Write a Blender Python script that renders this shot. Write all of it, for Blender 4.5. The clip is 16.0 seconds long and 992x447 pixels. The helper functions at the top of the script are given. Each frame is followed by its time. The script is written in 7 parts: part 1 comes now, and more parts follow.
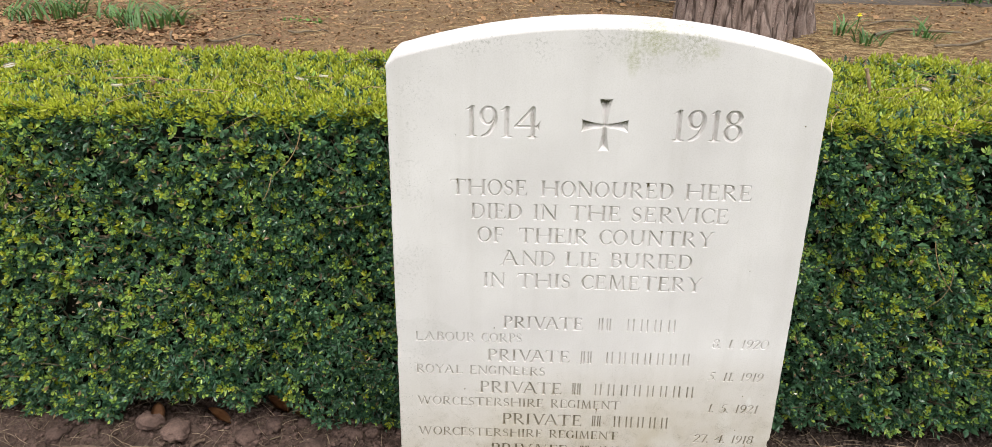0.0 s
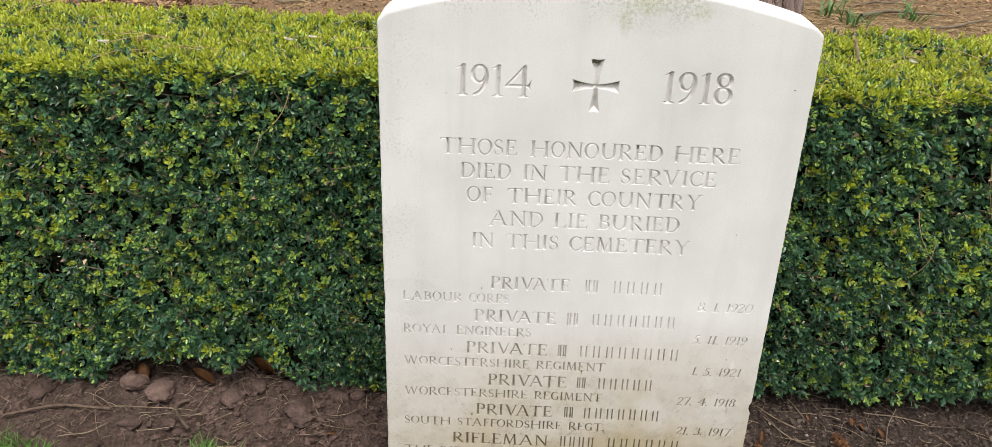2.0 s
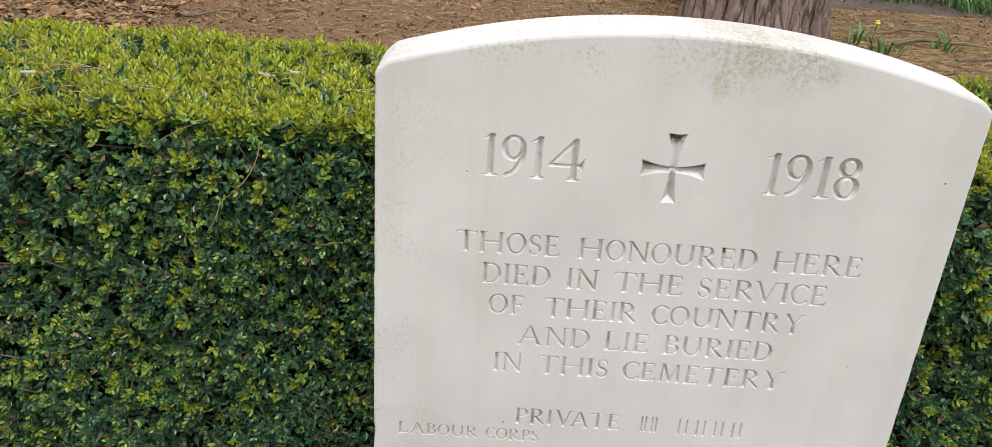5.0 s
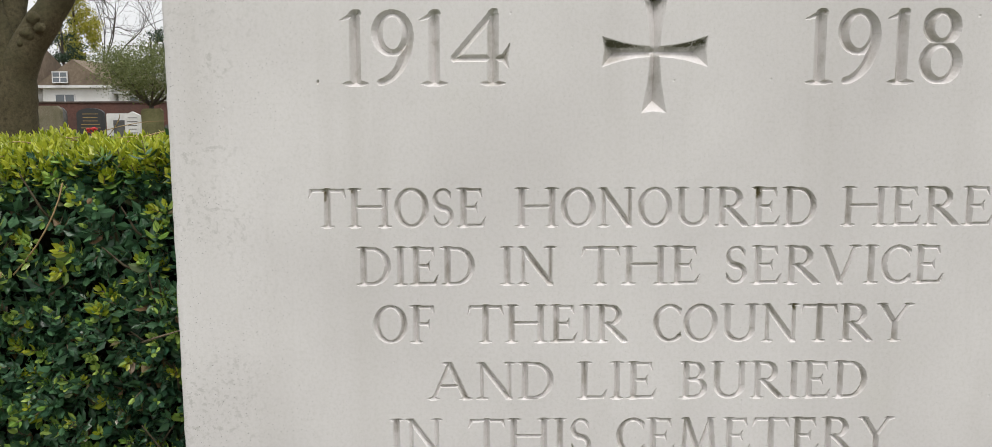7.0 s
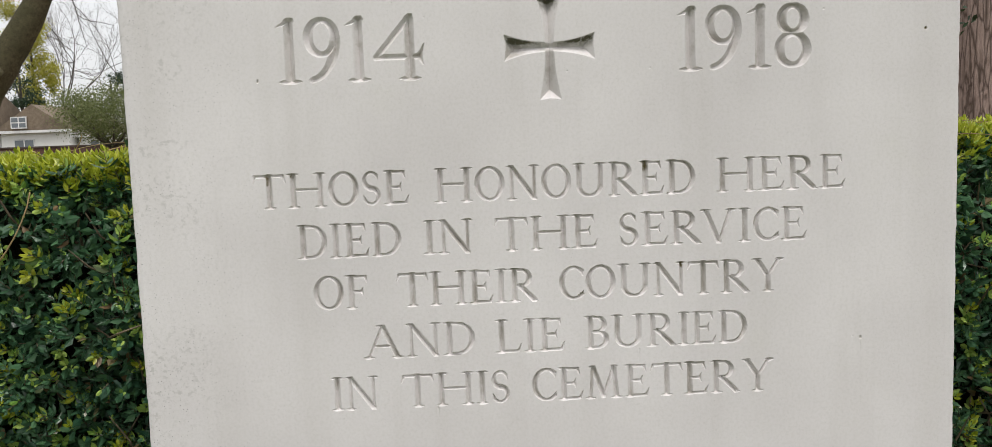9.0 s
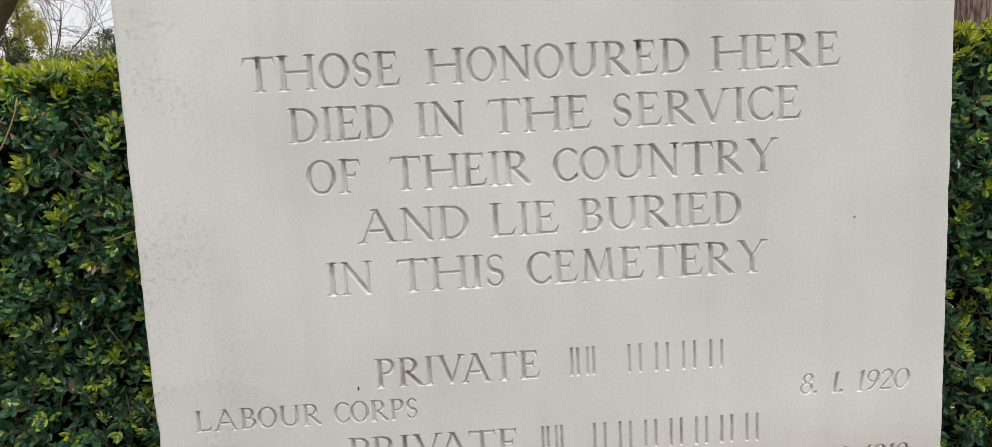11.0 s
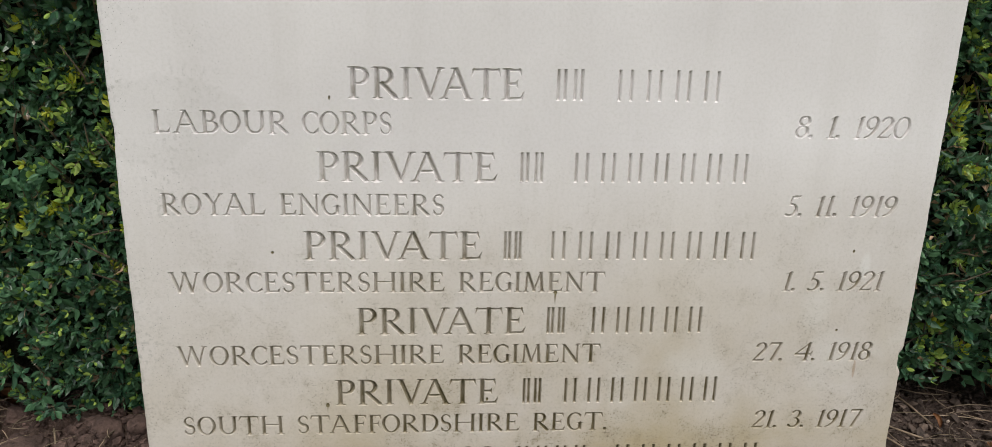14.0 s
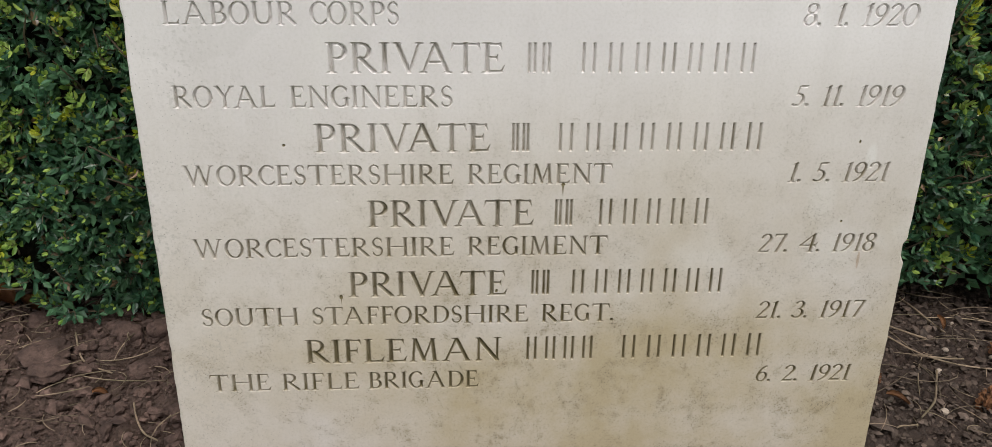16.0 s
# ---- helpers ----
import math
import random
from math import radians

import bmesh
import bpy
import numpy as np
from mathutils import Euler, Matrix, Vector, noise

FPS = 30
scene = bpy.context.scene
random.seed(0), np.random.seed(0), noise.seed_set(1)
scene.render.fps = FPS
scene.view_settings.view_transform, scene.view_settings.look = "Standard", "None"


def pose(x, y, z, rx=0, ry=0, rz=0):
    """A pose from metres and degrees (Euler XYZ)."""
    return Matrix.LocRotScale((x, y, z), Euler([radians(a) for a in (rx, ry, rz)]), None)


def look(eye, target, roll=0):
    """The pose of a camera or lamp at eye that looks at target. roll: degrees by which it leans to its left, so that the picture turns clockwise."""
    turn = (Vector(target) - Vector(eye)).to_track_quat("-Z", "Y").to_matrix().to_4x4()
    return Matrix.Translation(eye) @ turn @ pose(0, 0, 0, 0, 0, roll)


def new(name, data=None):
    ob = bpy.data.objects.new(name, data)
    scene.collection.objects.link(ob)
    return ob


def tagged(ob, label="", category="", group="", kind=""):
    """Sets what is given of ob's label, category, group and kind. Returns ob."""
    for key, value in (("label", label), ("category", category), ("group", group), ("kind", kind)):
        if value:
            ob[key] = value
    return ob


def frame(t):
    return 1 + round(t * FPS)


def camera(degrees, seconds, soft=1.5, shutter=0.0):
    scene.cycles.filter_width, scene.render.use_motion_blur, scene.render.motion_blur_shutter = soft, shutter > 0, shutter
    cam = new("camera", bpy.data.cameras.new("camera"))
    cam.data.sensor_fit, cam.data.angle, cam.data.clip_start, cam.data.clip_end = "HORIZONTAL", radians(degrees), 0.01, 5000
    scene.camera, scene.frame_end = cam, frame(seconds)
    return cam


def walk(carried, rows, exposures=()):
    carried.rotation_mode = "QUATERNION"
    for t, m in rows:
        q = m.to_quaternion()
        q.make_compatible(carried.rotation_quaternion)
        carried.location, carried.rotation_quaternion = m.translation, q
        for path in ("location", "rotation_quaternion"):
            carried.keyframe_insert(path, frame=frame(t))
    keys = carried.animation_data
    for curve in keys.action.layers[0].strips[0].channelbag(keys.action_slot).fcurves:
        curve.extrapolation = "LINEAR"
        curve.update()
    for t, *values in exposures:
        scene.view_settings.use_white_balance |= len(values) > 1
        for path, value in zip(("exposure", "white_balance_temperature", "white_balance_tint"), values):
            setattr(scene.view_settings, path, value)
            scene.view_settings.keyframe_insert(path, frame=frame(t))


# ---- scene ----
cam = camera(57.8, 16.0, soft=0.5)
PATH = [
    (0, (-0.115, -1.21, 1.227), (-0.168, 0.61, 0.399), 0.7),
    (0.5, (-0.124, -1.222, 1.229), (-0.165, 0.598, 0.4), 1.1),
    (1, (-0.123, -1.225, 1.215), (-0.159, 0.592, 0.381), 1.4),
    (1.5, (-0.119, -1.223, 1.211), (-0.147, 0.586, 0.358), 1.7),
    (2, (-0.122, -1.225, 1.202), (-0.137, 0.577, 0.333), 2.1),
    (2.5, (-0.111, -1.226, 1.2), (-0.111, 0.57, 0.319), 2.5),
    (3, (-0.119, -1.221, 1.189), (-0.105, 0.561, 0.28), 2.8),
    (3.2, (-0.115, -1.219, 1.182), (-0.102, 0.562, 0.272), 2.8),
    (5.3, (-0.187, -0.763, 1.154), (-0.199, 1.062, 0.336), 4.3),
    (5.5, (-0.192, -0.694, 1.125), (-0.222, 1.156, 0.364), 4.1),
    (6, (-0.161, -0.594, 0.994), (-0.213, 1.311, 0.387), 2.6),
    (6.2, (-0.15, -0.578, 0.941), (-0.204, 1.366, 0.477), 2.1),
    (6.5, (-0.135, -0.553, 0.855), (-0.186, 1.414, 0.494), 2.0),
    (7, (-0.101, -0.576, 0.798), (-0.093, 1.409, 0.552), -0.2),
    (7.5, (-0.09, -0.632, 0.803), (-0.034, 1.356, 0.598), -0.5),
    (8, (-0.08, -0.66, 0.781), (-0.008, 1.33, 0.591), -0.7),
    (8.2, (-0.074, -0.666, 0.779), (0.001, 1.324, 0.599), -1.0),
    (10.3, (-0.067, -0.659, 0.735), (-0.005, 1.333, 0.557), -3.1),
    (10.5, (-0.068, -0.659, 0.731), (-0.015, 1.329, 0.517), -3.1),
    (11, (-0.07, -0.666, 0.714), (0.016, 1.313, 0.437), -2.7),
    (11.5, (-0.082, -0.666, 0.706), (0.021, 1.305, 0.383), -1.8),
    (12, (-0.092, -0.658, 0.694), (0.031, 1.299, 0.304), -0.7),
    (12.5, (-0.092, -0.651, 0.68), (0.037, 1.301, 0.266), -0.1),
    (13, (-0.097, -0.644, 0.661), (0.034, 1.296, 0.194), 0.9),
    (13.5, (-0.085, -0.641, 0.639), (0.05, 1.275, 0.083), 1.3),
    (14, (-0.074, -0.642, 0.615), (0.054, 1.256, -0.002), 1.3),
    (14.5, (-0.069, -0.643, 0.595), (0.052, 1.233, -0.088), 1.1),
    (15, (-0.075, -0.647, 0.584), (0.046, 1.205, -0.159), 1.0),
    (15.5, (-0.067, -0.659, 0.577), (0.044, 1.187, -0.185), 0.8),
    (16, (-0.073, -0.661, 0.588), (0.031, 1.188, -0.168), 0.7),
]

EXPOSURES = [(0.0, 0.57), (3.2, 0.56), (5.3, 0.24), (6.5, 0.18), (8.0, 0.13), (11.0, 0.15), (12.5, 0.16), (14.5, 0.26), (16.0, 0.28)]
walk(cam, [(t, look(eye, target, roll)) for t, eye, target, roll in PATH], EXPOSURES)

# ---- light: a bright overcast sky and its soft sun ----
world = bpy.data.worlds.new("overcast_sky")
scene.world = world
world.use_nodes = True
wn, wl = world.node_tree.nodes, world.node_tree.links
wn.clear()
sky = wn.new("ShaderNodeTexSky")
sky.sky_type, sky.sun_disc = "NISHITA", False
SUN_EL, SUN_AZ = radians(66), radians(165)
sky.sun_elevation, sky.sun_rotation = SUN_EL, SUN_AZ
sky.air_density, sky.dust_density, sky.ozone_density = 1.0, 4.0, 1.0
grey = wn.new("ShaderNodeHueSaturation")
grey.inputs["Saturation"].default_value = 0.22
bg = wn.new("ShaderNodeBackground")
bg.inputs["Strength"].default_value = 0.15
wout = wn.new("ShaderNodeOutputWorld")
wl.new(sky.outputs[0], grey.inputs["Color"])
cloud = wn.new("ShaderNodeMix")  # an even layer of cloud over the sky
cloud.data_type = "RGBA"
cloud.inputs[0].default_value = 0.7
cloud.inputs[7].default_value = (6.2, 6.25, 6.35, 1)
wl.new(grey.outputs[0], cloud.inputs[6])
wl.new(cloud.outputs[2], bg.inputs["Color"])
wl.new(bg.outputs[0], wout.inputs["Surface"])
sun = new("sun", bpy.data.lights.new("sun", "SUN"))
sun.data.energy, sun.data.angle, sun.data.color = 1.6, radians(24), (1.0, 0.97, 0.92)
sun.matrix_world = look((4 * math.sin(SUN_AZ), 4 * math.cos(SUN_AZ), 4 * math.tan(SUN_EL)), (0, 0, 0))

# ---- materials ----


def nodes_of(name):
    m = bpy.data.materials.new(name)
    m.use_nodes = True
    nt = m.node_tree
    return m, nt.nodes, nt.links, nt.nodes["Principled BSDF"]


def ramp(ns, stops):
    r = ns.new("ShaderNodeValToRGB")
    while len(r.color_ramp.elements) < len(stops):
        r.color_ramp.elements.new(0.5)
    for e, (p, c) in zip(r.color_ramp.elements, stops):
        e.position, e.color = p, (*c, 1)
    return r


def noise_tex(ns, ls, co, scale, detail=4, rough=0.6):
    n = ns.new("ShaderNodeTexNoise")
    n.inputs["Scale"].default_value, n.inputs["Detail"].default_value, n.inputs["Roughness"].default_value = scale, detail, rough
    ls.new(co, n.inputs["Vector"])
    return n


def mix_col(ns, ls, fac, a, b, blend="MIX"):
    m = ns.new("ShaderNodeMix")
    m.data_type, m.blend_type = "RGBA", blend
    for src, k in ((fac, 0), (a, 6), (b, 7)):
        if isinstance(src, (int, float)):
            m.inputs[k].default_value = src
        elif isinstance(src, tuple):
            m.inputs[k].default_value = (*src, 1)
        else:
            ls.new(src, m.inputs[k])
    return m.outputs[2]


def math_node(ns, ls, op, a, b=0.0, clamp=False):
    m = ns.new("ShaderNodeMath")
    m.operation, m.use_clamp = op, clamp
    for src, k in ((a, 0), (b, 1)):
        if isinstance(src, (int, float)):
            m.inputs[k].default_value = src
        else:
            ls.new(src, m.inputs[k])
    return m.outputs[0]


def rough_mat(name, dark, light, fine=60.0, coarse=4.0, rough=0.85, bump=0.4, bump_size=0.004, stain=None, island=0.0, objects=0.0, spec=0.3):
    """A matt mineral, wooden or earthen surface: fine grain between two colours, broad stains, relief."""
    m, ns, ls, bs = nodes_of(name)
    co = ns.new("ShaderNodeTexCoord").outputs["Object"]
    f = noise_tex(ns, ls, co, fine, 6, 0.7)
    c = noise_tex(ns, ls, co, coarse, 3, 0.6)
    grain = ramp(ns, [(0.3, dark), (0.7, light)])
    ls.new(f.outputs["Fac"], grain.inputs["Fac"])
    col = grain.outputs["Color"]
    st = ramp(ns, [(0.42, (0, 0, 0)), (0.68, (1, 1, 1))])
    ls.new(c.outputs["Fac"], st.inputs["Fac"])
    k = math_node(ns, ls, "MULTIPLY", st.outputs["Color"], 0.7)
    col = mix_col(ns, ls, k, col, stain or tuple(0.6 * v for v in dark))
    for amount, kind in ((island, "i"), (objects, "o")):
        if amount:
            rnd = ns.new("ShaderNodeNewGeometry").outputs["Random Per Island"] if kind == "i" else ns.new("ShaderNodeObjectInfo").outputs["Random"]
            hs = ns.new("ShaderNodeHueSaturation")
            ls.new(math_node(ns, ls, "ADD", math_node(ns, ls, "MULTIPLY", rnd, 2 * amount), 1 - amount), hs.inputs["Value"])
            ls.new(col, hs.inputs["Color"])
            col = hs.outputs["Color"]
    ls.new(col, bs.inputs["Base Color"])
    bs.inputs["Roughness"].default_value = rough
    bs.inputs["Specular IOR Level"].default_value = spec
    b = ns.new("ShaderNodeBump")
    b.inputs["Strength"].default_value, b.inputs["Distance"].default_value = bump, bump_size
    ls.new(f.outputs["Fac"], b.inputs["Height"])
    ls.new(b.outputs["Normal"], bs.inputs["Normal"])
    return m


def leaf_mat(name, dark, light, rough=0.4, through_light=0.25, dry=None, spec=0.4):
    """A leaf: each one its own shade, some light passing through."""
    m, ns, ls, bs = nodes_of(name)
    rnd = ns.new("ShaderNodeNewGeometry").outputs["Random Per Island"]
    r = ramp(ns, [(0.0, dark), (0.965, light)] + ([(0.98, dry), (1.0, dry)] if dry else []))
    ls.new(rnd, r.inputs["Fac"])
    co = ns.new("ShaderNodeTexCoord").outputs["Object"]
    f = noise_tex(ns, ls, co, 9, 3)
    hs = ns.new("ShaderNodeHueSaturation")
    ls.new(math_node(ns, ls, "ADD", f.outputs["Fac"], 0.5), hs.inputs["Value"])
    ls.new(r.outputs["Color"], hs.inputs["Color"])
    ls.new(hs.outputs["Color"], bs.inputs["Base Color"])
    bs.inputs["Roughness"].default_value = rough
    bs.inputs["Specular IOR Level"].default_value = spec
    t = ns.new("ShaderNodeBsdfTranslucent")
    ls.new(hs.outputs["Color"], t.inputs["Color"])
    mx = ns.new("ShaderNodeMixShader")
    mx.inputs[0].default_value = through_light
    ls.new(bs.outputs[0], mx.inputs[1])
    ls.new(t.outputs[0], mx.inputs[2])
    ls.new(mx.outputs[0], ns["Material Output"].inputs["Surface"])
    return m


def bark_mat(name, crack_col, dark, light):
    """Plated bark: pale scales, dark in the cracks between them."""
    m, ns, ls, bs = nodes_of(name)
    co = ns.new("ShaderNodeTexCoord").outputs["Object"]
    mp = ns.new("ShaderNodeMapping")
    mp.inputs["Scale"].default_value = (1, 1, 0.13)
    ls.new(co, mp.inputs["Vector"])
    vor = ns.new("ShaderNodeTexVoronoi")
    vor.feature = "DISTANCE_TO_EDGE"
    vor.inputs["Scale"].default_value = 17
    warp = noise_tex(ns, ls, mp.outputs[0], 9, 4)
    ls.new(mix_col(ns, ls, 0.05, mp.outputs[0], warp.outputs["Color"]), vor.inputs["Vector"])
    edge = ramp(ns, [(0.0, (0.1, 0.1, 0.1)), (0.11, (1, 1, 1))])
    ls.new(vor.outputs["Distance"], edge.inputs["Fac"])
    f = noise_tex(ns, ls, mp.outputs[0], 70, 5, 0.7)
    scales = ramp(ns, [(0.3, dark), (0.7, light)])
    ls.new(f.outputs["Fac"], scales.inputs["Fac"])
    at = ns.new("ShaderNodeAttribute")
    at.attribute_name = "crack"
    k = math_node(ns, ls, "MULTIPLY", edge.outputs["Color"], at.outputs["Fac"], True)
    ls.new(mix_col(ns, ls, k, crack_col, scales.outputs["Color"]), bs.inputs["Base Color"])
    bs.inputs["Roughness"].default_value = 0.95
    bs.inputs["Specular IOR Level"].default_value = 0.2
    b = ns.new("ShaderNodeBump")
    b.inputs["Strength"].default_value, b.inputs["Distance"].default_value = 0.8, 0.01
    ls.new(math_node(ns, ls, "ADD", k, math_node(ns, ls, "MULTIPLY", f.outputs["Fac"], 0.35)), b.inputs["Height"])
    ls.new(b.outputs["Normal"], bs.inputs["Normal"])
    return m


def headstone_mat():
    """White limestone: fine grain, pits, black lichen specks near the edges, algae under the crown, brownish soil splash below."""
    m, ns, ls, bs = nodes_of("white_limestone")
    co = ns.new("ShaderNodeTexCoord").outputs["Object"]
    sep = ns.new("ShaderNodeSeparateXYZ")
    ls.new(co, sep.inputs[0])
    X, Z = sep.outputs["X"], sep.outputs["Z"]
    fine, mid, broad = noise_tex(ns, ls, co, 420, 4, 0.7), noise_tex(ns, ls, co, 38, 5, 0.65), noise_tex(ns, ls, co, 5.5, 4, 0.55)
    base = ramp(ns, [(0.3, (0.655, 0.62, 0.617)), (0.7, (0.79, 0.755, 0.752))])
    ls.new(broad.outputs["Fac"], base.inputs["Fac"])
    col = base.outputs["Color"]
    # streaks that the rain has drawn downwards
    mp = ns.new("ShaderNodeMapping")
    mp.inputs["Scale"].default_value = (30, 1, 2.2)
    ls.new(co, mp.inputs["Vector"])
    streak = noise_tex(ns, ls, mp.outputs[0], 1.0, 4, 0.6)
    sr = ramp(ns, [(0.5, (0, 0, 0)), (0.75, (1, 1, 1))])
    ls.new(streak.outputs["Fac"], sr.inputs["Fac"])
    col = mix_col(ns, ls, math_node(ns, ls, "MULTIPLY", sr.outputs["Color"], 0.2), col, (0.54, 0.505, 0.47))
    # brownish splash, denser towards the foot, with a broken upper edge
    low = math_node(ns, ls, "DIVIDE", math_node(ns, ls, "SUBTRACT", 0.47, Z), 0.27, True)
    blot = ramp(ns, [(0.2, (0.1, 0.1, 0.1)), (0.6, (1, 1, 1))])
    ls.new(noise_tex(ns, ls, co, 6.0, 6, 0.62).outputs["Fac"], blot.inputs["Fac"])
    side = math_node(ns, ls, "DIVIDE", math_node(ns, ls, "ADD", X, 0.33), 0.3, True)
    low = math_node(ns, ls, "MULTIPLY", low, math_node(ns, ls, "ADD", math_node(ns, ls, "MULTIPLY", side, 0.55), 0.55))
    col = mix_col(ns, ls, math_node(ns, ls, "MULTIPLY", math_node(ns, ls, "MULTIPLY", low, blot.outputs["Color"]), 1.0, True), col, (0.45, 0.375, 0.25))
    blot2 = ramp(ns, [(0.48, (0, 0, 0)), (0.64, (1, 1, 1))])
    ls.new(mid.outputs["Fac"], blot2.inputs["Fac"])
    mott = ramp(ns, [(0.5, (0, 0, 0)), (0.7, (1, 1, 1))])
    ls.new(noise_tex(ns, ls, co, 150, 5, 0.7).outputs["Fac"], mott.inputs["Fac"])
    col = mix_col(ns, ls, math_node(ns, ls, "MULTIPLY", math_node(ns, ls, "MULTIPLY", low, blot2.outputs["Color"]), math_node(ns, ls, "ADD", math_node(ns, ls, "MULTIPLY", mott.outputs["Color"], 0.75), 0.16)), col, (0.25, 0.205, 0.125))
    # pale scrubbed patches
    pale = ramp(ns, [(0.6, (0, 0, 0)), (0.68, (1, 1, 1))])
    ls.new(noise_tex(ns, ls, co, 9.0, 4, 0.5).outputs["Fac"], pale.inputs["Fac"])
    col = mix_col(ns, ls, math_node(ns, ls, "MULTIPLY", pale.outputs["Color"], 0.35), col, (0.70, 0.675, 0.64))
    # algae patch below the crown
    dx = math_node(ns, ls, "DIVIDE", math_node(ns, ls, "SUBTRACT", X, 0.075), 0.085)
    dz = math_node(ns, ls, "DIVIDE", math_node(ns, ls, "SUBTRACT", Z, 0.955), 0.05)
    d2 = math_node(ns, ls, "ADD", math_node(ns, ls, "MULTIPLY", dx, dx), math_node(ns, ls, "MULTIPLY", dz, dz))
    near = math_node(ns, ls, "SUBTRACT", 1.0, d2, True)
    al = ramp(ns, [(0.45, (0, 0, 0)), (0.60, (1, 1, 1))])
    ls.new(noise_tex(ns, ls, co, 190, 8, 0.85).outputs["Fac"], al.inputs["Fac"])
    pa_ = ramp(ns, [(0.36, (0.1, 0.1, 0.1)), (0.62, (1, 1, 1))])
    ls.new(noise_tex(ns, ls, co, 22, 4, 0.6).outputs["Fac"], pa_.inputs["Fac"])
    ak = math_node(ns, ls, "MULTIPLY", math_node(ns, ls, "MULTIPLY", near, pa_.outputs["Color"]), al.outputs["Color"])
    tint = mix_col(ns, ls, broad.outputs["Fac"], (0.29, 0.30, 0.13), (0.25, 0.235, 0.18))
    col = mix_col(ns, ls, math_node(ns, ls, "MULTIPLY", ak, 0.95), col, tint)
    for gx_, gz_, rx_, rz_, amount in ((0.066, 0.953, 0.030, 0.022, 0.75), (0.137, 0.943, 0.018, 0.014, 0.55), (0.033, 0.930, 0.010, 0.030, 0.55)):
        ex_ = math_node(ns, ls, "DIVIDE", math_node(ns, ls, "SUBTRACT", X, gx_), rx_)
        ez_ = math_node(ns, ls, "DIVIDE", math_node(ns, ls, "SUBTRACT", Z, gz_), rz_)
        core = math_node(ns, ls, "SUBTRACT", 1.0, math_node(ns, ls, "ADD", math_node(ns, ls, "MULTIPLY", ex_, ex_), math_node(ns, ls, "MULTIPLY", ez_, ez_)), True)
        wash = math_node(ns, ls, "MULTIPLY", core, math_node(ns, ls, "ADD", math_node(ns, ls, "MULTIPLY", al.outputs["Color"], 0.7), math_node(ns, ls, "MULTIPLY", pa_.outputs["Color"], 0.3)))
        col = mix_col(ns, ls, math_node(ns, ls, "MULTIPLY", wash, amount), col, (0.33, 0.34, 0.12))
    # a tide mark beside the first unit's name, scrubbed pale smears and a rusty drip
    warp_ = math_node(ns, ls, "MULTIPLY", math_node(ns, ls, "SUBTRACT", mid.outputs["Fac"], 0.5), 1.1)
    for gx_, gz_, rx_, rz_, sharp, amount, tint_ in ((-0.262, 0.482, 0.058, 0.036, 7.0, 0.13, (0.46, 0.44, 0.41)), (0.224, 0.338, 0.014, 0.022, 1.2, 0.28, (0.74, 0.72, 0.69)), (0.258, 0.374, 0.005, 0.013, 1.3, 0.4, (0.78, 0.77, 0.75)), (0.2625, 0.284, 0.0013, 0.009, 3.0, 0.5, (0.36, 0.23, 0.14))):
        ex_ = math_node(ns, ls, "DIVIDE", math_node(ns, ls, "SUBTRACT", X, gx_), rx_)
        ez_ = math_node(ns, ls, "DIVIDE", math_node(ns, ls, "SUBTRACT", Z, gz_), rz_)
        core = math_node(ns, ls, "SUBTRACT", math_node(ns, ls, "ADD", 1.0, warp_), math_node(ns, ls, "ADD", math_node(ns, ls, "MULTIPLY", ex_, ex_), math_node(ns, ls, "MULTIPLY", ez_, ez_)))
        col = mix_col(ns, ls, math_node(ns, ls, "MULTIPLY", math_node(ns, ls, "MULTIPLY", core, sharp, True), amount), col, tint_)
    # the upturned crown: grey lichen mottle and a few dark scuffs
    up_ = ns.new("ShaderNodeSeparateXYZ")
    ls.new(ns.new("ShaderNodeNewGeometry").outputs["Normal"], up_.inputs[0])
    upk = math_node(ns, ls, "MULTIPLY", math_node(ns, ls, "SUBTRACT", up_.outputs["Z"], 0.6), 4.0, True)
    mo_ = ramp(ns, [(0.52, (0, 0, 0)), (0.68, (1, 1, 1))])
    ls.new(noise_tex(ns, ls, co, 42, 6, 0.7).outputs["Fac"], mo_.inputs["Fac"])
    col = mix_col(ns, ls, math_node(ns, ls, "MULTIPLY", math_node(ns, ls, "MULTIPLY", upk, mo_.outputs["Color"]), 0.45), col, (0.42, 0.41, 0.37))
    sm_ = ns.new("ShaderNodeMapping")
    sm_.inputs["Scale"].default_value = (22, 90, 90)
    ls.new(co, sm_.inputs["Vector"])
    sc_ = ramp(ns, [(0.66, (0, 0, 0)), (0.70, (1, 1, 1))])
    ls.new(noise_tex(ns, ls, sm_.outputs[0], 1.0, 4, 0.6).outputs["Fac"], sc_.inputs["Fac"])
    col = mix_col(ns, ls, math_node(ns, ls, "MULTIPLY", math_node(ns, ls, "MULTIPLY", upk, sc_.outputs["Color"]), 0.8), col, (0.13, 0.12, 0.11))
    # dark specks, thickest along the left margin and the crown
    vor = ns.new("ShaderNodeTexVoronoi")
    vor.inputs["Scale"].default_value = 480
    ls.new(mix_col(ns, ls, 0.004, co, mid.outputs["Color"]), vor.inputs["Vector"])
    dot = math_node(ns, ls, "LESS_THAN", vor.outputs["Distance"], 0.105)
    left = math_node(ns, ls, "DIVIDE", math_node(ns, ls, "SUBTRACT", -0.2, X), 0.1, True)
    top = math_node(ns, ls, "DIVIDE", math_node(ns, ls, "SUBTRACT", Z, 0.9), 0.06, True)
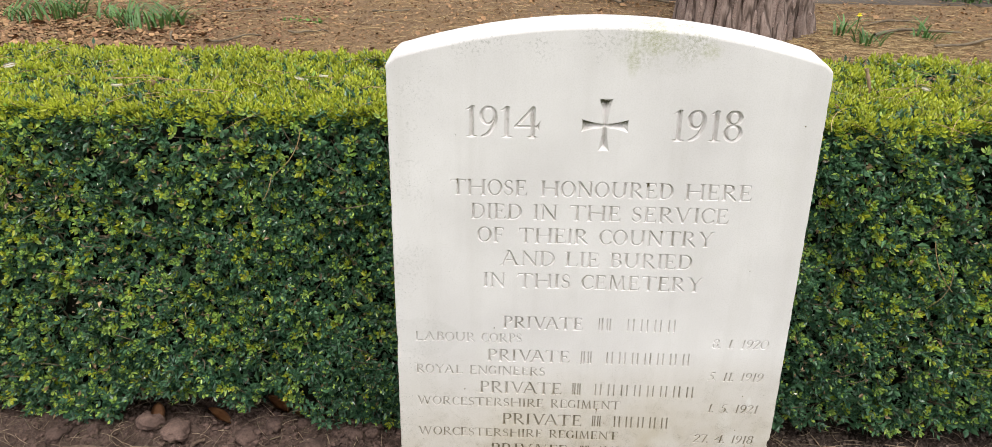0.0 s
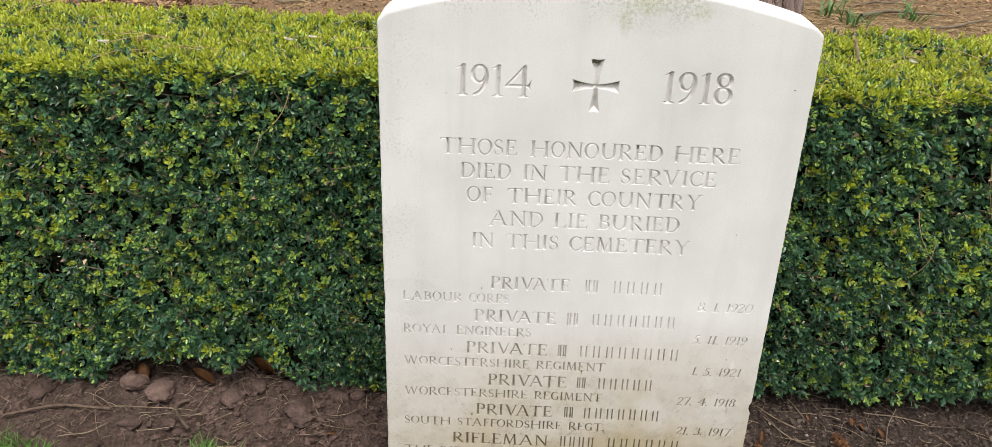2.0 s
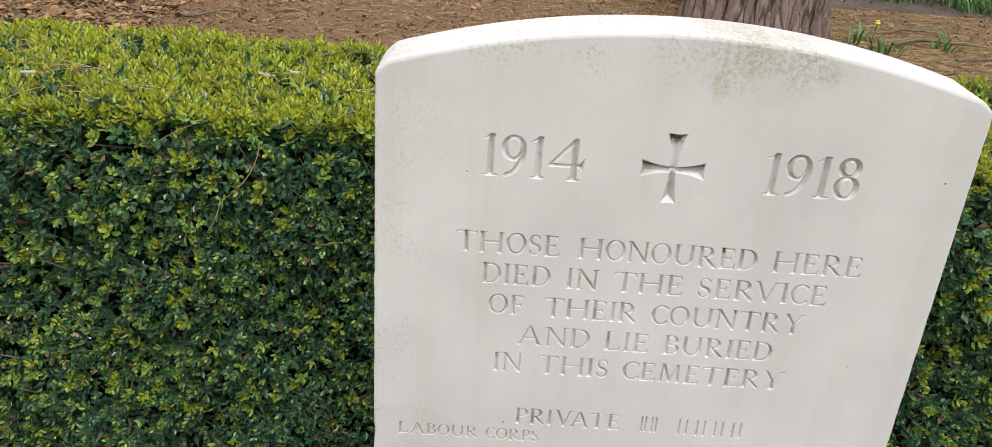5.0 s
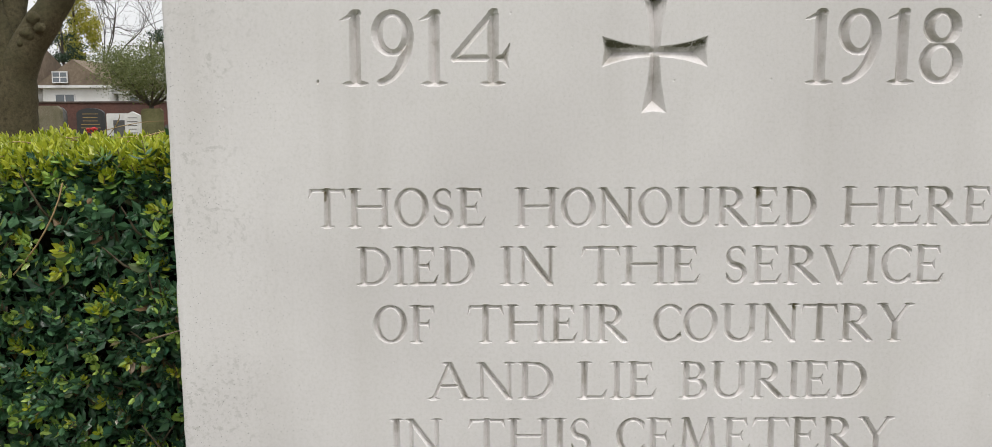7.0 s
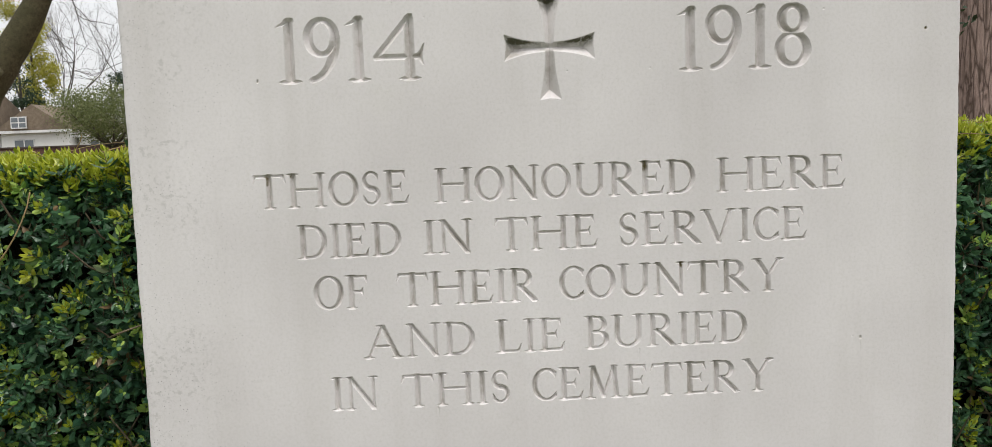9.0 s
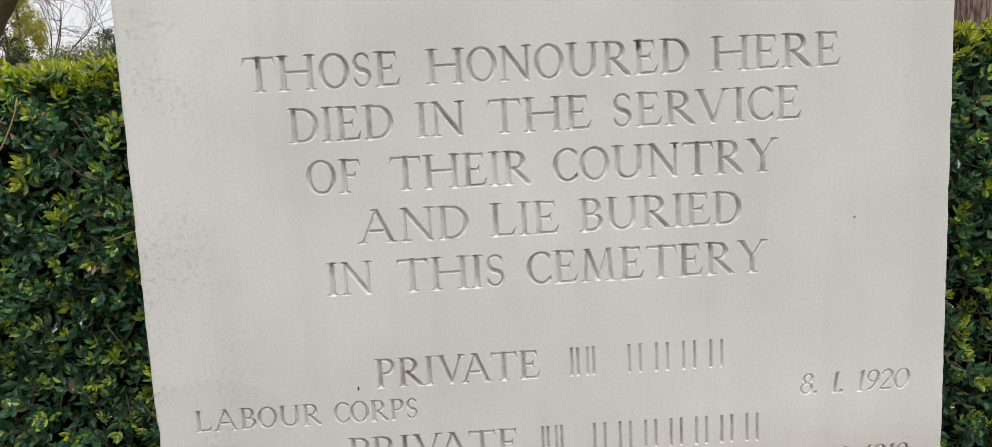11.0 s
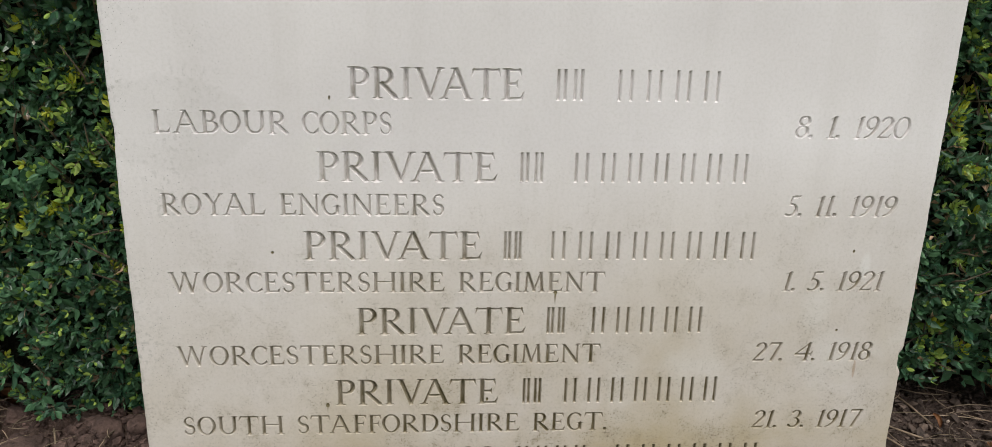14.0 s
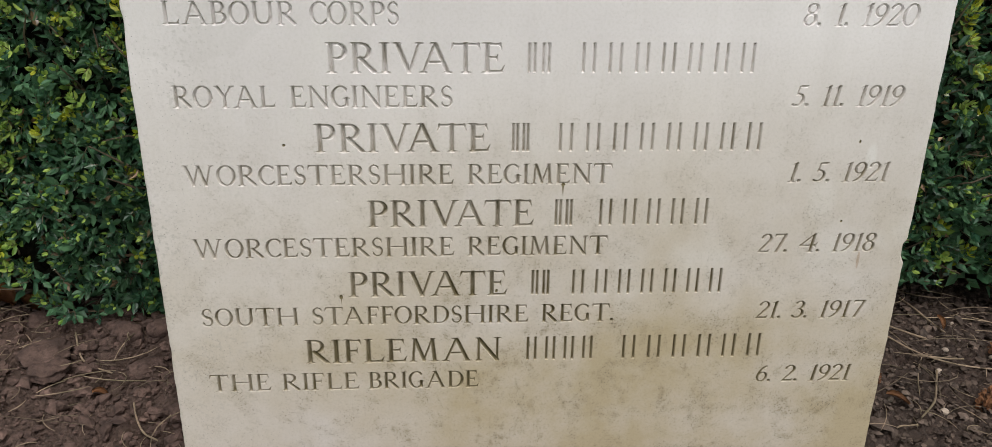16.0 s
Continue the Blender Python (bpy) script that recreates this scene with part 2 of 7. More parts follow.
    where = math_node(ns, ls, "ADD", math_node(ns, ls, "MULTIPLY", math_node(ns, ls, "MAXIMUM", left, math_node(ns, ls, "MULTIPLY", top, 0.4)), 1.6), 0.2)
    sp = ramp(ns, [(0.42, (0, 0, 0)), (0.54, (1, 1, 1))])
    ls.new(noise_tex(ns, ls, co, 24, 3).outputs["Fac"], sp.inputs["Fac"])
    col = mix_col(ns, ls, math_node(ns, ls, "MULTIPLY", math_node(ns, ls, "MULTIPLY", dot, where), math_node(ns, ls, "MULTIPLY", sp.outputs["Color"], 0.9), True), col, (0.11, 0.105, 0.09))
    gs = ramp(ns, [(0.53, (0, 0, 0)), (0.6, (1, 1, 1))])
    ls.new(noise_tex(ns, ls, co, 230, 4, 0.7).outputs["Fac"], gs.inputs["Fac"])
    gb_ = ramp(ns, [(0.46, (0, 0, 0)), (0.6, (1, 1, 1))])
    ls.new(noise_tex(ns, ls, co, 14, 4, 0.6).outputs["Fac"], gb_.inputs["Fac"])
    topl = math_node(ns, ls, "DIVIDE", math_node(ns, ls, "SUBTRACT", Z, 0.915), 0.03, True)
    edge_ = math_node(ns, ls, "MULTIPLY", math_node(ns, ls, "MAXIMUM", topl, math_node(ns, ls, "MULTIPLY", left, 0.8)), gb_.outputs["Color"])
    col = mix_col(ns, ls, math_node(ns, ls, "MULTIPLY", math_node(ns, ls, "MULTIPLY", edge_, gs.outputs["Color"]), 0.45), col, (0.30, 0.29, 0.26))
    # dirt that has settled in the cut letters
    at = ns.new("ShaderNodeAttribute")
    at.attribute_name = "cut"
    dk = math_node(ns, ls, "MULTIPLY", at.outputs["Fac"], math_node(ns, ls, "ADD", math_node(ns, ls, "MULTIPLY", low, 0.9), math_node(ns, ls, "ADD", math_node(ns, ls, "MULTIPLY", blot2.outputs["Color"], 0.4), 0.06)), True)
    col = mix_col(ns, ls, dk, col, (0.17, 0.14, 0.075))
    # dark grains that cling to the stained part
    gr_ = ramp(ns, [(0.56, (0, 0, 0)), (0.63, (1, 1, 1))])
    ls.new(noise_tex(ns, ls, co, 520, 3, 0.6).outputs["Fac"], gr_.inputs["Fac"])
    col = mix_col(ns, ls, math_node(ns, ls, "MULTIPLY", math_node(ns, ls, "MULTIPLY", math_node(ns, ls, "ADD", math_node(ns, ls, "MULTIPLY", low, 0.75), 0.08), math_node(ns, ls, "ADD", math_node(ns, ls, "MULTIPLY", blot2.outputs["Color"], 0.8), 0.2)), gr_.outputs["Color"]), col, (0.20, 0.17, 0.12))
    # mottled near-black tint in the upper hollows of the cross
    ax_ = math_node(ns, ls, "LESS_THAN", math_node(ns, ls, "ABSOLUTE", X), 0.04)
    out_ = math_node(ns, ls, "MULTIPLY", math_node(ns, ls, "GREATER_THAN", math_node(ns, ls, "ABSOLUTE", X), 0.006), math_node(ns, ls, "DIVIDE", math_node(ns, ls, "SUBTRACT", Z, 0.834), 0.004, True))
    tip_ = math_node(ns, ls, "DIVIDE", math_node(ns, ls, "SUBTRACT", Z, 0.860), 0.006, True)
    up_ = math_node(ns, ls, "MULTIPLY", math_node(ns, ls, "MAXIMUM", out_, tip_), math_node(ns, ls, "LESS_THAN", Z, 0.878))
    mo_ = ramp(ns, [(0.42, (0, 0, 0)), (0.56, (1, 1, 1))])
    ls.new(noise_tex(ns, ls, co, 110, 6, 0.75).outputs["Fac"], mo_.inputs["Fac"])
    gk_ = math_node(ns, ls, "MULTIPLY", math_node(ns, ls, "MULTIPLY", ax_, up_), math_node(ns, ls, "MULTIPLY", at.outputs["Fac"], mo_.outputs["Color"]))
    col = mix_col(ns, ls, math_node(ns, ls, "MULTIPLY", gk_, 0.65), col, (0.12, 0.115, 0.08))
    fg = ramp(ns, [(0.36, (0.94, 0.94, 0.93)), (0.55, (1, 1, 1))])
    ls.new(fine.outputs["Fac"], fg.inputs["Fac"])
    col = mix_col(ns, ls, 1.0, col, fg.outputs["Color"], "MULTIPLY")
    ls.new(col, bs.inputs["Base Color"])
    bs.inputs["Roughness"].default_value = 0.85
    bs.inputs["Specular IOR Level"].default_value = 0.25
    h = math_node(ns, ls, "ADD", math_node(ns, ls, "MULTIPLY", fine.outputs["Fac"], 0.35), math_node(ns, ls, "MULTIPLY", dot, -0.5))
    b = ns.new("ShaderNodeBump")
    b.inputs["Strength"].default_value, b.inputs["Distance"].default_value = 0.22, 0.001
    ls.new(h, b.inputs["Height"])
    ls.new(b.outputs["Normal"], bs.inputs["Normal"])
    return m


M_STONE = headstone_mat()
M_YOUNG = leaf_mat("young_box_leaf", (0.245, 0.305, 0.016), (0.53, 0.55, 0.062), 0.36, 0.28, spec=0.5)
M_MID = leaf_mat("green_box_leaf", (0.14, 0.27, 0.048), (0.40, 0.53, 0.12), 0.32, 0.2, spec=0.5)
M_OLD = leaf_mat("old_box_leaf", (0.021, 0.067, 0.037), (0.092, 0.196, 0.092), 0.30, 0.08, (0.20, 0.13, 0.07), spec=0.55)
# near-black: the hedge's inner shade put into the colour
M_CORE = rough_mat("hedge_shade", (0.006, 0.008, 0.004), (0.03, 0.03, 0.015), 70, 9, 0.9, 0.8, 0.01)
M_TWIG = rough_mat("grey_twig", (0.10, 0.075, 0.05), (0.24, 0.19, 0.13), 150, 20, 0.8, 0.5, 0.001, island=0.3)
M_SOIL = rough_mat("dark_bed_soil", (0.042, 0.028, 0.023), (0.160, 0.106, 0.085), 190, 14, 0.95, 1.0, 0.006, (0.045, 0.028, 0.02), island=0.15)
M_MULCH = rough_mat("dark_mulch", (0.024, 0.017, 0.014), (0.108, 0.073, 0.058), 210, 16, 0.95, 1.0, 0.006, (0.03, 0.021, 0.016))
M_CHIP = rough_mat("bark_chip", (0.022, 0.016, 0.013), (0.17, 0.125, 0.100), 120, 20, 0.9, 0.5, 0.002, (0.06, 0.04, 0.03), island=0.5)
M_CLOD = rough_mat("dry_soil_clod", (0.048, 0.031, 0.026), (0.174, 0.112, 0.091), 130, 30, 0.95, 0.8, 0.003, island=0.16, objects=0.1)
M_BEDTWIG = rough_mat("brown_twig", (0.07, 0.047, 0.035), (0.21, 0.145, 0.105), 120, 20, 0.9, 0.6, 0.002)
M_STALK = rough_mat("dull_stalk", (0.12, 0.085, 0.058), (0.33, 0.245, 0.17), 90, 15, 0.8, 0.2, 0.001, (0.08, 0.07, 0.04), island=0.5)
M_CONE = rough_mat("rusty_cone", (0.075, 0.033, 0.017), (0.22, 0.10, 0.045), 140, 30, 0.9, 0.6, 0.002, (0.14, 0.06, 0.03), island=0.5)
M_DRYCLOD = rough_mat("pale_dry_clod", (0.085, 0.054, 0.045), (0.23, 0.150, 0.122), 130, 30, 0.95, 0.8, 0.003)
M_PEBBLE = rough_mat("pebble", (0.17, 0.135, 0.108), (0.38, 0.31, 0.25), 200, 40, 0.7, 0.3, 0.001, island=0.3, objects=0.2)
M_NEEDLE = rough_mat("dry_needle", (0.30, 0.21, 0.10), (0.50, 0.37, 0.20), 90, 15, 0.7, 0.1, 0.001, (0.2, 0.12, 0.06), island=0.35)
M_DEADLEAF = rough_mat("withered_leaf", (0.20, 0.13, 0.08), (0.46, 0.34, 0.22), 120, 20, 0.8, 0.2, 0.001, (0.16, 0.09, 0.05), island=0.4)
M_DRYLEAF = rough_mat("dry_orange_leaf", (0.18, 0.075, 0.03), (0.38, 0.18, 0.08), 90, 20, 0.7, 0.5, 0.002, island=0.3, objects=0.3)
M_LAWN = rough_mat("lawn_ground", (0.035, 0.05, 0.012), (0.10, 0.14, 0.03), 90, 3, 0.95, 0.8, 0.01, (0.05, 0.06, 0.02))
M_GRASS = leaf_mat("grass_blade", (0.08, 0.18, 0.032), (0.20, 0.36, 0.08), 0.5, 0.3, (0.34, 0.31, 0.14))
M_LITTER = rough_mat("needle_litter_ground", (0.095, 0.055, 0.028), (0.37, 0.236, 0.122), 70, 1.3, 0.95, 1.0, 0.02, (0.17, 0.112, 0.068))
M_FARGRASS = rough_mat("far_grass", (0.072, 0.078, 0.025), (0.175, 0.165, 0.058), 7, 0.6, 0.95, 1.0, 0.06, (0.17, 0.10, 0.06))
M_LEAFFALL = rough_mat("fallen_leaf", (0.15, 0.082, 0.040), (0.42, 0.255, 0.13), 40, 5, 0.8, 0.2, 0.002, (0.24, 0.13, 0.07), island=0.55)
M_REDLEAF = rough_mat("red_brown_leaf", (0.12, 0.056, 0.030), (0.29, 0.148, 0.080), 20, 3, 0.8, 0.2, 0.002, (0.18, 0.075, 0.05), island=0.5)
M_PATH = rough_mat("worn_asphalt", (0.036, 0.031, 0.027), (0.098, 0.083, 0.072), 70, 2.0, 0.9, 0.6, 0.006, (0.13, 0.095, 0.07))
M_STRAP = leaf_mat("daffodil_leaf", (0.05, 0.13, 0.03), (0.13, 0.25, 0.07), 0.45, 0.2)
M_BARK = bark_mat("pine_bark", (0.065, 0.047, 0.038), (0.16, 0.116, 0.096), (0.36, 0.28, 0.245))
M_PLATE = rough_mat("bark_scale", (0.13, 0.092, 0.077), (0.38, 0.29, 0.25), 85, 14, 0.95, 0.9, 0.008, (0.20, 0.155, 0.14), objects=0.25)
M_GREENBARK = rough_mat("algae_bark", (0.036, 0.031, 0.017), (0.115, 0.10, 0.055), 16, 2, 0.95, 0.8, 0.02, (0.045, 0.045, 0.02))
M_BRANCH = rough_mat("bare_branch", (0.06, 0.05, 0.045), (0.13, 0.11, 0.095), 10, 2, 0.95, 0.2, 0.01)
M_BLACKGRANITE = rough_mat("black_granite", (0.018, 0.02, 0.022), (0.045, 0.048, 0.05), 300, 6, 0.35, 0.05, 0.001, (0.03, 0.033, 0.033), spec=0.5)
M_GREYGRANITE = rough_mat("grey_granite", (0.07, 0.07, 0.07), (0.17, 0.165, 0.16), 200, 5, 0.6, 0.2, 0.002)
M_REDGRANITE = rough_mat("red_granite", (0.13, 0.045, 0.035), (0.24, 0.09, 0.07), 120, 3, 0.45, 0.1, 0.002, spec=0.5)
M_OLDSTONE = rough_mat("weathered_stone", (0.16, 0.145, 0.10), (0.33, 0.30, 0.22), 50, 3.5, 0.9, 0.6, 0.006, (0.13, 0.13, 0.07), objects=0.25)
M_GREENSTONE = rough_mat("algae_stone", (0.10, 0.10, 0.045), (0.20, 0.19, 0.09), 40, 3, 0.9, 0.5, 0.006)
M_WHITESTONE = rough_mat("white_marble", (0.58, 0.58, 0.57), (0.75, 0.75, 0.74), 60, 4, 0.6, 0.1, 0.002, (0.5, 0.5, 0.47))
M_BRICK = rough_mat("far_red_brick", (0.085, 0.04, 0.033), (0.16, 0.08, 0.066), 9, 0.7, 0.9, 0.3, 0.01, (0.075, 0.05, 0.045))
M_COPING = rough_mat("dark_coping", (0.06, 0.045, 0.04), (0.12, 0.09, 0.08), 12, 1, 0.9, 0.3, 0.01)
M_RENDER = rough_mat("white_render", (0.78, 0.78, 0.77), (0.86, 0.86, 0.85), 8, 0.6, 0.8, 0.1, 0.01, (0.70, 0.69, 0.67))
M_CREAM = rough_mat("cream_render", (0.50, 0.44, 0.33), (0.62, 0.55, 0.43), 8, 0.6, 0.8, 0.1, 0.01)
M_ROOF = rough_mat("brown_roof", (0.15, 0.115, 0.085), (0.27, 0.215, 0.16), 6, 0.5, 0.9, 0.4, 0.03)
M_REDROOF = rough_mat("red_roof", (0.16, 0.07, 0.05), (0.26, 0.12, 0.09), 6, 0.5, 0.9, 0.4, 0.03)
M_FRAME = rough_mat("white_frame", (0.70, 0.70, 0.70), (0.80, 0.80, 0.80), 20, 2, 0.5, 0.05, 0.002)
M_CONIFER = leaf_mat("dark_conifer", (0.012, 0.028, 0.012), (0.03, 0.06, 0.025), 0.6, 0.1)
M_OLIVE = leaf_mat("olive_foliage", (0.09, 0.11, 0.035), (0.20, 0.23, 0.085), 0.6, 0.25)
M_WILLOW = leaf_mat("yellow_spring_foliage", (0.30, 0.30, 0.03), (0.50, 0.46, 0.08), 0.6, 0.3)
M_SHRUB = leaf_mat("dark_shrub_leaf", (0.015, 0.04, 0.012), (0.05, 0.11, 0.03), 0.4, 0.15)


def plain(name, colour, rough=0.5):
    m, ns, ls, bs = nodes_of(name)
    bs.inputs["Base Color"].default_value, bs.inputs["Roughness"].default_value = (*colour, 1), rough
    return m


# panes greyer than clear glass: the sky's reflection put into the colour
M_GLASS = plain("window_glass", (0.16, 0.18, 0.20), 0.06)
M_GOLD = plain("gilt", (0.34, 0.24, 0.08), 0.4)
M_REDPAINT = plain("red_paint", (0.45, 0.03, 0.03), 0.45)
M_BLUE = plain("blue_band", (0.02, 0.13, 0.55), 0.4)
M_WHITE = plain("white_plastic", (0.8, 0.8, 0.8), 0.5)
M_PETAL = plain("pale_petal", (0.78, 0.74, 0.62), 0.6)
M_BUD = plain("brown_bud", (0.16, 0.075, 0.045), 0.7)
M_YELLOW = plain("yellow_petal", (0.8, 0.62, 0.03), 0.6)

# ---- mesh helpers ----
rng = np.random.default_rng(7)


def mesh_np(name, verts, faces, mats, index=None, smooth=False):
    """A mesh from arrays of corners and of faces with equally many corners."""
    me = bpy.data.meshes.new(name)
    verts, faces = np.asarray(verts, np.float32), np.asarray(faces, np.int32)
    k = faces.shape[1]
    me.vertices.add(len(verts))
    me.vertices.foreach_set("co", verts.ravel())
    me.loops.add(faces.size)
    me.loops.foreach_set("vertex_index", faces.ravel())
    me.polygons.add(len(faces))
    me.polygons.foreach_set("loop_start", np.arange(0, faces.size, k, dtype=np.int32))
    for m in mats:
        me.materials.append(m)
    if index is not None:
        me.polygons.foreach_set("material_index", np.asarray(index, np.int32))
    me.update(calc_edges=True)
    me.polygons.foreach_set("use_smooth", np.full(len(faces), smooth))
    me.validate()
    return me


def part(name, bm, material, parent, label="", smooth=False):
    me = bpy.data.meshes.new(name)
    if smooth:
        for f in bm.faces:
            f.smooth = True
    bm.to_mesh(me)
    bm.free()
    for m in material if isinstance(material, (list, tuple)) else [material]:
        me.materials.append(m)
    ob = new(name, me)
    ob.parent = parent
    return tagged(ob, label)


def base(name, x, y, z, rz, label, category, group="", kind=""):
    ob = new(name)
    ob.matrix_world = pose(x, y, z, 0, 0, rz)
    ob.empty_display_size = 0.05
    return tagged(ob, label, category, group, kind)


def block(x0, x1, y0, y1, z0, z1, bevel=0.0, segs=2, bm=None):
    bm = bm or bmesh.new()
    made = bmesh.ops.create_cube(bm, size=1)["verts"]
    for v in made:
        v.co = Vector((x0 + (v.co.x + 0.5) * (x1 - x0), y0 + (v.co.y + 0.5) * (y1 - y0), z0 + (v.co.z + 0.5) * (z1 - z0)))
    if bevel:
        bmesh.ops.bevel(bm, geom=list({e for v in made for e in v.link_edges}), offset=bevel, segments=segs, affect="EDGES", profile=0.6)
    return bm


def prism(outline, depth, bevel=0.0):
    """A slab: an outline in x and z, from y = 0 back to y = depth."""
    bm = bmesh.new()
    a = [bm.verts.new((x, 0, z)) for x, z in outline]
    b = [bm.verts.new((x, depth, z)) for x, z in outline]
    n = len(a)
    bm.faces.new(a[::-1]), bm.faces.new(b)
    for i in range(n):
        bm.faces.new((a[i], a[(i + 1) % n], b[(i + 1) % n], b[i]))
    bmesh.ops.recalc_face_normals(bm, faces=bm.faces)
    if bevel:
        bmesh.ops.bevel(bm, geom=list(bm.edges), offset=bevel, segments=2, affect="EDGES")
    return bm


def turned(profile, sides=24):
    """A round body from pairs of radius and height."""
    bm = bmesh.new()
    rings = [[bm.verts.new((r * math.cos(2 * math.pi * i / sides), r * math.sin(2 * math.pi * i / sides), z)) for i in range(sides)] for r, z in profile]
    for a, b in zip(rings, rings[1:]):
        for i in range(sides):
            bm.faces.new((a[i], a[(i + 1) % sides], b[(i + 1) % sides], b[i]))
    bm.faces.new(rings[0][::-1]), bm.faces.new(rings[-1])
    return bm


def tubes(paths, sides=4):
    """Tapered tubes: for each path an array of points and one of radii. Gives corners and quads."""
    vs, fs, n0 = [], [], 0
    ang = np.arange(sides) * 2 * np.pi / sides
    for pts, rad in paths:
        pts, rad = np.asarray(pts, float), np.asarray(rad, float)
        t = np.gradient(pts, axis=0)
        t /= np.linalg.norm(t, axis=1)[:, None] + 1e-9
        ref = np.eye(3)[np.abs(t).max(0).argmin()][None]
        u = np.cross(t, ref)
        u /= np.linalg.norm(u, axis=1)[:, None] + 1e-9
        w = np.cross(t, u)
        ring = pts[:, None] + rad[:, None, None] * (np.cos(ang)[None, :, None] * u[:, None] + np.sin(ang)[None, :, None] * w[:, None])
        vs.append(ring.reshape(-1, 3))
        m = len(pts)
        i, j = np.meshgrid(np.arange(m - 1), np.arange(sides), indexing="ij")
        a, b = n0 + i * sides + j, n0 + i * sides + (j + 1) % sides
        fs.append(np.stack([a, b, b + sides, a + sides], -1).reshape(-1, 4))
        n0 += m * sides
    return np.concatenate(vs), np.concatenate(fs)


def scatter(tv, tf, mats4):
    """Copies of one template, each moved by a 3 x 4 matrix. Gives corners and faces."""
    v = np.einsum("nij,vj->nvi", mats4[:, :, :3], tv) + mats4[:, None, :, 3]
    f = tf[None] + (np.arange(len(mats4)) * len(tv))[:, None, None]
    return v.reshape(-1, 3), f.reshape(-1, tf.shape[1])


def frames(pos, axis, size, spin=None):
    """3 x 4 matrices that put a template's z along axis, turned by spin about it."""
    n = len(pos)
    axis = axis / np.linalg.norm(axis, axis=1)[:, None]
    ref = np.where(np.abs(axis[:, 2:3]) < 0.95, [[0, 0, 1.0]], [[1.0, 0, 0]])
    u = np.cross(ref, axis)
    u /= np.linalg.norm(u, axis=1)[:, None]
    w = np.cross(axis, u)
    s = rng.uniform(0, 2 * np.pi, n) if spin is None else spin
    c, d = np.cos(s)[:, None], np.sin(s)[:, None]
    out = np.zeros((n, 3, 4))
    out[:, :, 0], out[:, :, 1], out[:, :, 2] = (c * u + d * w) * size[:, None], (c * w - d * u) * size[:, None], axis * size[:, None]
    out[:, :, 3] = pos
    return out


def wave(x, y, f, seed=0.0):
    """Smooth value noise of two arrays by summed sines, about -1 to 1."""
    return (np.sin(x * f + 1.7 * np.sin(y * f * 0.7 + seed) + seed) + np.sin(y * f * 1.13 + 1.9 * np.sin(x * f * 0.63 - seed) + 2.1 * seed) + np.sin((x + y) * f * 1.71 + seed * 3.3)) / 3


def crumble(x, y, size, seed=0):
    """Rounded lumps of about the given size, 0 in the gaps to 1 on the lumps: smoothed lattice noise, folded."""
    u, v = x / size + 17.3 * seed, y / size - 9.1 * seed
    i, j = np.floor(u), np.floor(v)
    fu, fv = u - i, v - j
    fu, fv = fu * fu * (3 - 2 * fu), fv * fv * (3 - 2 * fv)

    def at_(a, b):
        return np.mod(np.sin(a * 127.1 + b * 311.7 + seed * 74.7) * 43758.5453, 1.0)

    n = (at_(i, j) * (1 - fu) + at_(i + 1, j) * fu) * (1 - fv) + (at_(i, j + 1) * (1 - fu) + at_(i + 1, j + 1) * fu) * fv
    return np.sqrt(np.abs(2 * n - 1))


def ground_z(x, y):
    """Height of the ground: the bed rises a little to the hedge's foot; level behind."""
    x, y = np.asarray(x, float), np.asarray(y, float)
    s = np.clip((y + 0.05) / 0.38, 0, 1)
    near = np.exp(-((x / 1.6) ** 2) - ((y - 0.1) / 0.6) ** 2)
    z = 0.03 + 0.05 * s * s * (3 - 2 * s)
    z = np.where(y > 0.5, 0.05 + 0.03 * np.exp(-np.clip(y - 0.5, 0, 50) * 2), z)
    coarse = np.where(x < 0.24, 1.0, 0.45)
    lumps = coarse * (0.018 * crumble(x, y, 0.055, 1) + 0.014 * crumble(x, y, 0.027, 2)) + 0.011 * crumble(x, y, 0.013, 3) + 0.007 * crumble(x, y, 0.0072, 4)
    return z + near * (0.006 * wave(x, y, 21, 0.3) + lumps - 0.022)


# ---- the ground, one sheet out to the horizon ----
def spread(dense0, dense1, step, far):
    mid = np.arange(dense0, dense1 + step / 2, step)
    out, d = [], step
    while not out or out[-1] < far:
        d *= 1.16
        out.append((out[-1] if out else 0) + d)
    out = np.array(out)
    return np.concatenate([dense0 - out[::-1], mid, dense1 + out])


gx, gy = spread(-1.1, 0.95, 0.0042, 900), spread(-0.03, 0.36, 0.0042, 900)
GX, GY = np.meshgrid(gx, gy)
gv = np.stack([GX, GY, ground_z(GX, GY)], -1).reshape(-1, 3)
gi, gj = np.meshgrid(np.arange(len(gy) - 1), np.arange(len(gx) - 1), indexing="ij")
ga = (gi * len(gx) + gj).ravel()
gf = np.stack([ga, ga + 1, ga + 1 + len(gx), ga + len(gx)], -1)
gc = gv[gf].mean(1)
wob = 0.04 * wave(gc[:, 0], gc[:, 1], 9) + 0.02 * wave(gc[:, 0], gc[:, 1], 31)
lawn_edge = np.where(np.abs(gc[:, 0]) < 0.5, -0.45, 0.03)
gm = np.where(gc[:, 1] + wob < lawn_edge, 1, np.where(gc[:, 1] < 0.6, 0, 2))
gm = np.where(gc[:, 1] > 19 + 20 * wob, 3, gm)
gm = np.where((gm == 0) & (gc[:, 0] + wob > 0.24), 4, gm)
ground = new("ground", mesh_np("ground", gv, gf, [M_SOIL, M_LAWN, M_LITTER, M_FARGRASS, M_MULCH], gm))
tagged(ground, "dark bed soil, lawn and brown needle litter under the trees", "ground", kind="structure")

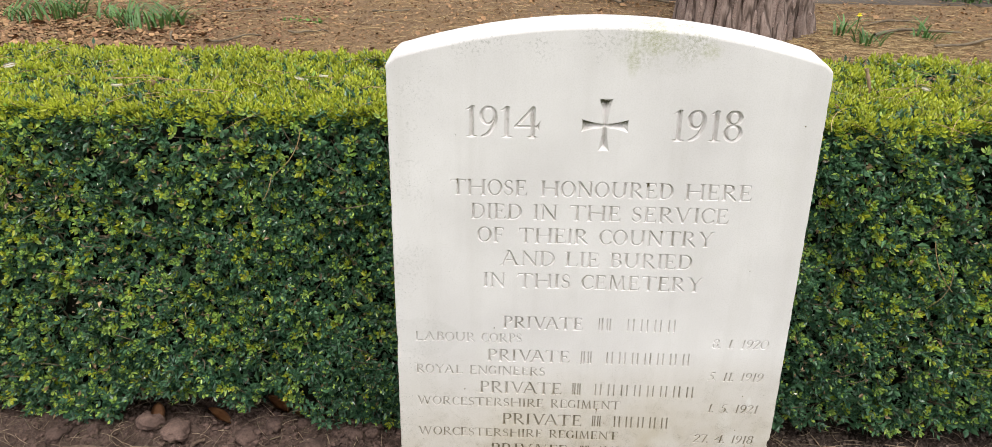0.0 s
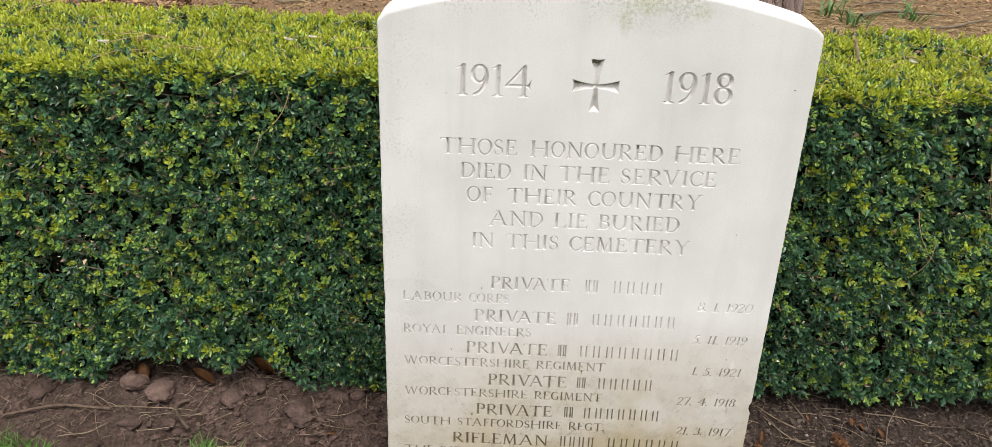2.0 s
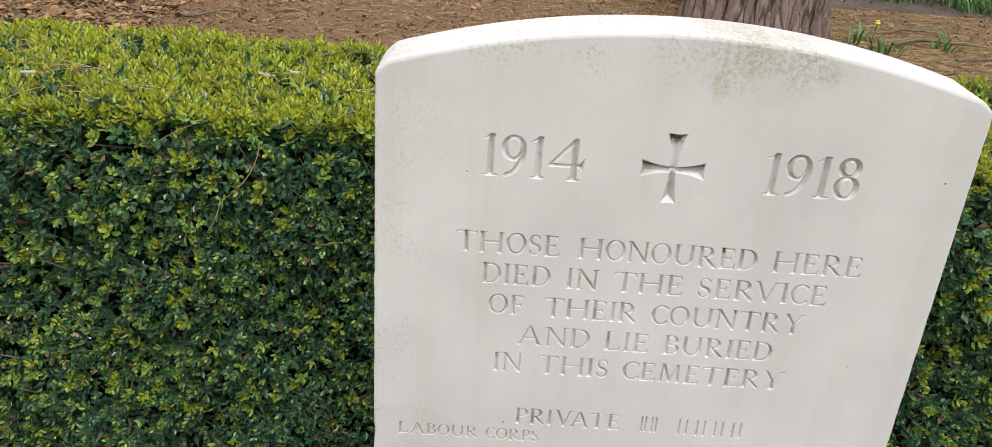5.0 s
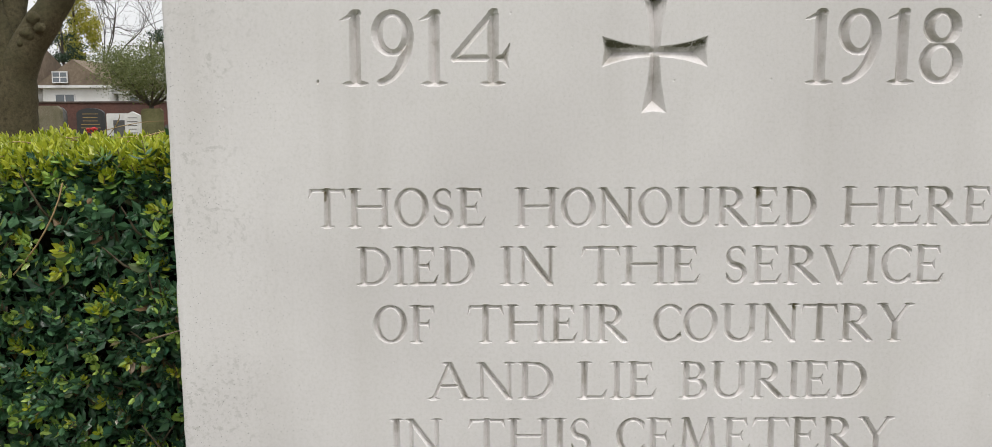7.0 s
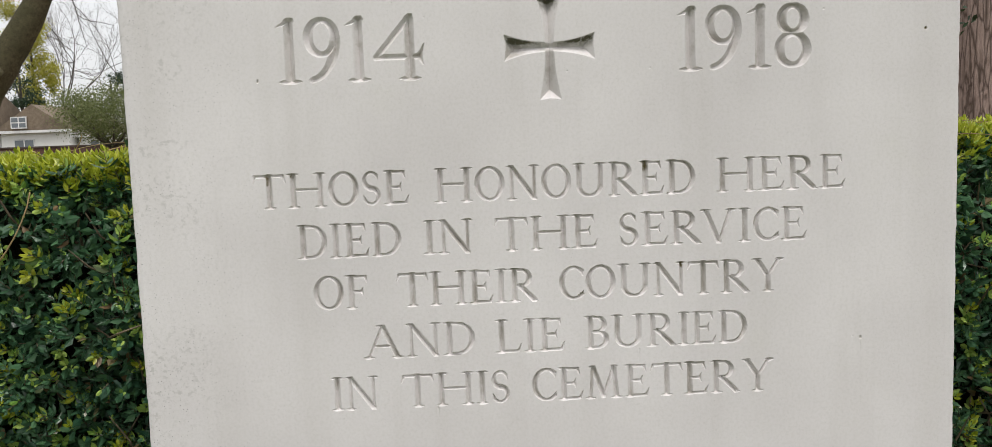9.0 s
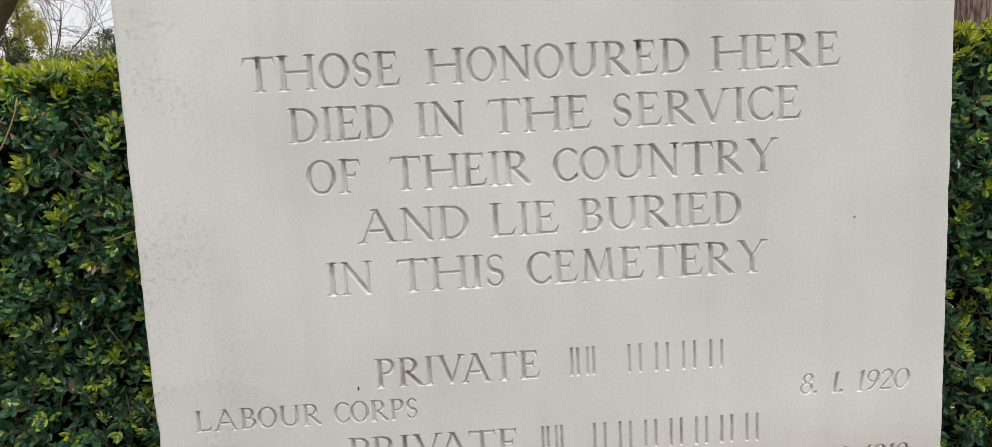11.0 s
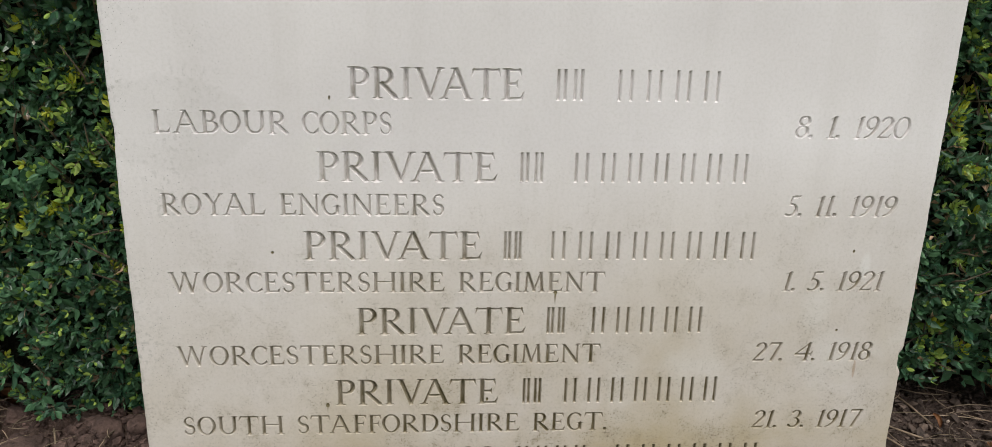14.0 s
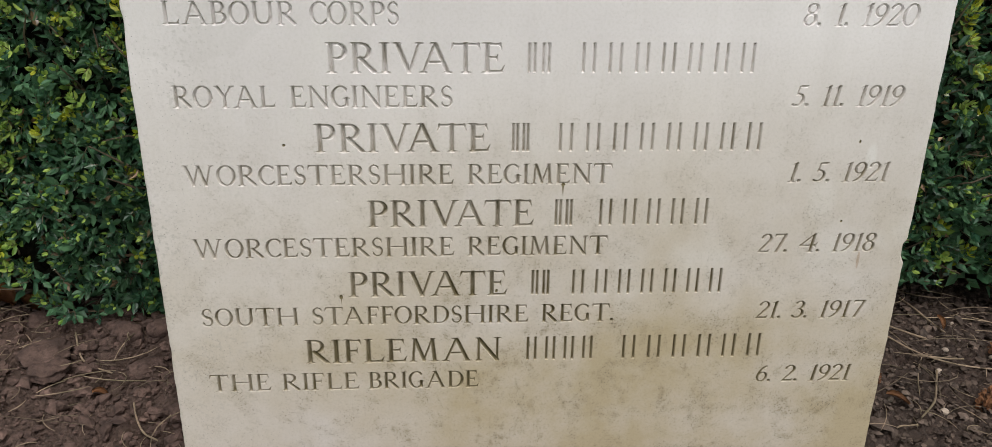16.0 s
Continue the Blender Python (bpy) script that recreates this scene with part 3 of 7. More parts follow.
# the asphalt path behind the hedge
px = np.linspace(-2.7, 40, 90)
pv = np.concatenate([np.stack([px, 5.27 + 0.06 * wave(px, px, 2.2), np.full_like(px, 0.058)], -1), np.stack([px, 6.3 + 0.05 * wave(px, px, 1.7, 2), np.full_like(px, 0.058)], -1),
                     np.stack([px, 5.2 + 0.06 * wave(px, px, 2.2), np.full_like(px, 0.03)], -1), np.stack([px, 6.36 + 0.05 * wave(px, px, 1.7, 2), np.full_like(px, 0.03)], -1)])
k = np.arange(89)
pf = np.concatenate([np.stack([k, k + 1, k + 91, k + 90], -1), np.stack([k + 180, k + 181, k + 1, k], -1), np.stack([k + 90, k + 91, k + 271, k + 270], -1)])
tagged(new("path", mesh_np("path", pv, pf, [M_PATH])), "worn dark asphalt path strewn with leaves", "path", kind="structure")

# ---- the headstone ----
LEAN = radians(0.8)
STEP = 0.0005

# The alphabet of the inscription: Roman capitals cut with a chisel. Each letter is a list of strokes, each a line of
# points with a half width at every point; cap height 1, x from the left serif's tip.
THICK, HAIR = 0.084, 0.046
LETTERS = {}


def line(x0, z0, x1, z1, w0=THICK, w1=None):
    return np.array([(x0, z0), (x1, z1)]), np.array([w0, w0 if w1 is None else w1])


def tick(x0, z0, x1, z1, w=0.052):
    """The tapering end of an arm."""
    return line(x0, z0, x1, z1, w, 0.012)


def serif(x, foot, out=0.18, left=1.0, right=1.0):
    z = 0.03 if foot else 0.97
    return np.array([(x - out * left, z), (x, z), (x + out * right, z)]), np.array([0.012, 0.062, 0.012])


def upright(x, w=THICK, foot=True, head=True, out=0.18):
    return [line(x, 0, x, 1, w)] + [serif(x, f, out) for f, on in ((True, foot), (False, head)) if on]


def arc(cx, cz, rx, rz, a0, a1, spine=False, n=20, thick=THICK, lead=()):
    """Part of an ellipse, thick where it runs upright, or, for a spine, thick half way up."""
    a_ = np.radians(np.linspace(a0, a1, n))
    pts = np.stack([cx + rx * np.cos(a_), cz + rz * np.sin(a_)], -1)
    if spine:
        w = HAIR + (thick - HAIR) * (1 - np.clip(np.abs(pts[:, 1] - 0.5) / 0.42, 0, 1))
    else:
        w = HAIR + (thick - HAIR) * np.abs(np.cos(a_)) ** 1.3
    if len(lead):
        pts, w = np.concatenate([np.array(lead), pts]), np.concatenate([np.full(len(lead), HAIR), w])
    return pts, w


def letter(ch, width, *strokes):
    flat_ = []
    for q in strokes:
        flat_ += q if isinstance(q, list) else [q]
    LETTERS[ch] = (flat_, width)


ARM_TOP = [line(0.19, 0.945, 0.62, 0.945, HAIR), tick(0.61, 0.945, 0.67, 0.76)]
ARM_MID = [line(0.19, 0.51, 0.50, 0.51, HAIR), tick(0.50, 0.51, 0.545, 0.64, 0.04), tick(0.50, 0.51, 0.545, 0.38, 0.04)]
ARM_LOW = [line(0.19, 0.055, 0.68, 0.055, HAIR), tick(0.67, 0.055, 0.76, 0.26)]
letter("I", 0.38, upright(0.19))
letter("H", 1.18, upright(0.19), upright(0.99), line(0.19, 0.52, 0.99, 0.52, HAIR))
letter("T", 0.96, upright(0.48, head=False), line(0.06, 0.945, 0.90, 0.945, HAIR), tick(0.07, 0.945, 0.0, 0.75), tick(0.89, 0.945, 0.96, 0.75))
letter("E", 0.78, upright(0.19), ARM_TOP, ARM_MID, ARM_LOW)
letter("F", 0.70, upright(0.19), ARM_TOP, ARM_MID)
letter("L", 0.78, upright(0.19), ARM_LOW)
letter("O", 0.93, arc(0.465, 0.5, 0.375, 0.46, 0, 360, n=40))
letter("C", 0.76, arc(0.46, 0.5, 0.37, 0.455, 48, 312, n=30), tick(0.70, 0.84, 0.73, 0.70), tick(0.70, 0.16, 0.75, 0.27))
letter("G", 0.88, arc(0.46, 0.5, 0.37, 0.455, 48, 305, n=30), tick(0.70, 0.84, 0.73, 0.70), line(0.72, 0.12, 0.72, 0.42, 0.085), line(0.58, 0.42, 0.86, 0.42, 0.03))
letter("D", 0.93, upright(0.19), arc(0.42, 0.5, 0.41, 0.447, 90, -90, n=26, lead=((0.19, 0.947),)), line(0.42, 0.053, 0.19, 0.053, HAIR))
BOWL = arc(0.40, 0.715, 0.25, 0.232, 90, -90, lead=((0.19, 0.947),))
letter("P", 0.75, upright(0.19), BOWL, line(0.40, 0.483, 0.22, 0.483, HAIR))
letter("R", 0.92, upright(0.19), BOWL, line(0.40, 0.483, 0.22, 0.483, HAIR), line(0.36, 0.48, 0.80, 0.05, 0.080), tick(0.78, 0.05, 0.92, 0.015))
letter("B", 0.78, upright(0.19), arc(0.40, 0.73, 0.21, 0.215, 90, -90, lead=((0.19, 0.945),)), line(0.40, 0.515, 0.2, 0.515, HAIR), arc(0.40, 0.283, 0.28, 0.23, 90, -90), line(0.40, 0.053, 0.19, 0.053, HAIR))
letter("S", 0.63, arc(0.32, 0.725, 0.205, 0.225, 35, 262, True), arc(0.31, 0.27, 0.22, 0.222, 98, -145, True), line(0.29, 0.503, 0.34, 0.49, THICK * 0.92), tick(0.49, 0.86, 0.53, 0.72), tick(0.13, 0.14, 0.08, 0.30))
letter("N", 1.02, upright(0.17, HAIR + 0.006, head=False, out=0.15), upright(0.86, HAIR + 0.006, foot=False, out=0.15), line(0.15, 0.98, 0.86, 0.03, 0.080), serif(0.17, False, 0.15, 1.0, 0.3))
letter("M", 1.16, line(0.17, 0, 0.24, 1, HAIR + 0.006), line(0.25, 0.97, 0.57, 0.08, 0.078), line(0.57, 0.08, 0.88, 0.97, HAIR), line(0.88, 1, 0.97, 0, 0.079), serif(0.17, True, 0.15), serif(0.97, True), serif(0.23, False, 0.12, 1, 0), serif(0.89, False, 0.12, 0, 1))
letter("A", 1.17, line(0.16, 0, 0.57, 0.98, HAIR + 0.004), line(0.55, 1, 0.99, 0, 0.080), line(0.33, 0.36, 0.83, 0.36, HAIR), serif(0.16, True, 0.16), serif(0.99, True, 0.17), serif(0.52, False, 0.13, 1, 0.2))
letter("V", 1.07, line(0.17, 1, 0.56, 0.02, 0.080), line(0.56, 0.02, 0.90, 1, HAIR + 0.004), serif(0.17, False, 0.16), serif(0.91, False, 0.15))
letter("W", 1.50, line(0.16, 1, 0.48, 0.02, 0.079), line(0.48, 0.02, 0.76, 0.97, HAIR), line(0.73, 1, 1.05, 0.02, 0.079), line(1.05, 0.02, 1.33, 1, HAIR), serif(0.16, False, 0.15), serif(0.73, False, 0.12), serif(1.34, False, 0.15))
letter("U", 1.04, line(0.19, 1, 0.19, 0.32), arc(0.52, 0.34, 0.33, 0.287, 180, 360), line(0.85, 0.34, 0.85, 1, 0.078), serif(0.19, False), serif(0.85, False))
letter("Y", 1.02, line(0.16, 1, 0.51, 0.47, 0.079), line(0.51, 0.47, 0.86, 1, HAIR + 0.004), line(0.51, 0, 0.51, 0.50), serif(0.51, True), serif(0.16, False, 0.15), serif(0.87, False, 0.14))
letter(".", 0.19, line(0.095, 0.085, 0.096, 0.086, 0.095))
letter("0", 0.74, arc(0.37, 0.5, 0.29, 0.455, 0, 360, n=36, thick=0.076))
letter("1", 0.42, line(0.23, 0, 0.23, 0.92, 0.078), serif(0.23, True), line(0.27, 0.945, 0.03, 0.86, 0.055, 0.012))
letter("2", 0.60, arc(0.29, 0.73, 0.21, 0.222, 165, -30, thick=0.076), line(0.475, 0.62, 0.07, 0.07, 0.075, 0.05), line(0.07, 0.065, 0.50, 0.065, 0.06), tick(0.50, 0.065, 0.58, 0.22))
letter("3", 0.56, arc(0.24, 0.745, 0.19, 0.205, 145, -90, thick=0.076), arc(0.23, 0.29, 0.25, 0.24, 90, -145, thick=0.080))
letter("4", 0.84, line(0.62, 0.97, 0.05, 0.36, HAIR + 0.006), line(0.05, 0.36, 0.77, 0.36, HAIR), line(0.60, 0.92, 0.60, 0, 0.079), serif(0.60, True, 0.17), tick(0.76, 0.36, 0.84, 0.54), tick(0.76, 0.36, 0.82, 0.24))
letter("5", 0.56, line(0.17, 0.93, 0.46, 0.945, 0.055), tick(0.46, 0.945, 0.55, 1.0), line(0.17, 0.93, 0.13, 0.55, HAIR), arc(0.20, 0.32, 0.26, 0.27, 105, -125, thick=0.078))
letter("6", 0.62, arc(0.32, 0.30, 0.22, 0.255, 0, 360, n=30, thick=0.076), arc(0.56, 0.34, 0.46, 0.62, 105, 180, thick=0.076))
letter("7", 0.62, line(0.10, 0.935, 0.58, 0.945, 0.058), tick(0.10, 0.935, 0.03, 0.78), line(0.57, 0.94, 0.30, 0.0, 0.07, 0.079))
letter("8", 0.62, arc(0.31, 0.755, 0.19, 0.20, 0, 360, n=28, thick=0.08), arc(0.31, 0.285, 0.225, 0.24, 0, 360, n=30, thick=0.080))
letter("9", 0.62, arc(0.30, 0.69, 0.22, 0.26, 0, 360, n=30, thick=0.076), arc(0.06, 0.66, 0.46, 0.62, 0, -82, thick=0.08))
KERN = {"VA": -0.26, "AT": -0.12, "AV": -0.24, "RV": -0.10, "AY": -0.12, "YA": -0.16, "LA": 0.02, "FO": -0.04, "TA": -0.12}


def bar_outline(w):
    q = [(0.0, 0.0), (w, 0.0), (w, 1.0), (0.0, 1.0)]
    return [np.array([(q[i], q[(i + 1) % 4]) for i in range(4)])]


# each line: words, left, right, base line, cap height
LINES = [("1914", -0.1955, -0.090, 0.8145, 0.0465), ("1918", 0.0920, 0.1915, 0.8145, 0.0465)] + [
    ("THOSE", -0.217, -0.105, 0.7255, 0.0252), ("HONOURED", -0.087, 0.105, 0.7255, 0.0252), ("HERE", 0.120, 0.217, 0.7255, 0.0252),
    ("DIED", -0.188, -0.112, 0.688, 0.0252), ("IN", -0.0965, -0.060, 0.688, 0.0252), ("THE", -0.044, 0.032, 0.688, 0.0252), ("SERVICE", 0.0465, 0.188, 0.688, 0.0252),
    ("OF", -0.178, -0.138, 0.650, 0.0252), ("THEIR", -0.117, -0.0135, 0.650, 0.0252), ("COUNTRY", 0.002, 0.171, 0.650, 0.0252),
    ("AND", -0.144, -0.061, 0.612, 0.0252), ("LIE", -0.0465, 0.0055, 0.612, 0.0252), ("BURIED", 0.020, 0.143, 0.612, 0.0252),
    ("IN", -0.169, -0.134, 0.574, 0.0252), ("THIS", -0.117, -0.036, 0.574, 0.0252), ("CEMETERY", -0.0205, 0.163, 0.574, 0.0252)]
RANKS = [("PRIVATE", (-0.138, -0.013), ((0.007, 0.031, 2), (0.049, 0.133, 4)), 0.501),
         ("PRIVATE", (-0.162, -0.031), ((-0.017, 0.004, 2), (0.021, 0.160, 7)), 0.440),
         ("PRIVATE", (-0.174, -0.041), ((-0.027, -0.011, 2), (0.006, 0.173, 8)), 0.379),
         ("PRIVATE", (-0.137, -0.006), ((0.008, 0.025, 2), (0.041, 0.137, 5)), 0.317),
         ("PRIVATE", (-0.155, -0.026), ((-0.009, 0.009, 2), (0.022, 0.155, 7)), 0.2555),
         ("RIFLEMAN", (-0.194, -0.030), ((-0.013, 0.050, 4), (0.067, 0.196, 6)), 0.1935)]
UNITS = [((("LABOUR", -0.275, -0.180), ("CORPS", -0.171, -0.107)), "8. 1. 1920", 0.187, 0.475),
         ((("ROYAL", -0.275, -0.200), ("ENGINEERS", -0.190, -0.069)), "5. 11. 1919", 0.188, 0.414),
         ((("WORCESTERSHIRE", -0.275, -0.069), ("REGIMENT", -0.059, 0.054)), "1. 5. 1921", 0.193, 0.3525),
         ((("WORCESTERSHIRE", -0.275, -0.069), ("REGIMENT", -0.059, 0.054)), "27. 4. 1918", 0.177, 0.2915),
         ((("SOUTH", -0.275, -0.196), ("STAFFORDSHIRE", -0.186, -0.008), ("REGT.", 0.002, 0.063)), "21. 3. 1917", 0.183, 0.230),
         ((("THE", -0.275, -0.224), ("RIFLE", -0.2155, -0.150), ("BRIGADE", -0.143, -0.049)), "6. 2. 1921", 0.190, 0.1675)]
for words, date, left, zb in UNITS:
    LINES += [(w, l, r, zb, 0.0168) for w, l, r in words] + [(date, left, 0.276, zb, 0.0168)]
for rank, (l, r), _, zb in RANKS:
    LINES.append((rank, l, r, zb, 0.0228))

CUTS = []  # outline segments, where they stand, slope of the cut, deepest, by how much it is thinned


GROOVES = []  # strokes of letters: points, half widths, slope, base line, cap height


def set_line(words, left, right, zb, cap):
    gap, slant = 0.045, 0.0
    if words[0].isdigit() and " " in words:  # the dates lean
        gap, slant = 0.02, 0.16
    at_x, x = [], 0.0
    for i, c in enumerate(words):
        if c == " ":
            x += 0.52
            continue
        x += KERN.get(words[i - 1:i + 1], 0.0) if i else 0.0
        at_x.append((c, x))
        x += LETTERS[c][1] + gap
    squeeze = (right - left) / ((x - gap + slant * 0.8) * cap)
    for c, x0 in at_x:
        for pts, w in LETTERS[c][0]:
            sheared = np.stack([pts[:, 0] + slant * pts[:, 1], pts[:, 1]], -1)
            GROOVES.append(((sheared + [x0, 0]) * [cap * squeeze, cap] + [left, zb], w * cap * (1.0 if cap < 0.024 else 0.98), 1.65 if cap < 0.024 else 1.4 if cap < 0.03 else 1.3, zb, cap))


for ln in LINES:
    set_line(*ln)
for _, _, words, zb in RANKS:  # the persons' names: plain bars of their size
    for l, r, n in words:
        pitch = (r - l) / n
        for i in range(n):
            for u in (0.24, 0.64):
                CUTS.append((bar_outline(0.0027 / 0.0228)[0] * 0.0228 + np.array([l + pitch * (i + u), zb]), 1.7, 0.003, 0.0, 1.0))


def cross_outline():
    """A cross with arms that widen outwards."""
    pts = []
    for q, (length, end) in enumerate(((0.0392, 0.0100), (0.0330, 0.0096), (0.0378, 0.0080), (0.0330, 0.0096))):
        a = math.pi / 2 * q
        arm = [(0.0034 + (end - 0.0034) * u ** 1.8, 0.0034 + (length - 0.0034) * u) for u in (0.0, 0.25, 0.5, 0.75, 1.0)]
        side = [(-w, d) for w, d in arm[1:]] + [(0, length - 0.0012)] + [(w, d) for w, d in arm[::-1]]
        pts += [(x * math.cos(a) + z * math.sin(a), -x * math.sin(a) + z * math.cos(a)) for x, z in side]
    pts = np.array(pts) + np.array([0.0, 0.835])
    return np.array([(pts[i], pts[(i + 1) % len(pts)]) for i in range(len(pts))])


CUTS.append((cross_outline(), 1.3, 0.0115, 0.0, 1.0))

bands = sorted([(z - 0.0015, z + c + 0.0015) for _, _, _, z, c in LINES] + [(0.796, 0.876)])
rows, z = [-0.12], -0.12
for lo, hi in bands:
    if lo > rows[-1]:
        rows += list(np.linspace(rows[-1], lo, max(2, int((lo - rows[-1]) / 0.006) + 1))[1:])
    if hi > rows[-1]:
        rows += list(np.arange(rows[-1] + STEP, hi + STEP, STEP))
rows += list(np.linspace(rows[-1], 0.9, 5)[1:])
cols = np.concatenate([np.linspace(-0.2995, -0.28, 8)[:-1], np.arange(-0.28, 0.2795, STEP), np.linspace(0.28, 0.298, 8)])
rows = np.array(rows)


def crown(x):
    a = np.abs(x)
    arc = 0.969 - 0.045 * (x / 0.289) ** 2
    return np.where(a > 0.289, 0.924 - (a - 0.289) * 0.95, arc)


SX, SZ = np.meshgrid(cols, rows)
depth = np.zeros_like(SX)
for sgm, slope, deepest, thin, flat in CUTS:
    lo, hi = sgm.reshape(-1, 2).min(0) - 0.001, sgm.reshape(-1, 2).max(0) + 0.001
    c0, c1 = np.searchsorted(cols, [lo[0], hi[0]])
    r0, r1 = np.searchsorted(rows, [lo[1], hi[1]])
    if c1 <= c0 or r1 <= r0:
        continue
    x, zz = SX[r0:r1, c0:c1], SZ[r0:r1, c0:c1]
    dist, inside = np.full(x.shape, 1.0), np.zeros(x.shape, bool)
    for (ax, az), (bx, bz) in sgm:
        ex, ez = bx - ax, bz - az
        t = np.clip(((x - ax) * ex + (zz - az) * ez) / (ex * ex + ez * ez + 1e-15), 0, 1)
        dist = np.minimum(dist, (x - ax - t * ex) ** 2 + (flat * (zz - az - t * ez)) ** 2)
        if abs(ez) > 1e-12:
            inside ^= ((az > zz) != (bz > zz)) & (x < ax + ex * (zz - az) / ez)
    d = np.where(inside, np.minimum((np.sqrt(dist) - thin).clip(0) * slope, deepest), 0)
    depth[r0:r1, c0:c1] = np.maximum(depth[r0:r1, c0:c1], d)
for pts, w, slope, zb, cap in GROOVES:
    lo, hi = pts.min(0) - w.max() - 0.0007, pts.max(0) + w.max() + 0.0007
    c0, c1 = np.searchsorted(cols, [lo[0], hi[0]])
    r0, r1 = np.searchsorted(rows, [lo[1], hi[1]])
    x, zz = SX[r0:r1, c0:c1], SZ[r0:r1, c0:c1]
    d = np.zeros(x.shape)
    for (ax, az), (bx, bz), wa, wb in zip(pts, pts[1:], w, w[1:]):
        ex, ez = bx - ax, bz - az
        t = np.clip(((x - ax) * ex + (zz - az) * ez) / (ex * ex + ez * ez + 1e-15), 0, 1)
        d = np.maximum(d, wa + (wb - wa) * t - np.hypot(x - ax - t * ex, zz - az - t * ez))
    ends = (np.minimum(zz - zb, zb + cap - zz) + 0.012 * cap).clip(0)
    d = np.minimum(d, 1.3 * ends)
    d = np.where(d > 0.0001, np.minimum(d * slope + 0.00035, 0.0065), 0)  # a crisp upper edge
    depth[r0:r1, c0:c1] = np.maximum(depth[r0:r1, c0:c1], d)

crown_rows = np.concatenate([np.linspace(0, 1, 12)[1:-1], [0.965, 0.98, 0.99, 1.0]])
X2, S2 = np.meshgrid(cols, crown_rows)
allx = np.concatenate([SX, X2])
allz = np.concatenate([SZ, 0.9 + S2 * (crown(X2) - 0.9)])
ally = np.concatenate([depth, np.zeros_like(X2)])
nr, nc = allx.shape
# a few small pits and chips in the face
for _ in range(60):
    cx, cz, r = rng.uniform(-0.29, 0.29), rng.uniform(0.1, 0.9), rng.uniform(0.0005, 0.0010)
    c0, c1 = np.searchsorted(cols, [cx - r, cx + r])
    r0, r1 = np.searchsorted(rows, [cz - r, cz + r])
    dd = (allx[r0:r1, c0:c1] - cx) ** 2 + (allz[r0:r1, c0:c1] - cz) ** 2
    ally[r0:r1, c0:c1] = np.maximum(ally[r0:r1, c0:c1], (r * r - dd).clip(0) / r * 0.4)
dark_marks = np.zeros_like(allx)
# small pits with dark dirt in them
for cx, cz, rx, rz in ((-0.209, 0.817, 0.0009, 0.0016), (-0.244, 0.684, 0.0016, 0.0012), (-0.274, 0.571, 0.0012, 0.0009), (0.229, 0.612, 0.0013, 0.0016), (0.276, 0.840, 0.0012, 0.0012), (-0.151, 0.5015, 0.0007, 0.0019),
                       (0.247, 0.386, 0.0008, 0.0014), (0.243, 0.319, 0.0010, 0.0008), (-0.197, 0.385, 0.0012, 0.0012), (-0.161, 0.256, 0.0012, 0.0022), (-0.035, 0.260, 0.0010, 0.0014), (0.016, 0.352, 0.0016, 0.0012)):
    q = ((allx - cx) / rx) ** 2 + ((allz - cz) / rz) ** 2
    ally = np.maximum(ally, 0.0011 * (1 - q).clip(0))
    dark_marks = np.maximum(dark_marks, (1.6 * (1 - q)).clip(0, 1) * 6)
# mottled dark spots in letter heads, year tops and the cross's upper hollows
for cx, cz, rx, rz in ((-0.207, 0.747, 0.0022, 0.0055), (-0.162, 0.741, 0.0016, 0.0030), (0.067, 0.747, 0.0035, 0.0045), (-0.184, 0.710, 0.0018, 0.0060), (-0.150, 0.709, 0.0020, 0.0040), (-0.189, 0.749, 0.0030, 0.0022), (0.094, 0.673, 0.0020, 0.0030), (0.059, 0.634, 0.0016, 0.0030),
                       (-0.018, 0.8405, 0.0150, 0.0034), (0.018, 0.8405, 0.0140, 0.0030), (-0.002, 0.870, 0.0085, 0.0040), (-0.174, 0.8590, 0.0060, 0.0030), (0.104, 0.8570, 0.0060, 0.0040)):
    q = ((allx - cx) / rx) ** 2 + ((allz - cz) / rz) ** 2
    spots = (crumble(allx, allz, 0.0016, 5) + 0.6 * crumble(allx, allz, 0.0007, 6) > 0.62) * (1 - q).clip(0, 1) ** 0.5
    dark_marks = np.maximum(dark_marks, 4.5 * spots * (ally > 0.0006))
sv = np.stack([allx, ally, allz], -1).reshape(-1, 3)
ii, jj = np.meshgrid(np.arange(nr - 1), np.arange(nc - 1), indexing="ij")
a = (ii * nc + jj).ravel()
sf = np.stack([a, a + 1, a + 1 + nc, a + nc], -1)
# where the face is plain, one long quad stands for a run of small ones
worked = (ally > 0) | (dark_marks > 0)
plain_ = ~(worked[:-1, :-1] | worked[1:, :-1] | worked[:-1, 1:] | worked[1:, 1:])
plain_[len(rows) - 1:] = False
run = np.diff(np.pad(plain_, ((0, 0), (1, 1))).astype(np.int8), axis=1)
(sr_, sc_), (_, ec_) = np.nonzero(run == 1), np.nonzero(run == -1)
long_ = np.stack([sr_ * nc + sc_, sr_ * nc + ec_, (sr_ + 1) * nc + ec_, (sr_ + 1) * nc + sc_], -1)
sf = np.concatenate([sf[~plain_.ravel()], long_])
n_face = len(sf)
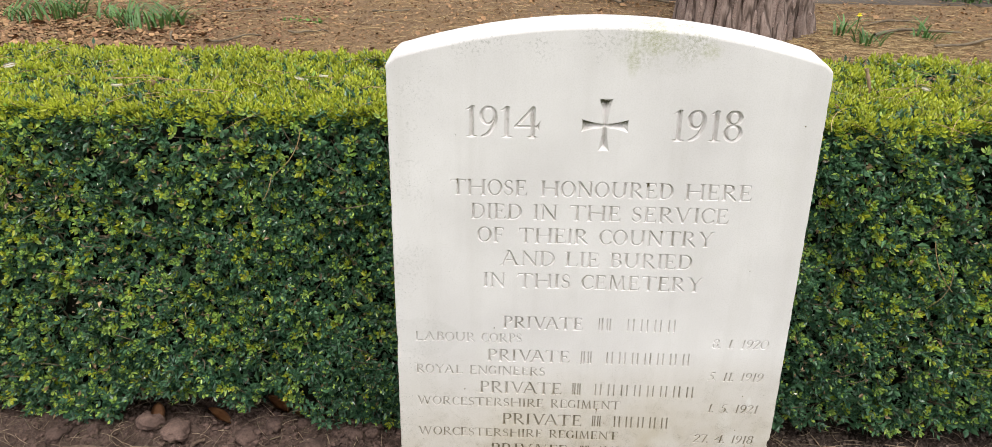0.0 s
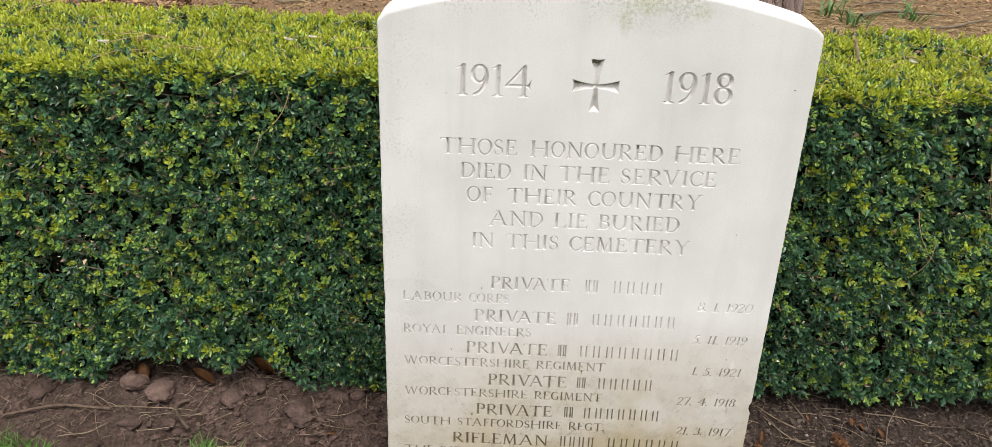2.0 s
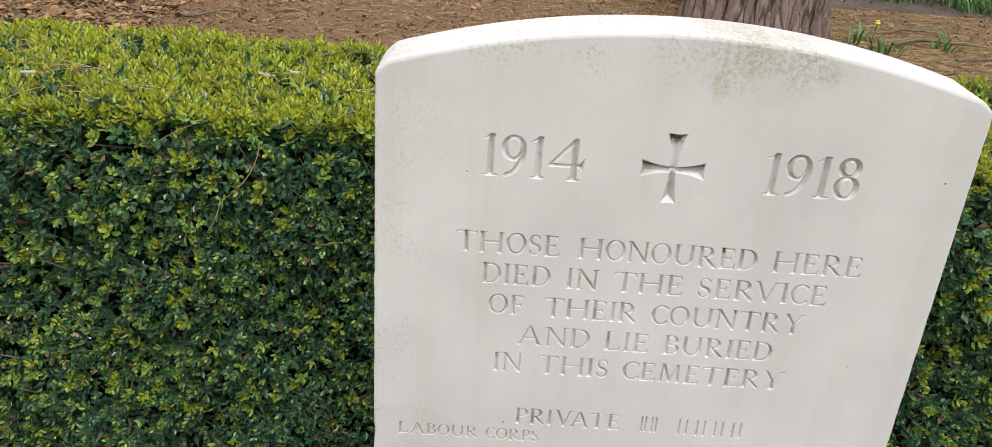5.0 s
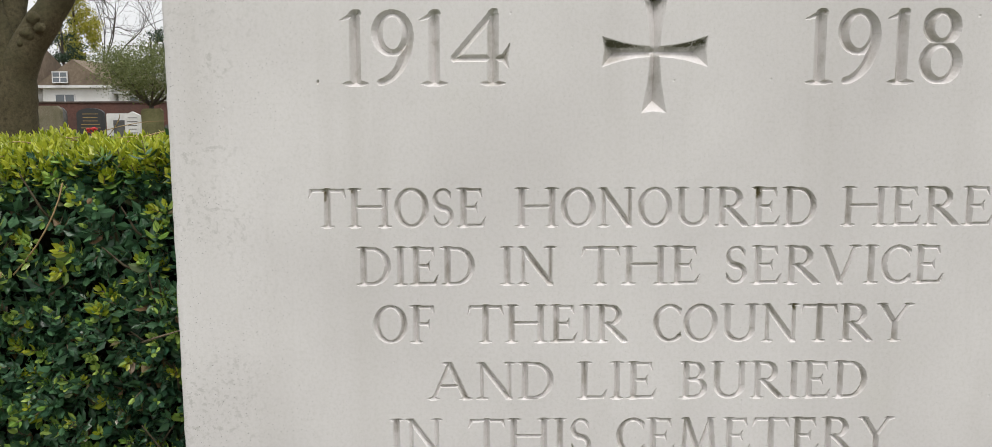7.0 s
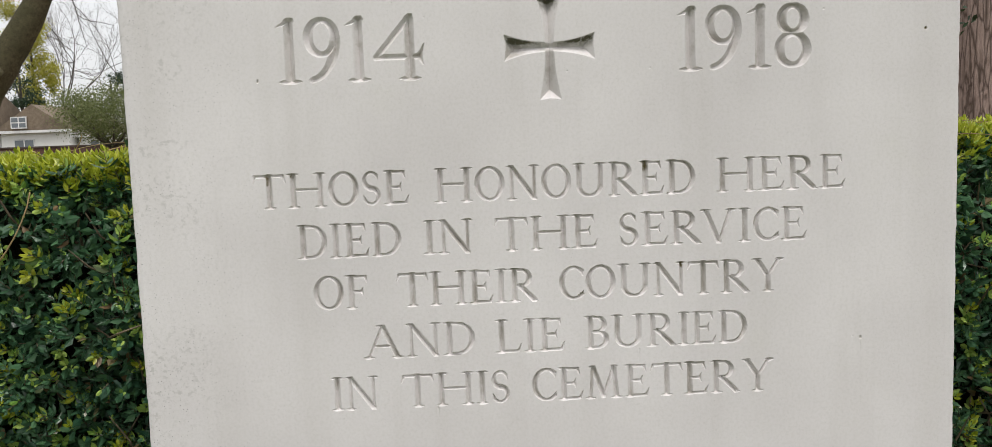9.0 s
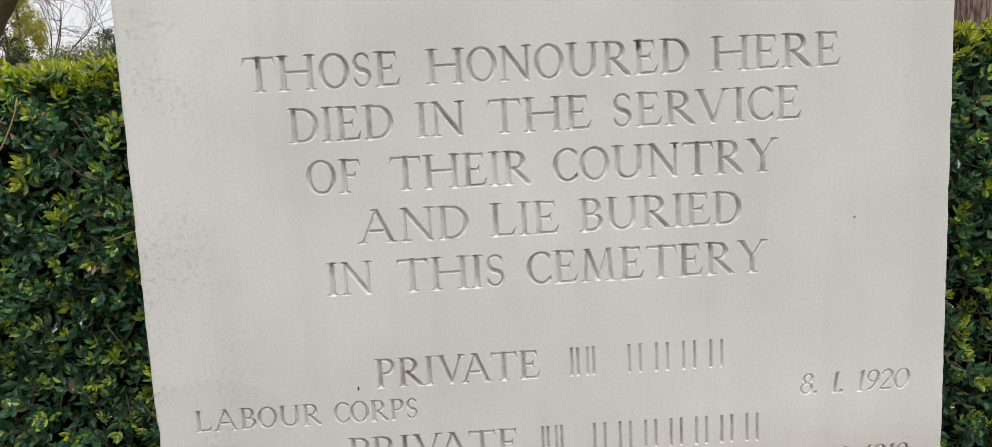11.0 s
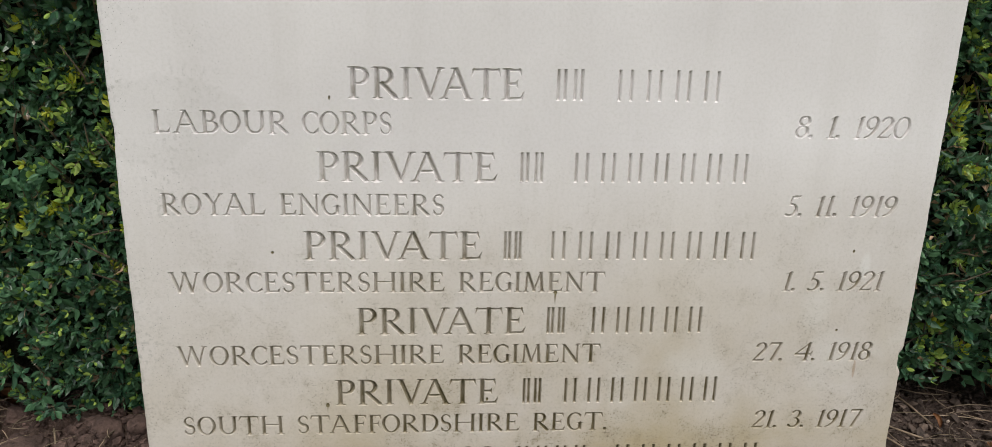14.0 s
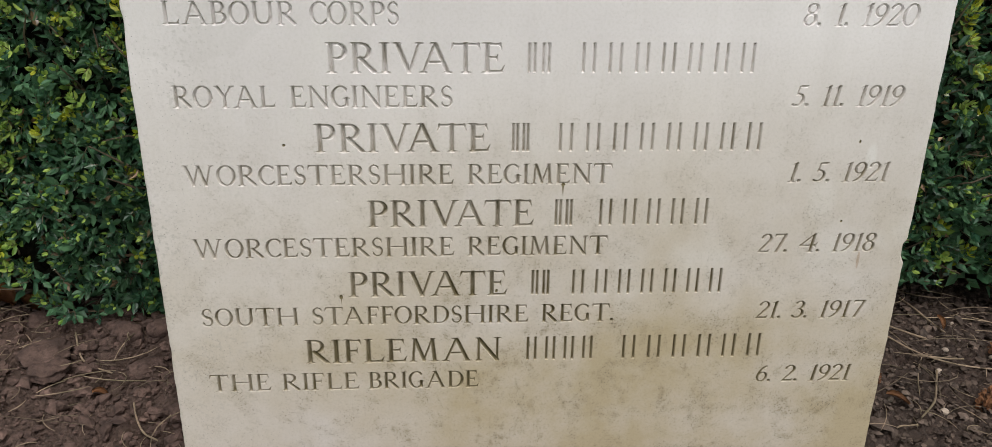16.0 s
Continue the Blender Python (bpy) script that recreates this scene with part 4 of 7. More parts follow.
# the rim: round the face's edge, then the sides and the back
idx = np.arange(nr * nc).reshape(nr, nc)
loop = np.concatenate([idx[0, :-1], idx[:-1, -1], idx[-1, :0:-1], idx[:0:-1, 0]])
p = sv[loop][:, [0, 2]]
tang = np.roll(p, -1, 0) - np.roll(p, 1, 0)
nrm = np.stack([tang[:, 1], -tang[:, 0]], -1)
nrm /= np.linalg.norm(nrm, axis=1)[:, None] + 1e-12
worn = 1 + 0.5 * wave(p[:, 0], p[:, 1], 90) + 0.3 * wave(p[:, 0], p[:, 1], 310, 1)
chip = 0.006 * np.exp(-(((p[:, 0] - 0.298) / 0.01) ** 2) - ((p[:, 1] - 0.293) / 0.006) ** 2) + 0.0018 * np.exp(-(((p[:, 0] + 0.2995) / 0.01) ** 2) - ((p[:, 1] - 0.475) / 0.012) ** 2)
prev, nv = loop, len(sv)
sv, sf = [sv], [sf]
topness = np.clip((p[:, 1] - 0.905) / 0.02, 0, 1)
for off, back in ((0.0024, 0.0002), (0.0037, 0.0009), (0.0042, 0.0020), (0.0043, 0.0040), (0.0044, 0.0745), (0.0030, 0.0785), (0.0, 0.0795), (None, 0.0795)):
    if off is None:  # close the back: every corner runs in to the middle line
        ring = np.stack([p[:, 0] * 0.002, np.full(len(p), back), np.clip(p[:, 1], 0.1, 0.8)], -1)
        cur = np.arange(nv, nv + len(loop))
        sv.append(ring)
        sf.append(np.stack([np.roll(prev, -1), prev, cur, np.roll(cur, -1)], -1))
        break
    o = off + (0.0008 * (worn - 1) if back < 0.01 else 0) - chip * (back < 0.01)
    yy = back + (0.0006 * topness * worn if back < 0.006 else 0)
    ring = np.stack([p[:, 0] + nrm[:, 0] * o, np.full(len(p), 0.0) + yy, p[:, 1] + nrm[:, 1] * o], -1)
    cur = np.arange(nv, nv + len(loop))
    sv.append(ring)
    sf.append(np.stack([np.roll(prev, -1), prev, cur, np.roll(cur, -1)], -1))
    prev, nv = cur, nv + len(loop)
sv, sf = np.concatenate(sv), np.concatenate(sf)
headstone = base("headstone", 0, 0, 0, 0, "white limestone memorial headstone with arched top and carved lettering", "headstone")
headstone.matrix_world = Matrix.Rotation(LEAN, 4, "X")
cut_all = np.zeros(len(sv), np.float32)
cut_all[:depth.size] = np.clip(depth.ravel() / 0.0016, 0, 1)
cut_all[:dark_marks.size] = np.maximum(cut_all[:dark_marks.size], dark_marks.ravel())


def stone_part(name, faces, label, smooth=False):
    """One piece of the stone's skin, with its own corners."""
    used, inv = np.unique(faces.ravel(), return_inverse=True)
    me = mesh_np(name, sv[used], inv.reshape(faces.shape), [M_STONE], smooth=smooth)
    at = me.attributes.new("cut", "FLOAT", "POINT")
    at.data.foreach_set("value", cut_all[used])
    ob = new(name, me)
    ob.parent = headstone
    return tagged(ob, label)


mid_z, mid_x = sv[sf].mean(1)[:, 2], sv[sf].mean(1)[:, 0]
is_face = np.arange(len(sf)) < n_face
lines_z = sorted({zb for _, _, _, zb, _ in LINES if zb < 0.8})
edges_z = [-0.2] + [(p_ + 0.0168 + q_) / 2 for p_, q_ in zip(lines_z, lines_z[1:])] + [0.783]
edges_z[1:-1] = [float(rows[np.searchsorted(rows, e)]) for e in edges_z[1:-1]]
done = np.zeros(len(sf), bool)
for lo, hi in zip(edges_z, edges_z[1:]):
    sel = is_face & (mid_z > lo) & (mid_z <= hi)
    if sel.any():
        stone_part("inscription_line", sf[sel], "line of carved letters")
        done |= sel
band = is_face & (mid_z > 0.783) & (mid_z <= 0.9)
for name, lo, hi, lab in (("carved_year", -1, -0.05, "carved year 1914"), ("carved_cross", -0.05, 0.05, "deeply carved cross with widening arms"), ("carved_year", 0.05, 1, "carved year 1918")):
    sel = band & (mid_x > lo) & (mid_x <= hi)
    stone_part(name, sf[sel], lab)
    done |= sel
stone_part("stone_body", sf[~done], "white limestone slab with worn edges", True)

# ---- the box hedge ----
def leaf_template(length, width, fold, bend, plain_=False):
    """A box leaf along z, folded along its midrib and bent back; a plain one has fewer corners."""
    def row(t, w):
        return [(w * width, fold * abs(w) * width - bend * t * t * length, t * length)]

    if plain_:
        v = row(0, 0) + row(0.5, 0) + row(1, 0) + row(0.48, -0.5) + row(0.48, 0.5)
        f = [(0, 3, 1), (1, 3, 2), (0, 1, 4), (1, 2, 4)]
    else:
        v = row(0, 0) + row(0.5, 0) + row(1, 0) + row(0.28, -0.44) + row(0.7, -0.42) + row(0.28, 0.44) + row(0.7, 0.42)
        f = [(0, 3, 1), (1, 3, 4), (1, 4, 2), (0, 1, 5), (1, 6, 5), (1, 2, 6)]
    return np.array(v), np.array(f)


def turn(v, rx=0.0, ry=0.0, rz=0.0):
    return v @ np.array(Euler((rx, ry, rz)).to_matrix()).T


def shoot(young, pairs, size):
    """A shoot along z: opposite pairs of leaves, each pair turned by a right angle, the youngest at the tip."""
    vs, fs, ms, n = [], [], [], 0
    for i in range(pairs):
        u = i / max(1, pairs - 1)
        ln = size * (1.0 - 0.45 * u) * rng.uniform(0.85, 1.12)
        for side in (0, 1):
            v, f = leaf_template(ln, ln * (rng.uniform(0.43, 0.52) if young[0] == 0 else rng.uniform(0.44, 0.54)), 0.35, rng.uniform(-0.05, 0.3), young[0] == 2)
            v = turn(v, rx=-(1.25 - 0.72 * u) + rng.uniform(-0.2, 0.2))
            v = turn(v, rz=side * math.pi + i * math.pi / 2 + rng.uniform(-0.35, 0.35))
            v = v + np.array([0, 0, u * size * 1.1])
            vs.append(v), fs.append(f + n)
            ms += [young[0] if u > 0.7 else young[1] if u > 0.3 else young[2]] * len(f)
            n += len(v)
    st, sq = tubes([(np.array([[0, 0, -size * 0.6], [0, 0, size * 0.4], [0, 0, size * 1.1]]), [0.0009, 0.0007, 0.0003])], 3)
    sq = sq[3:]
    tri = np.concatenate([sq[:, :3], sq[:, [0, 2, 3]]])
    vs.append(st), fs.append(tri + n)
    ms += [3] * len(tri)
    return np.concatenate(vs), np.concatenate(fs), np.array(ms)


LEAF_MATS = [M_YOUNG, M_MID, M_OLD, M_TWIG]
TOP_SHOOTS = [shoot(y, p, z) for y, p, z in (((0, 0, 1), 5, 0.014), ((0, 0, 2), 6, 0.016), ((0, 1, 2), 5, 0.013), ((0, 0, 2), 6, 0.017), ((0, 0, 1), 4, 0.012))]
SIDE_SHOOTS = [shoot(y, p, z) for y, p, z in (((1, 1, 2), 4, 0.016), ((1, 2, 2), 4, 0.018), ((1, 1, 2), 5, 0.015), ((1, 2, 2), 4, 0.018), ((1, 1, 1), 5, 0.013), ((0, 0, 1), 5, 0.017), ((0, 1, 2), 5, 0.015), ((2, 2, 2), 5, 0.016))]
OLD_SHOOTS = [shoot((2, 2, 2), p, z) for p, z in ((4, 0.020), (3, 0.022), (5, 0.018))]

HEDGE_TOP, HEDGE_FRONT, HEDGE_BACK = 0.750, 0.262, 0.73


def hedge_front(x, z):
    """How far forward the clipped face stands."""
    return HEDGE_FRONT + 0.035 * np.clip((0.3 - z) / 0.3, 0, 1) + 0.016 * wave(x, z, 11, 0.6) + 0.010 * wave(x, z, 29, 1.8) + 0.03 * np.clip((z - 0.70) / 0.06, 0, 1) ** 2


def hedge_top(x, y):
    return HEDGE_TOP + 0.010 * wave(x, y, 8, 2.4) + 0.007 * wave(x, y, 27, 0.9) - 0.015 * np.clip((y - 0.66) / 0.08, 0, 1)


def hedge_foot(x):
    """Where the leaves end above the soil."""
    return 0.118 + 0.03 * np.exp(-((x + 0.86) / 0.09) ** 2) + 0.045 * np.exp(-((x + 0.725) / 0.05) ** 2) + 0.04 * np.exp(-((x + 0.605) / 0.04) ** 2) + 0.03 * wave(x, 0 * x, 9, 0.4) + 0.018 * wave(x, 0 * x, 23, 1.5) - 0.05 * np.exp(-((x + 0.42) / 0.12) ** 2) - 0.03 * np.exp(-((x + 1.0) / 0.15) ** 2)


hedge = base("box_hedge", 0, 0.45, 0.06, 0, "clipped evergreen box hedge with bright yellow-green spring tips", "hedge")


def hedge_child(name, verts, faces, index=None, mats=LEAF_MATS, label="", kind=""):
    ob = new(name, mesh_np(name, verts - np.array([0, 0.45, 0.06]), faces, mats, index))
    ob.parent = hedge
    return tagged(ob, label, kind=kind)


def place_shoots(pos, axis, size, kinds):
    """Spread shoots of several kinds at random over the places."""
    pick = rng.integers(0, len(kinds), len(pos))
    vs, fs, ms, n = [], [], [], 0
    for k, (tv, tf, tm) in enumerate(kinds):
        sel = pick == k
        if sel.any():
            v, f = scatter(tv, tf, frames(pos[sel], axis[sel], size[sel]))
            vs.append(v), fs.append(f + n), ms.append(np.tile(tm, sel.sum()))
            n += len(v)
    return np.concatenate(vs), np.concatenate(fs), np.concatenate(ms)


def jitter(n, s):
    return rng.normal(0, s, (n, 3))


def seen_x(n, edge=0.22):
    """Places along the hedge: dense where the stone does not stand before it, thinning outwards."""
    x = np.concatenate([rng.uniform(-1.35, -edge, int(n * 0.52)), rng.uniform(edge, 1.2, int(n * 0.42)), rng.uniform(-2.6, -1.35, int(n * 0.03)), rng.uniform(1.2, 2.6, int(n * 0.03))])
    return x


def front_places(n, inset, zmin=None):
    x = seen_x(n)
    z = rng.uniform(0.08, HEDGE_TOP, len(x))
    keep = z > hedge_foot(x) - 0.012
    x, z = x[keep], z[keep]
    return np.stack([x, hedge_front(x, z) + inset + 0.012 * rng.uniform(-1, 1, len(x)), z], -1)


def top_places(n, inset):
    x = seen_x(n, 0.24)
    y = rng.uniform(HEDGE_FRONT + 0.01, HEDGE_BACK, len(x))
    return np.stack([x, y, hedge_top(x, y) - inset + 0.011 * rng.uniform(-1, 0.7, len(x))], -1)


def bare(pos):
    """Small gaps where the twigs show."""
    return wave(pos[:, 0], pos[:, 2], 17, 4.1) + 0.6 * wave(pos[:, 0], pos[:, 2], 41, 2.7) > 0.82


pieces = []
P = front_places(8200, 0.004)
P = P[~bare(P)]
# fewer young tips beside the stone and low down: shade painted by darker leaves
plainer = rng.random(len(P)) < 0.75 * np.exp(-((P[:, 0] / 0.62) ** 4)) + 0.3 * np.clip((0.35 - P[:, 2]) / 0.2, 0, 1)
for sel, kinds in ((~plainer, SIDE_SHOOTS), (plainer, [SIDE_SHOOTS[i] for i in (1, 3, 3, 7)] + OLD_SHOOTS[:1])):
    Q = P[sel]
    pieces.append(place_shoots(Q, np.array([0, -1.0, 0.65]) + jitter(len(Q), 0.42), rng.uniform(0.72, 1.14, len(Q)), kinds))
P = front_places(4900, 0.020)
pieces.append(place_shoots(P, np.array([0, -1.0, 0.2]) + jitter(len(P), 0.6), rng.uniform(0.9, 1.3, len(P)), OLD_SHOOTS))
P = top_places(6800, 0.004)
P = P[wave(P[:, 0], P[:, 1], 33, 1.1) + 0.7 * wave(P[:, 0], P[:, 1], 71, 2.2) < 0.46]
pieces.append(place_shoots(P, np.array([0, -0.12, 1.0]) + jitter(len(P), 0.28), rng.uniform(0.75, 1.25, len(P)), TOP_SHOOTS))
P = top_places(2400, 0.018)
pieces.append(place_shoots(P, np.array([0, 0, 1.0]) + jitter(len(P), 0.6), rng.uniform(0.9, 1.25, len(P)), SIDE_SHOOTS))
# the upper rim of the front, where young tips stand up
xr = seen_x(1100)
zr = HEDGE_TOP - 0.024 * rng.uniform(0, 1, len(xr)) ** 1.6
P = np.stack([xr, hedge_front(xr, zr) - 0.002 + 0.008 * rng.uniform(-1, 1, len(xr)), zr], -1)
pieces.append(place_shoots(P, np.array([0, -0.55, 1.0]) + jitter(len(P), 0.25), rng.uniform(0.75, 1.15, len(P)), TOP_SHOOTS))
# the stretch behind the stone and the two ends, looser
xo = np.concatenate([rng.uniform(-0.25, 0.25, 520), rng.uniform(-2.6, -1.3, 800), rng.uniform(1.15, 2.6, 800)])
yo = rng.uniform(HEDGE_FRONT + 0.01, HEDGE_BACK, len(xo))
P = np.stack([xo, yo, hedge_top(xo, yo) - 0.004], -1)
pieces.append(place_shoots(P, np.array([0, -0.12, 1.0]) + jitter(len(P), 0.3), rng.uniform(1.4, 1.9, len(P)), TOP_SHOOTS))
zo = rng.uniform(0.13, HEDGE_TOP, 260)
for xe, d in ((-2.6, -1.0), (2.6, 1.0)):
    P = np.stack([xe + 0.02 * rng.uniform(-1, 1, 260), rng.uniform(HEDGE_FRONT, HEDGE_BACK, 260), zo], -1)
    pieces.append(place_shoots(P, np.array([d, 0, 0.5]) + jitter(260, 0.4), rng.uniform(1.6, 2.2, 260), OLD_SHOOTS))
# the far side, plain
xb = rng.uniform(-2.6, 2.6, 900)
P = np.stack([xb, HEDGE_BACK + 0.02 * rng.uniform(-1, 1, 900), rng.uniform(0.15, HEDGE_TOP - 0.02, 900)], -1)
pieces.append(place_shoots(P, np.array([0, 1.0, 0.5]) + jitter(900, 0.4), rng.uniform(1.2, 1.8, 900), OLD_SHOOTS))
n, vs, fs, ms = 0, [], [], []
for v, f, m in pieces:
    vs.append(v), fs.append(f + n), ms.append(m)
    n += len(v)
hedge_child("foliage", np.concatenate(vs), np.concatenate(fs), np.concatenate(ms), label="small glossy green box leaves", kind="stuff")

# nearest shoots, each a part of its own
shoot_meshes = [mesh_np("shoot", tv, tf, LEAF_MATS, tm) for tv, tf, tm in TOP_SHOOTS + SIDE_SHOOTS]
for i in range(280):
    topside = i % 2 == 0
    x = rng.uniform(-0.75, -0.31) if i % 4 < 3 else rng.uniform(0.31, 0.6)
    if topside:
        y = rng.uniform(HEDGE_FRONT - 0.01, 0.36)
        p, ax = (x, y, float(hedge_top(x, y)) + 0.004), Vector((0, -0.35, 1)) + Vector(rng.normal(0, 0.25, 3))
    else:
        z = rng.uniform(0.3, 0.74)
        p, ax = (x, float(hedge_front(x, z)) - 0.004, z), Vector((0, -1, 0.75)) + Vector(rng.normal(0, 0.35, 3))
    ob = new("shoot", shoot_meshes[rng.integers(0, 5) if topside else 5 + rng.integers(0, 8)])
    ob.parent = hedge
    ob.matrix_local = Matrix.Translation(Vector(p) - Vector((0, 0.45, 0.06))) @ ax.to_track_quat("Z", "Y").to_matrix().to_4x4() @ Matrix.Rotation(rng.uniform(0, 6.28), 4, "Z") @ Matrix.Scale(rng.uniform(0.8, 1.15), 4)

# inner shade painted as a dark sheet, and bare twigs that show in gaps
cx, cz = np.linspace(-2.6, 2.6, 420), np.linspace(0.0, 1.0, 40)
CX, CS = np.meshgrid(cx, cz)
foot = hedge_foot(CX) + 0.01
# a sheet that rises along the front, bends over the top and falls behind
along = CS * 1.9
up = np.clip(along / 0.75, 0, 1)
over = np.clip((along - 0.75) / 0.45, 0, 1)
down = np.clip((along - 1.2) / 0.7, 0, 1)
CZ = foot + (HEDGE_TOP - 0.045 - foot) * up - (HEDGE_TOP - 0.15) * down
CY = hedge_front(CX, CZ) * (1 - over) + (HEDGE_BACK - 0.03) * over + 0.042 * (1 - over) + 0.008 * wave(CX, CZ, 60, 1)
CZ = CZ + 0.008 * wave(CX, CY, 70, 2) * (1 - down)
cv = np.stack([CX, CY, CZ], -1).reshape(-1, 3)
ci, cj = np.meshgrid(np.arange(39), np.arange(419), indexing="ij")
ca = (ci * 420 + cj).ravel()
hedge_child("inner_growth", cv, np.stack([ca, ca + 1, ca + 421, ca + 420], -1), None, [M_CORE], "near-black sheet standing in for the shade inside the hedge")
twigs = []
for _ in range(900):
    x = rng.uniform(-1.35, -0.24) if rng.random() < 0.55 else rng.uniform(0.24, 1.2)
    z = rng.uniform(0.1, 0.7)
    y = float(hedge_front(np.array(x), np.array(z))) + rng.uniform(0.008, 0.03)
    d = np.array([rng.normal(0, 0.5), -0.5, rng.uniform(0.1, 1.2)])
    d *= rng.uniform(0.03, 0.075) / np.linalg.norm(d)
    twigs.append((np.array([[x, y, z], [x, y, z] + d * 0.5 + rng.normal(0, 0.004, 3), [x, y, z] + d]), [0.0016, 0.0012, 0.0006]))
for i in range(26):
    x = -1.3 + 0.1 * i + rng.uniform(-0.03, 0.03)
    twigs.append((np.array([[x, 0.40, 0.05], [x + 0.01, 0.38, 0.14], [x + rng.uniform(-0.05, 0.05), 0.34, 0.3]]), [0.007, 0.006, 0.004]))
tv, tf = tubes(twigs, 5)
hedge_child("twig_tangle", tv, tf, None, [M_TWIG], "thin grey-brown twigs", "stuff")


# dead leaves caught in the face, thickest round the bare gaps, and pale petal flecks
DEAD_SPOTS = ((-1.02, 0.60, 0.045, 70), (-0.63, 0.69, 0.015, 22), (-0.93, 0.42, 0.05, 40), (0.62, 0.36, 0.05, 45), (0.86, 0.62, 0.05, 45), (-0.72, 0.30, 0.06, 30), (0.50, 0.30, 0.05, 25))
dx_ = np.concatenate([rng.normal(x, r, n_) for x, z, r, n_ in DEAD_SPOTS] + [np.where(rng.random(150) < 0.55, rng.uniform(-1.3, -0.3, 150), rng.uniform(0.3, 1.1, 150))])
dz_ = np.concatenate([rng.normal(z, r * 0.7, n_) for x, z, r, n_ in DEAD_SPOTS] + [rng.uniform(0.14, 0.72, 150)])
P = np.stack([dx_, hedge_front(dx_, dz_) - 0.004 + 0.012 * rng.uniform(-1, 1, len(dx_)), dz_], -1)
lt, lf = leaf_template(1.0, 0.5, 0.5, 0.35, True)
v, f = scatter(lt, lf, frames(P, np.array([0, -0.7, 0.2]) + jitter(len(P), 0.8), rng.uniform(0.008, 0.017, len(P))))
hedge_child("dead_leaves", v, f, None, [M_DEADLEAF], "withered tan leaves caught among the green ones", "stuff")
fx_ = np.where(rng.random(130) < 0.65, rng.uniform(-1.3, -0.31, 130), rng.uniform(0.31, 1.1, 130))
fz_ = rng.uniform(0.14, 0.745, 130)
P = np.stack([fx_, hedge_front(fx_, fz_) - 0.012 + 0.006 * rng.uniform(-1, 1, 130), fz_], -1)
v, f = scatter(lt, lf, frames(P, np.array([0, -0.5, 0.2]) + jitter(130, 0.8), rng.uniform(0.003, 0.007, 130)))
tagged(new("petal_flecks", mesh_np("petal_flecks", v, f, [M_PETAL])), "tiny pale petal flecks caught in the hedge", "petals", kind="stuff")


# ---- dry needles, stalks, petals and buds that lie on the hedge ----
def needle(x, y, z, length, bearing, rise=0.0, curl=0.15, r=0.0006):
    t = np.linspace(0, 1, 6)
    b = bearing + curl * (t - 0.5) * 2
    px, py = np.cumsum(np.cos(b)) * length / 6, np.cumsum(np.sin(b)) * length / 6
    return np.stack([x + px, y + py, z + rise * t + 0.12 * length * t * (1 - t)], -1), np.array([0.6, 1, 1, 1, 0.8, 0.4]) * r


loose = []
for _ in range(170):
    x = rng.uniform(-1.3, -0.3) if rng.random() < 0.6 else rng.uniform(0.32, 1.1)
    y = rng.uniform(0.27, 0.6)
    loose.append(needle(x, y, float(hedge_top(np.array(x), np.array(y))) + 0.016, rng.uniform(0.05, 0.16), rng.uniform(0, 6.28), rng.normal(0, 0.012), rng.uniform(-0.4, 0.4), rng.uniform(0.0004, 0.0007)))
for x, z, ln, dx in ((-0.495, 0.735, 0.085, -0.050), (-0.548, 0.655, 0.05, -0.02), (0.62, 0.55, 0.1, 0.05), (0.66, 0.50, 0.08, -0.03), (0.72, 0.66, 0.12, 0.03), (0.98, 0.6, 0.14, -0.02)):
    t = np.linspace(0, 1, 7)
    y = float(hedge_front(np.array(x), np.array(z))) - 0.018
    loose.append((np.stack([x + dx * t * t, np.full(7, y) - 0.012 * np.sin(t * 3), z - ln * t], -1), np.full(7, 0.0008)))
tv, tf = tubes(loose, 4)
tagged(new("dry_needles", mesh_np("dry_needles", tv, tf, [M_NEEDLE], smooth=True)), "dry straw-coloured pine needles lying on the hedge", "needles", kind="stuff")


st = np.linspace(0, 1, 9)
tv, tf = tubes([(np.stack([0.535 + 0.006 * np.sin(4 * st), 0.470 + 0.004 * st, 0.735 + 0.065 * st], -1), 0.0028 + 0.0016 * np.sin(11 * st) ** 2)], 7)
tagged(new("dead_flower_stalk", mesh_np("dead_flower_stalk", tv, tf, [M_DEADLEAF], smooth=True)), "withered pale brown flower stalk standing in the hedge top", "stalk")


def lump(r, squash, seed, sub=2, rough_=0.25):
    """A stone, clod or bud: a sphere made uneven and flattened."""
    bm = bmesh.new()
    bmesh.ops.create_icosphere(bm, subdivisions=sub, radius=1)
    for v in bm.verts:
        q = v.co * 1.3 + Vector((seed * 3.1, seed * 1.7, seed))
        v.co *= 1 + rough_ * noise.noise(q) + 0.5 * rough_ * noise.noise(q * 2.7)
        v.co = Vector((v.co.x * r, v.co.y * r * (0.8 + 0.2 * math.sin(seed)), v.co.z * r * squash))
    return bm


def single(name, bm, material, m, label, category, group="", smooth=True):
    ob = part(name, bm, material, None, smooth=smooth)
    ob.matrix_world = m
    return tagged(ob, label, category, group)


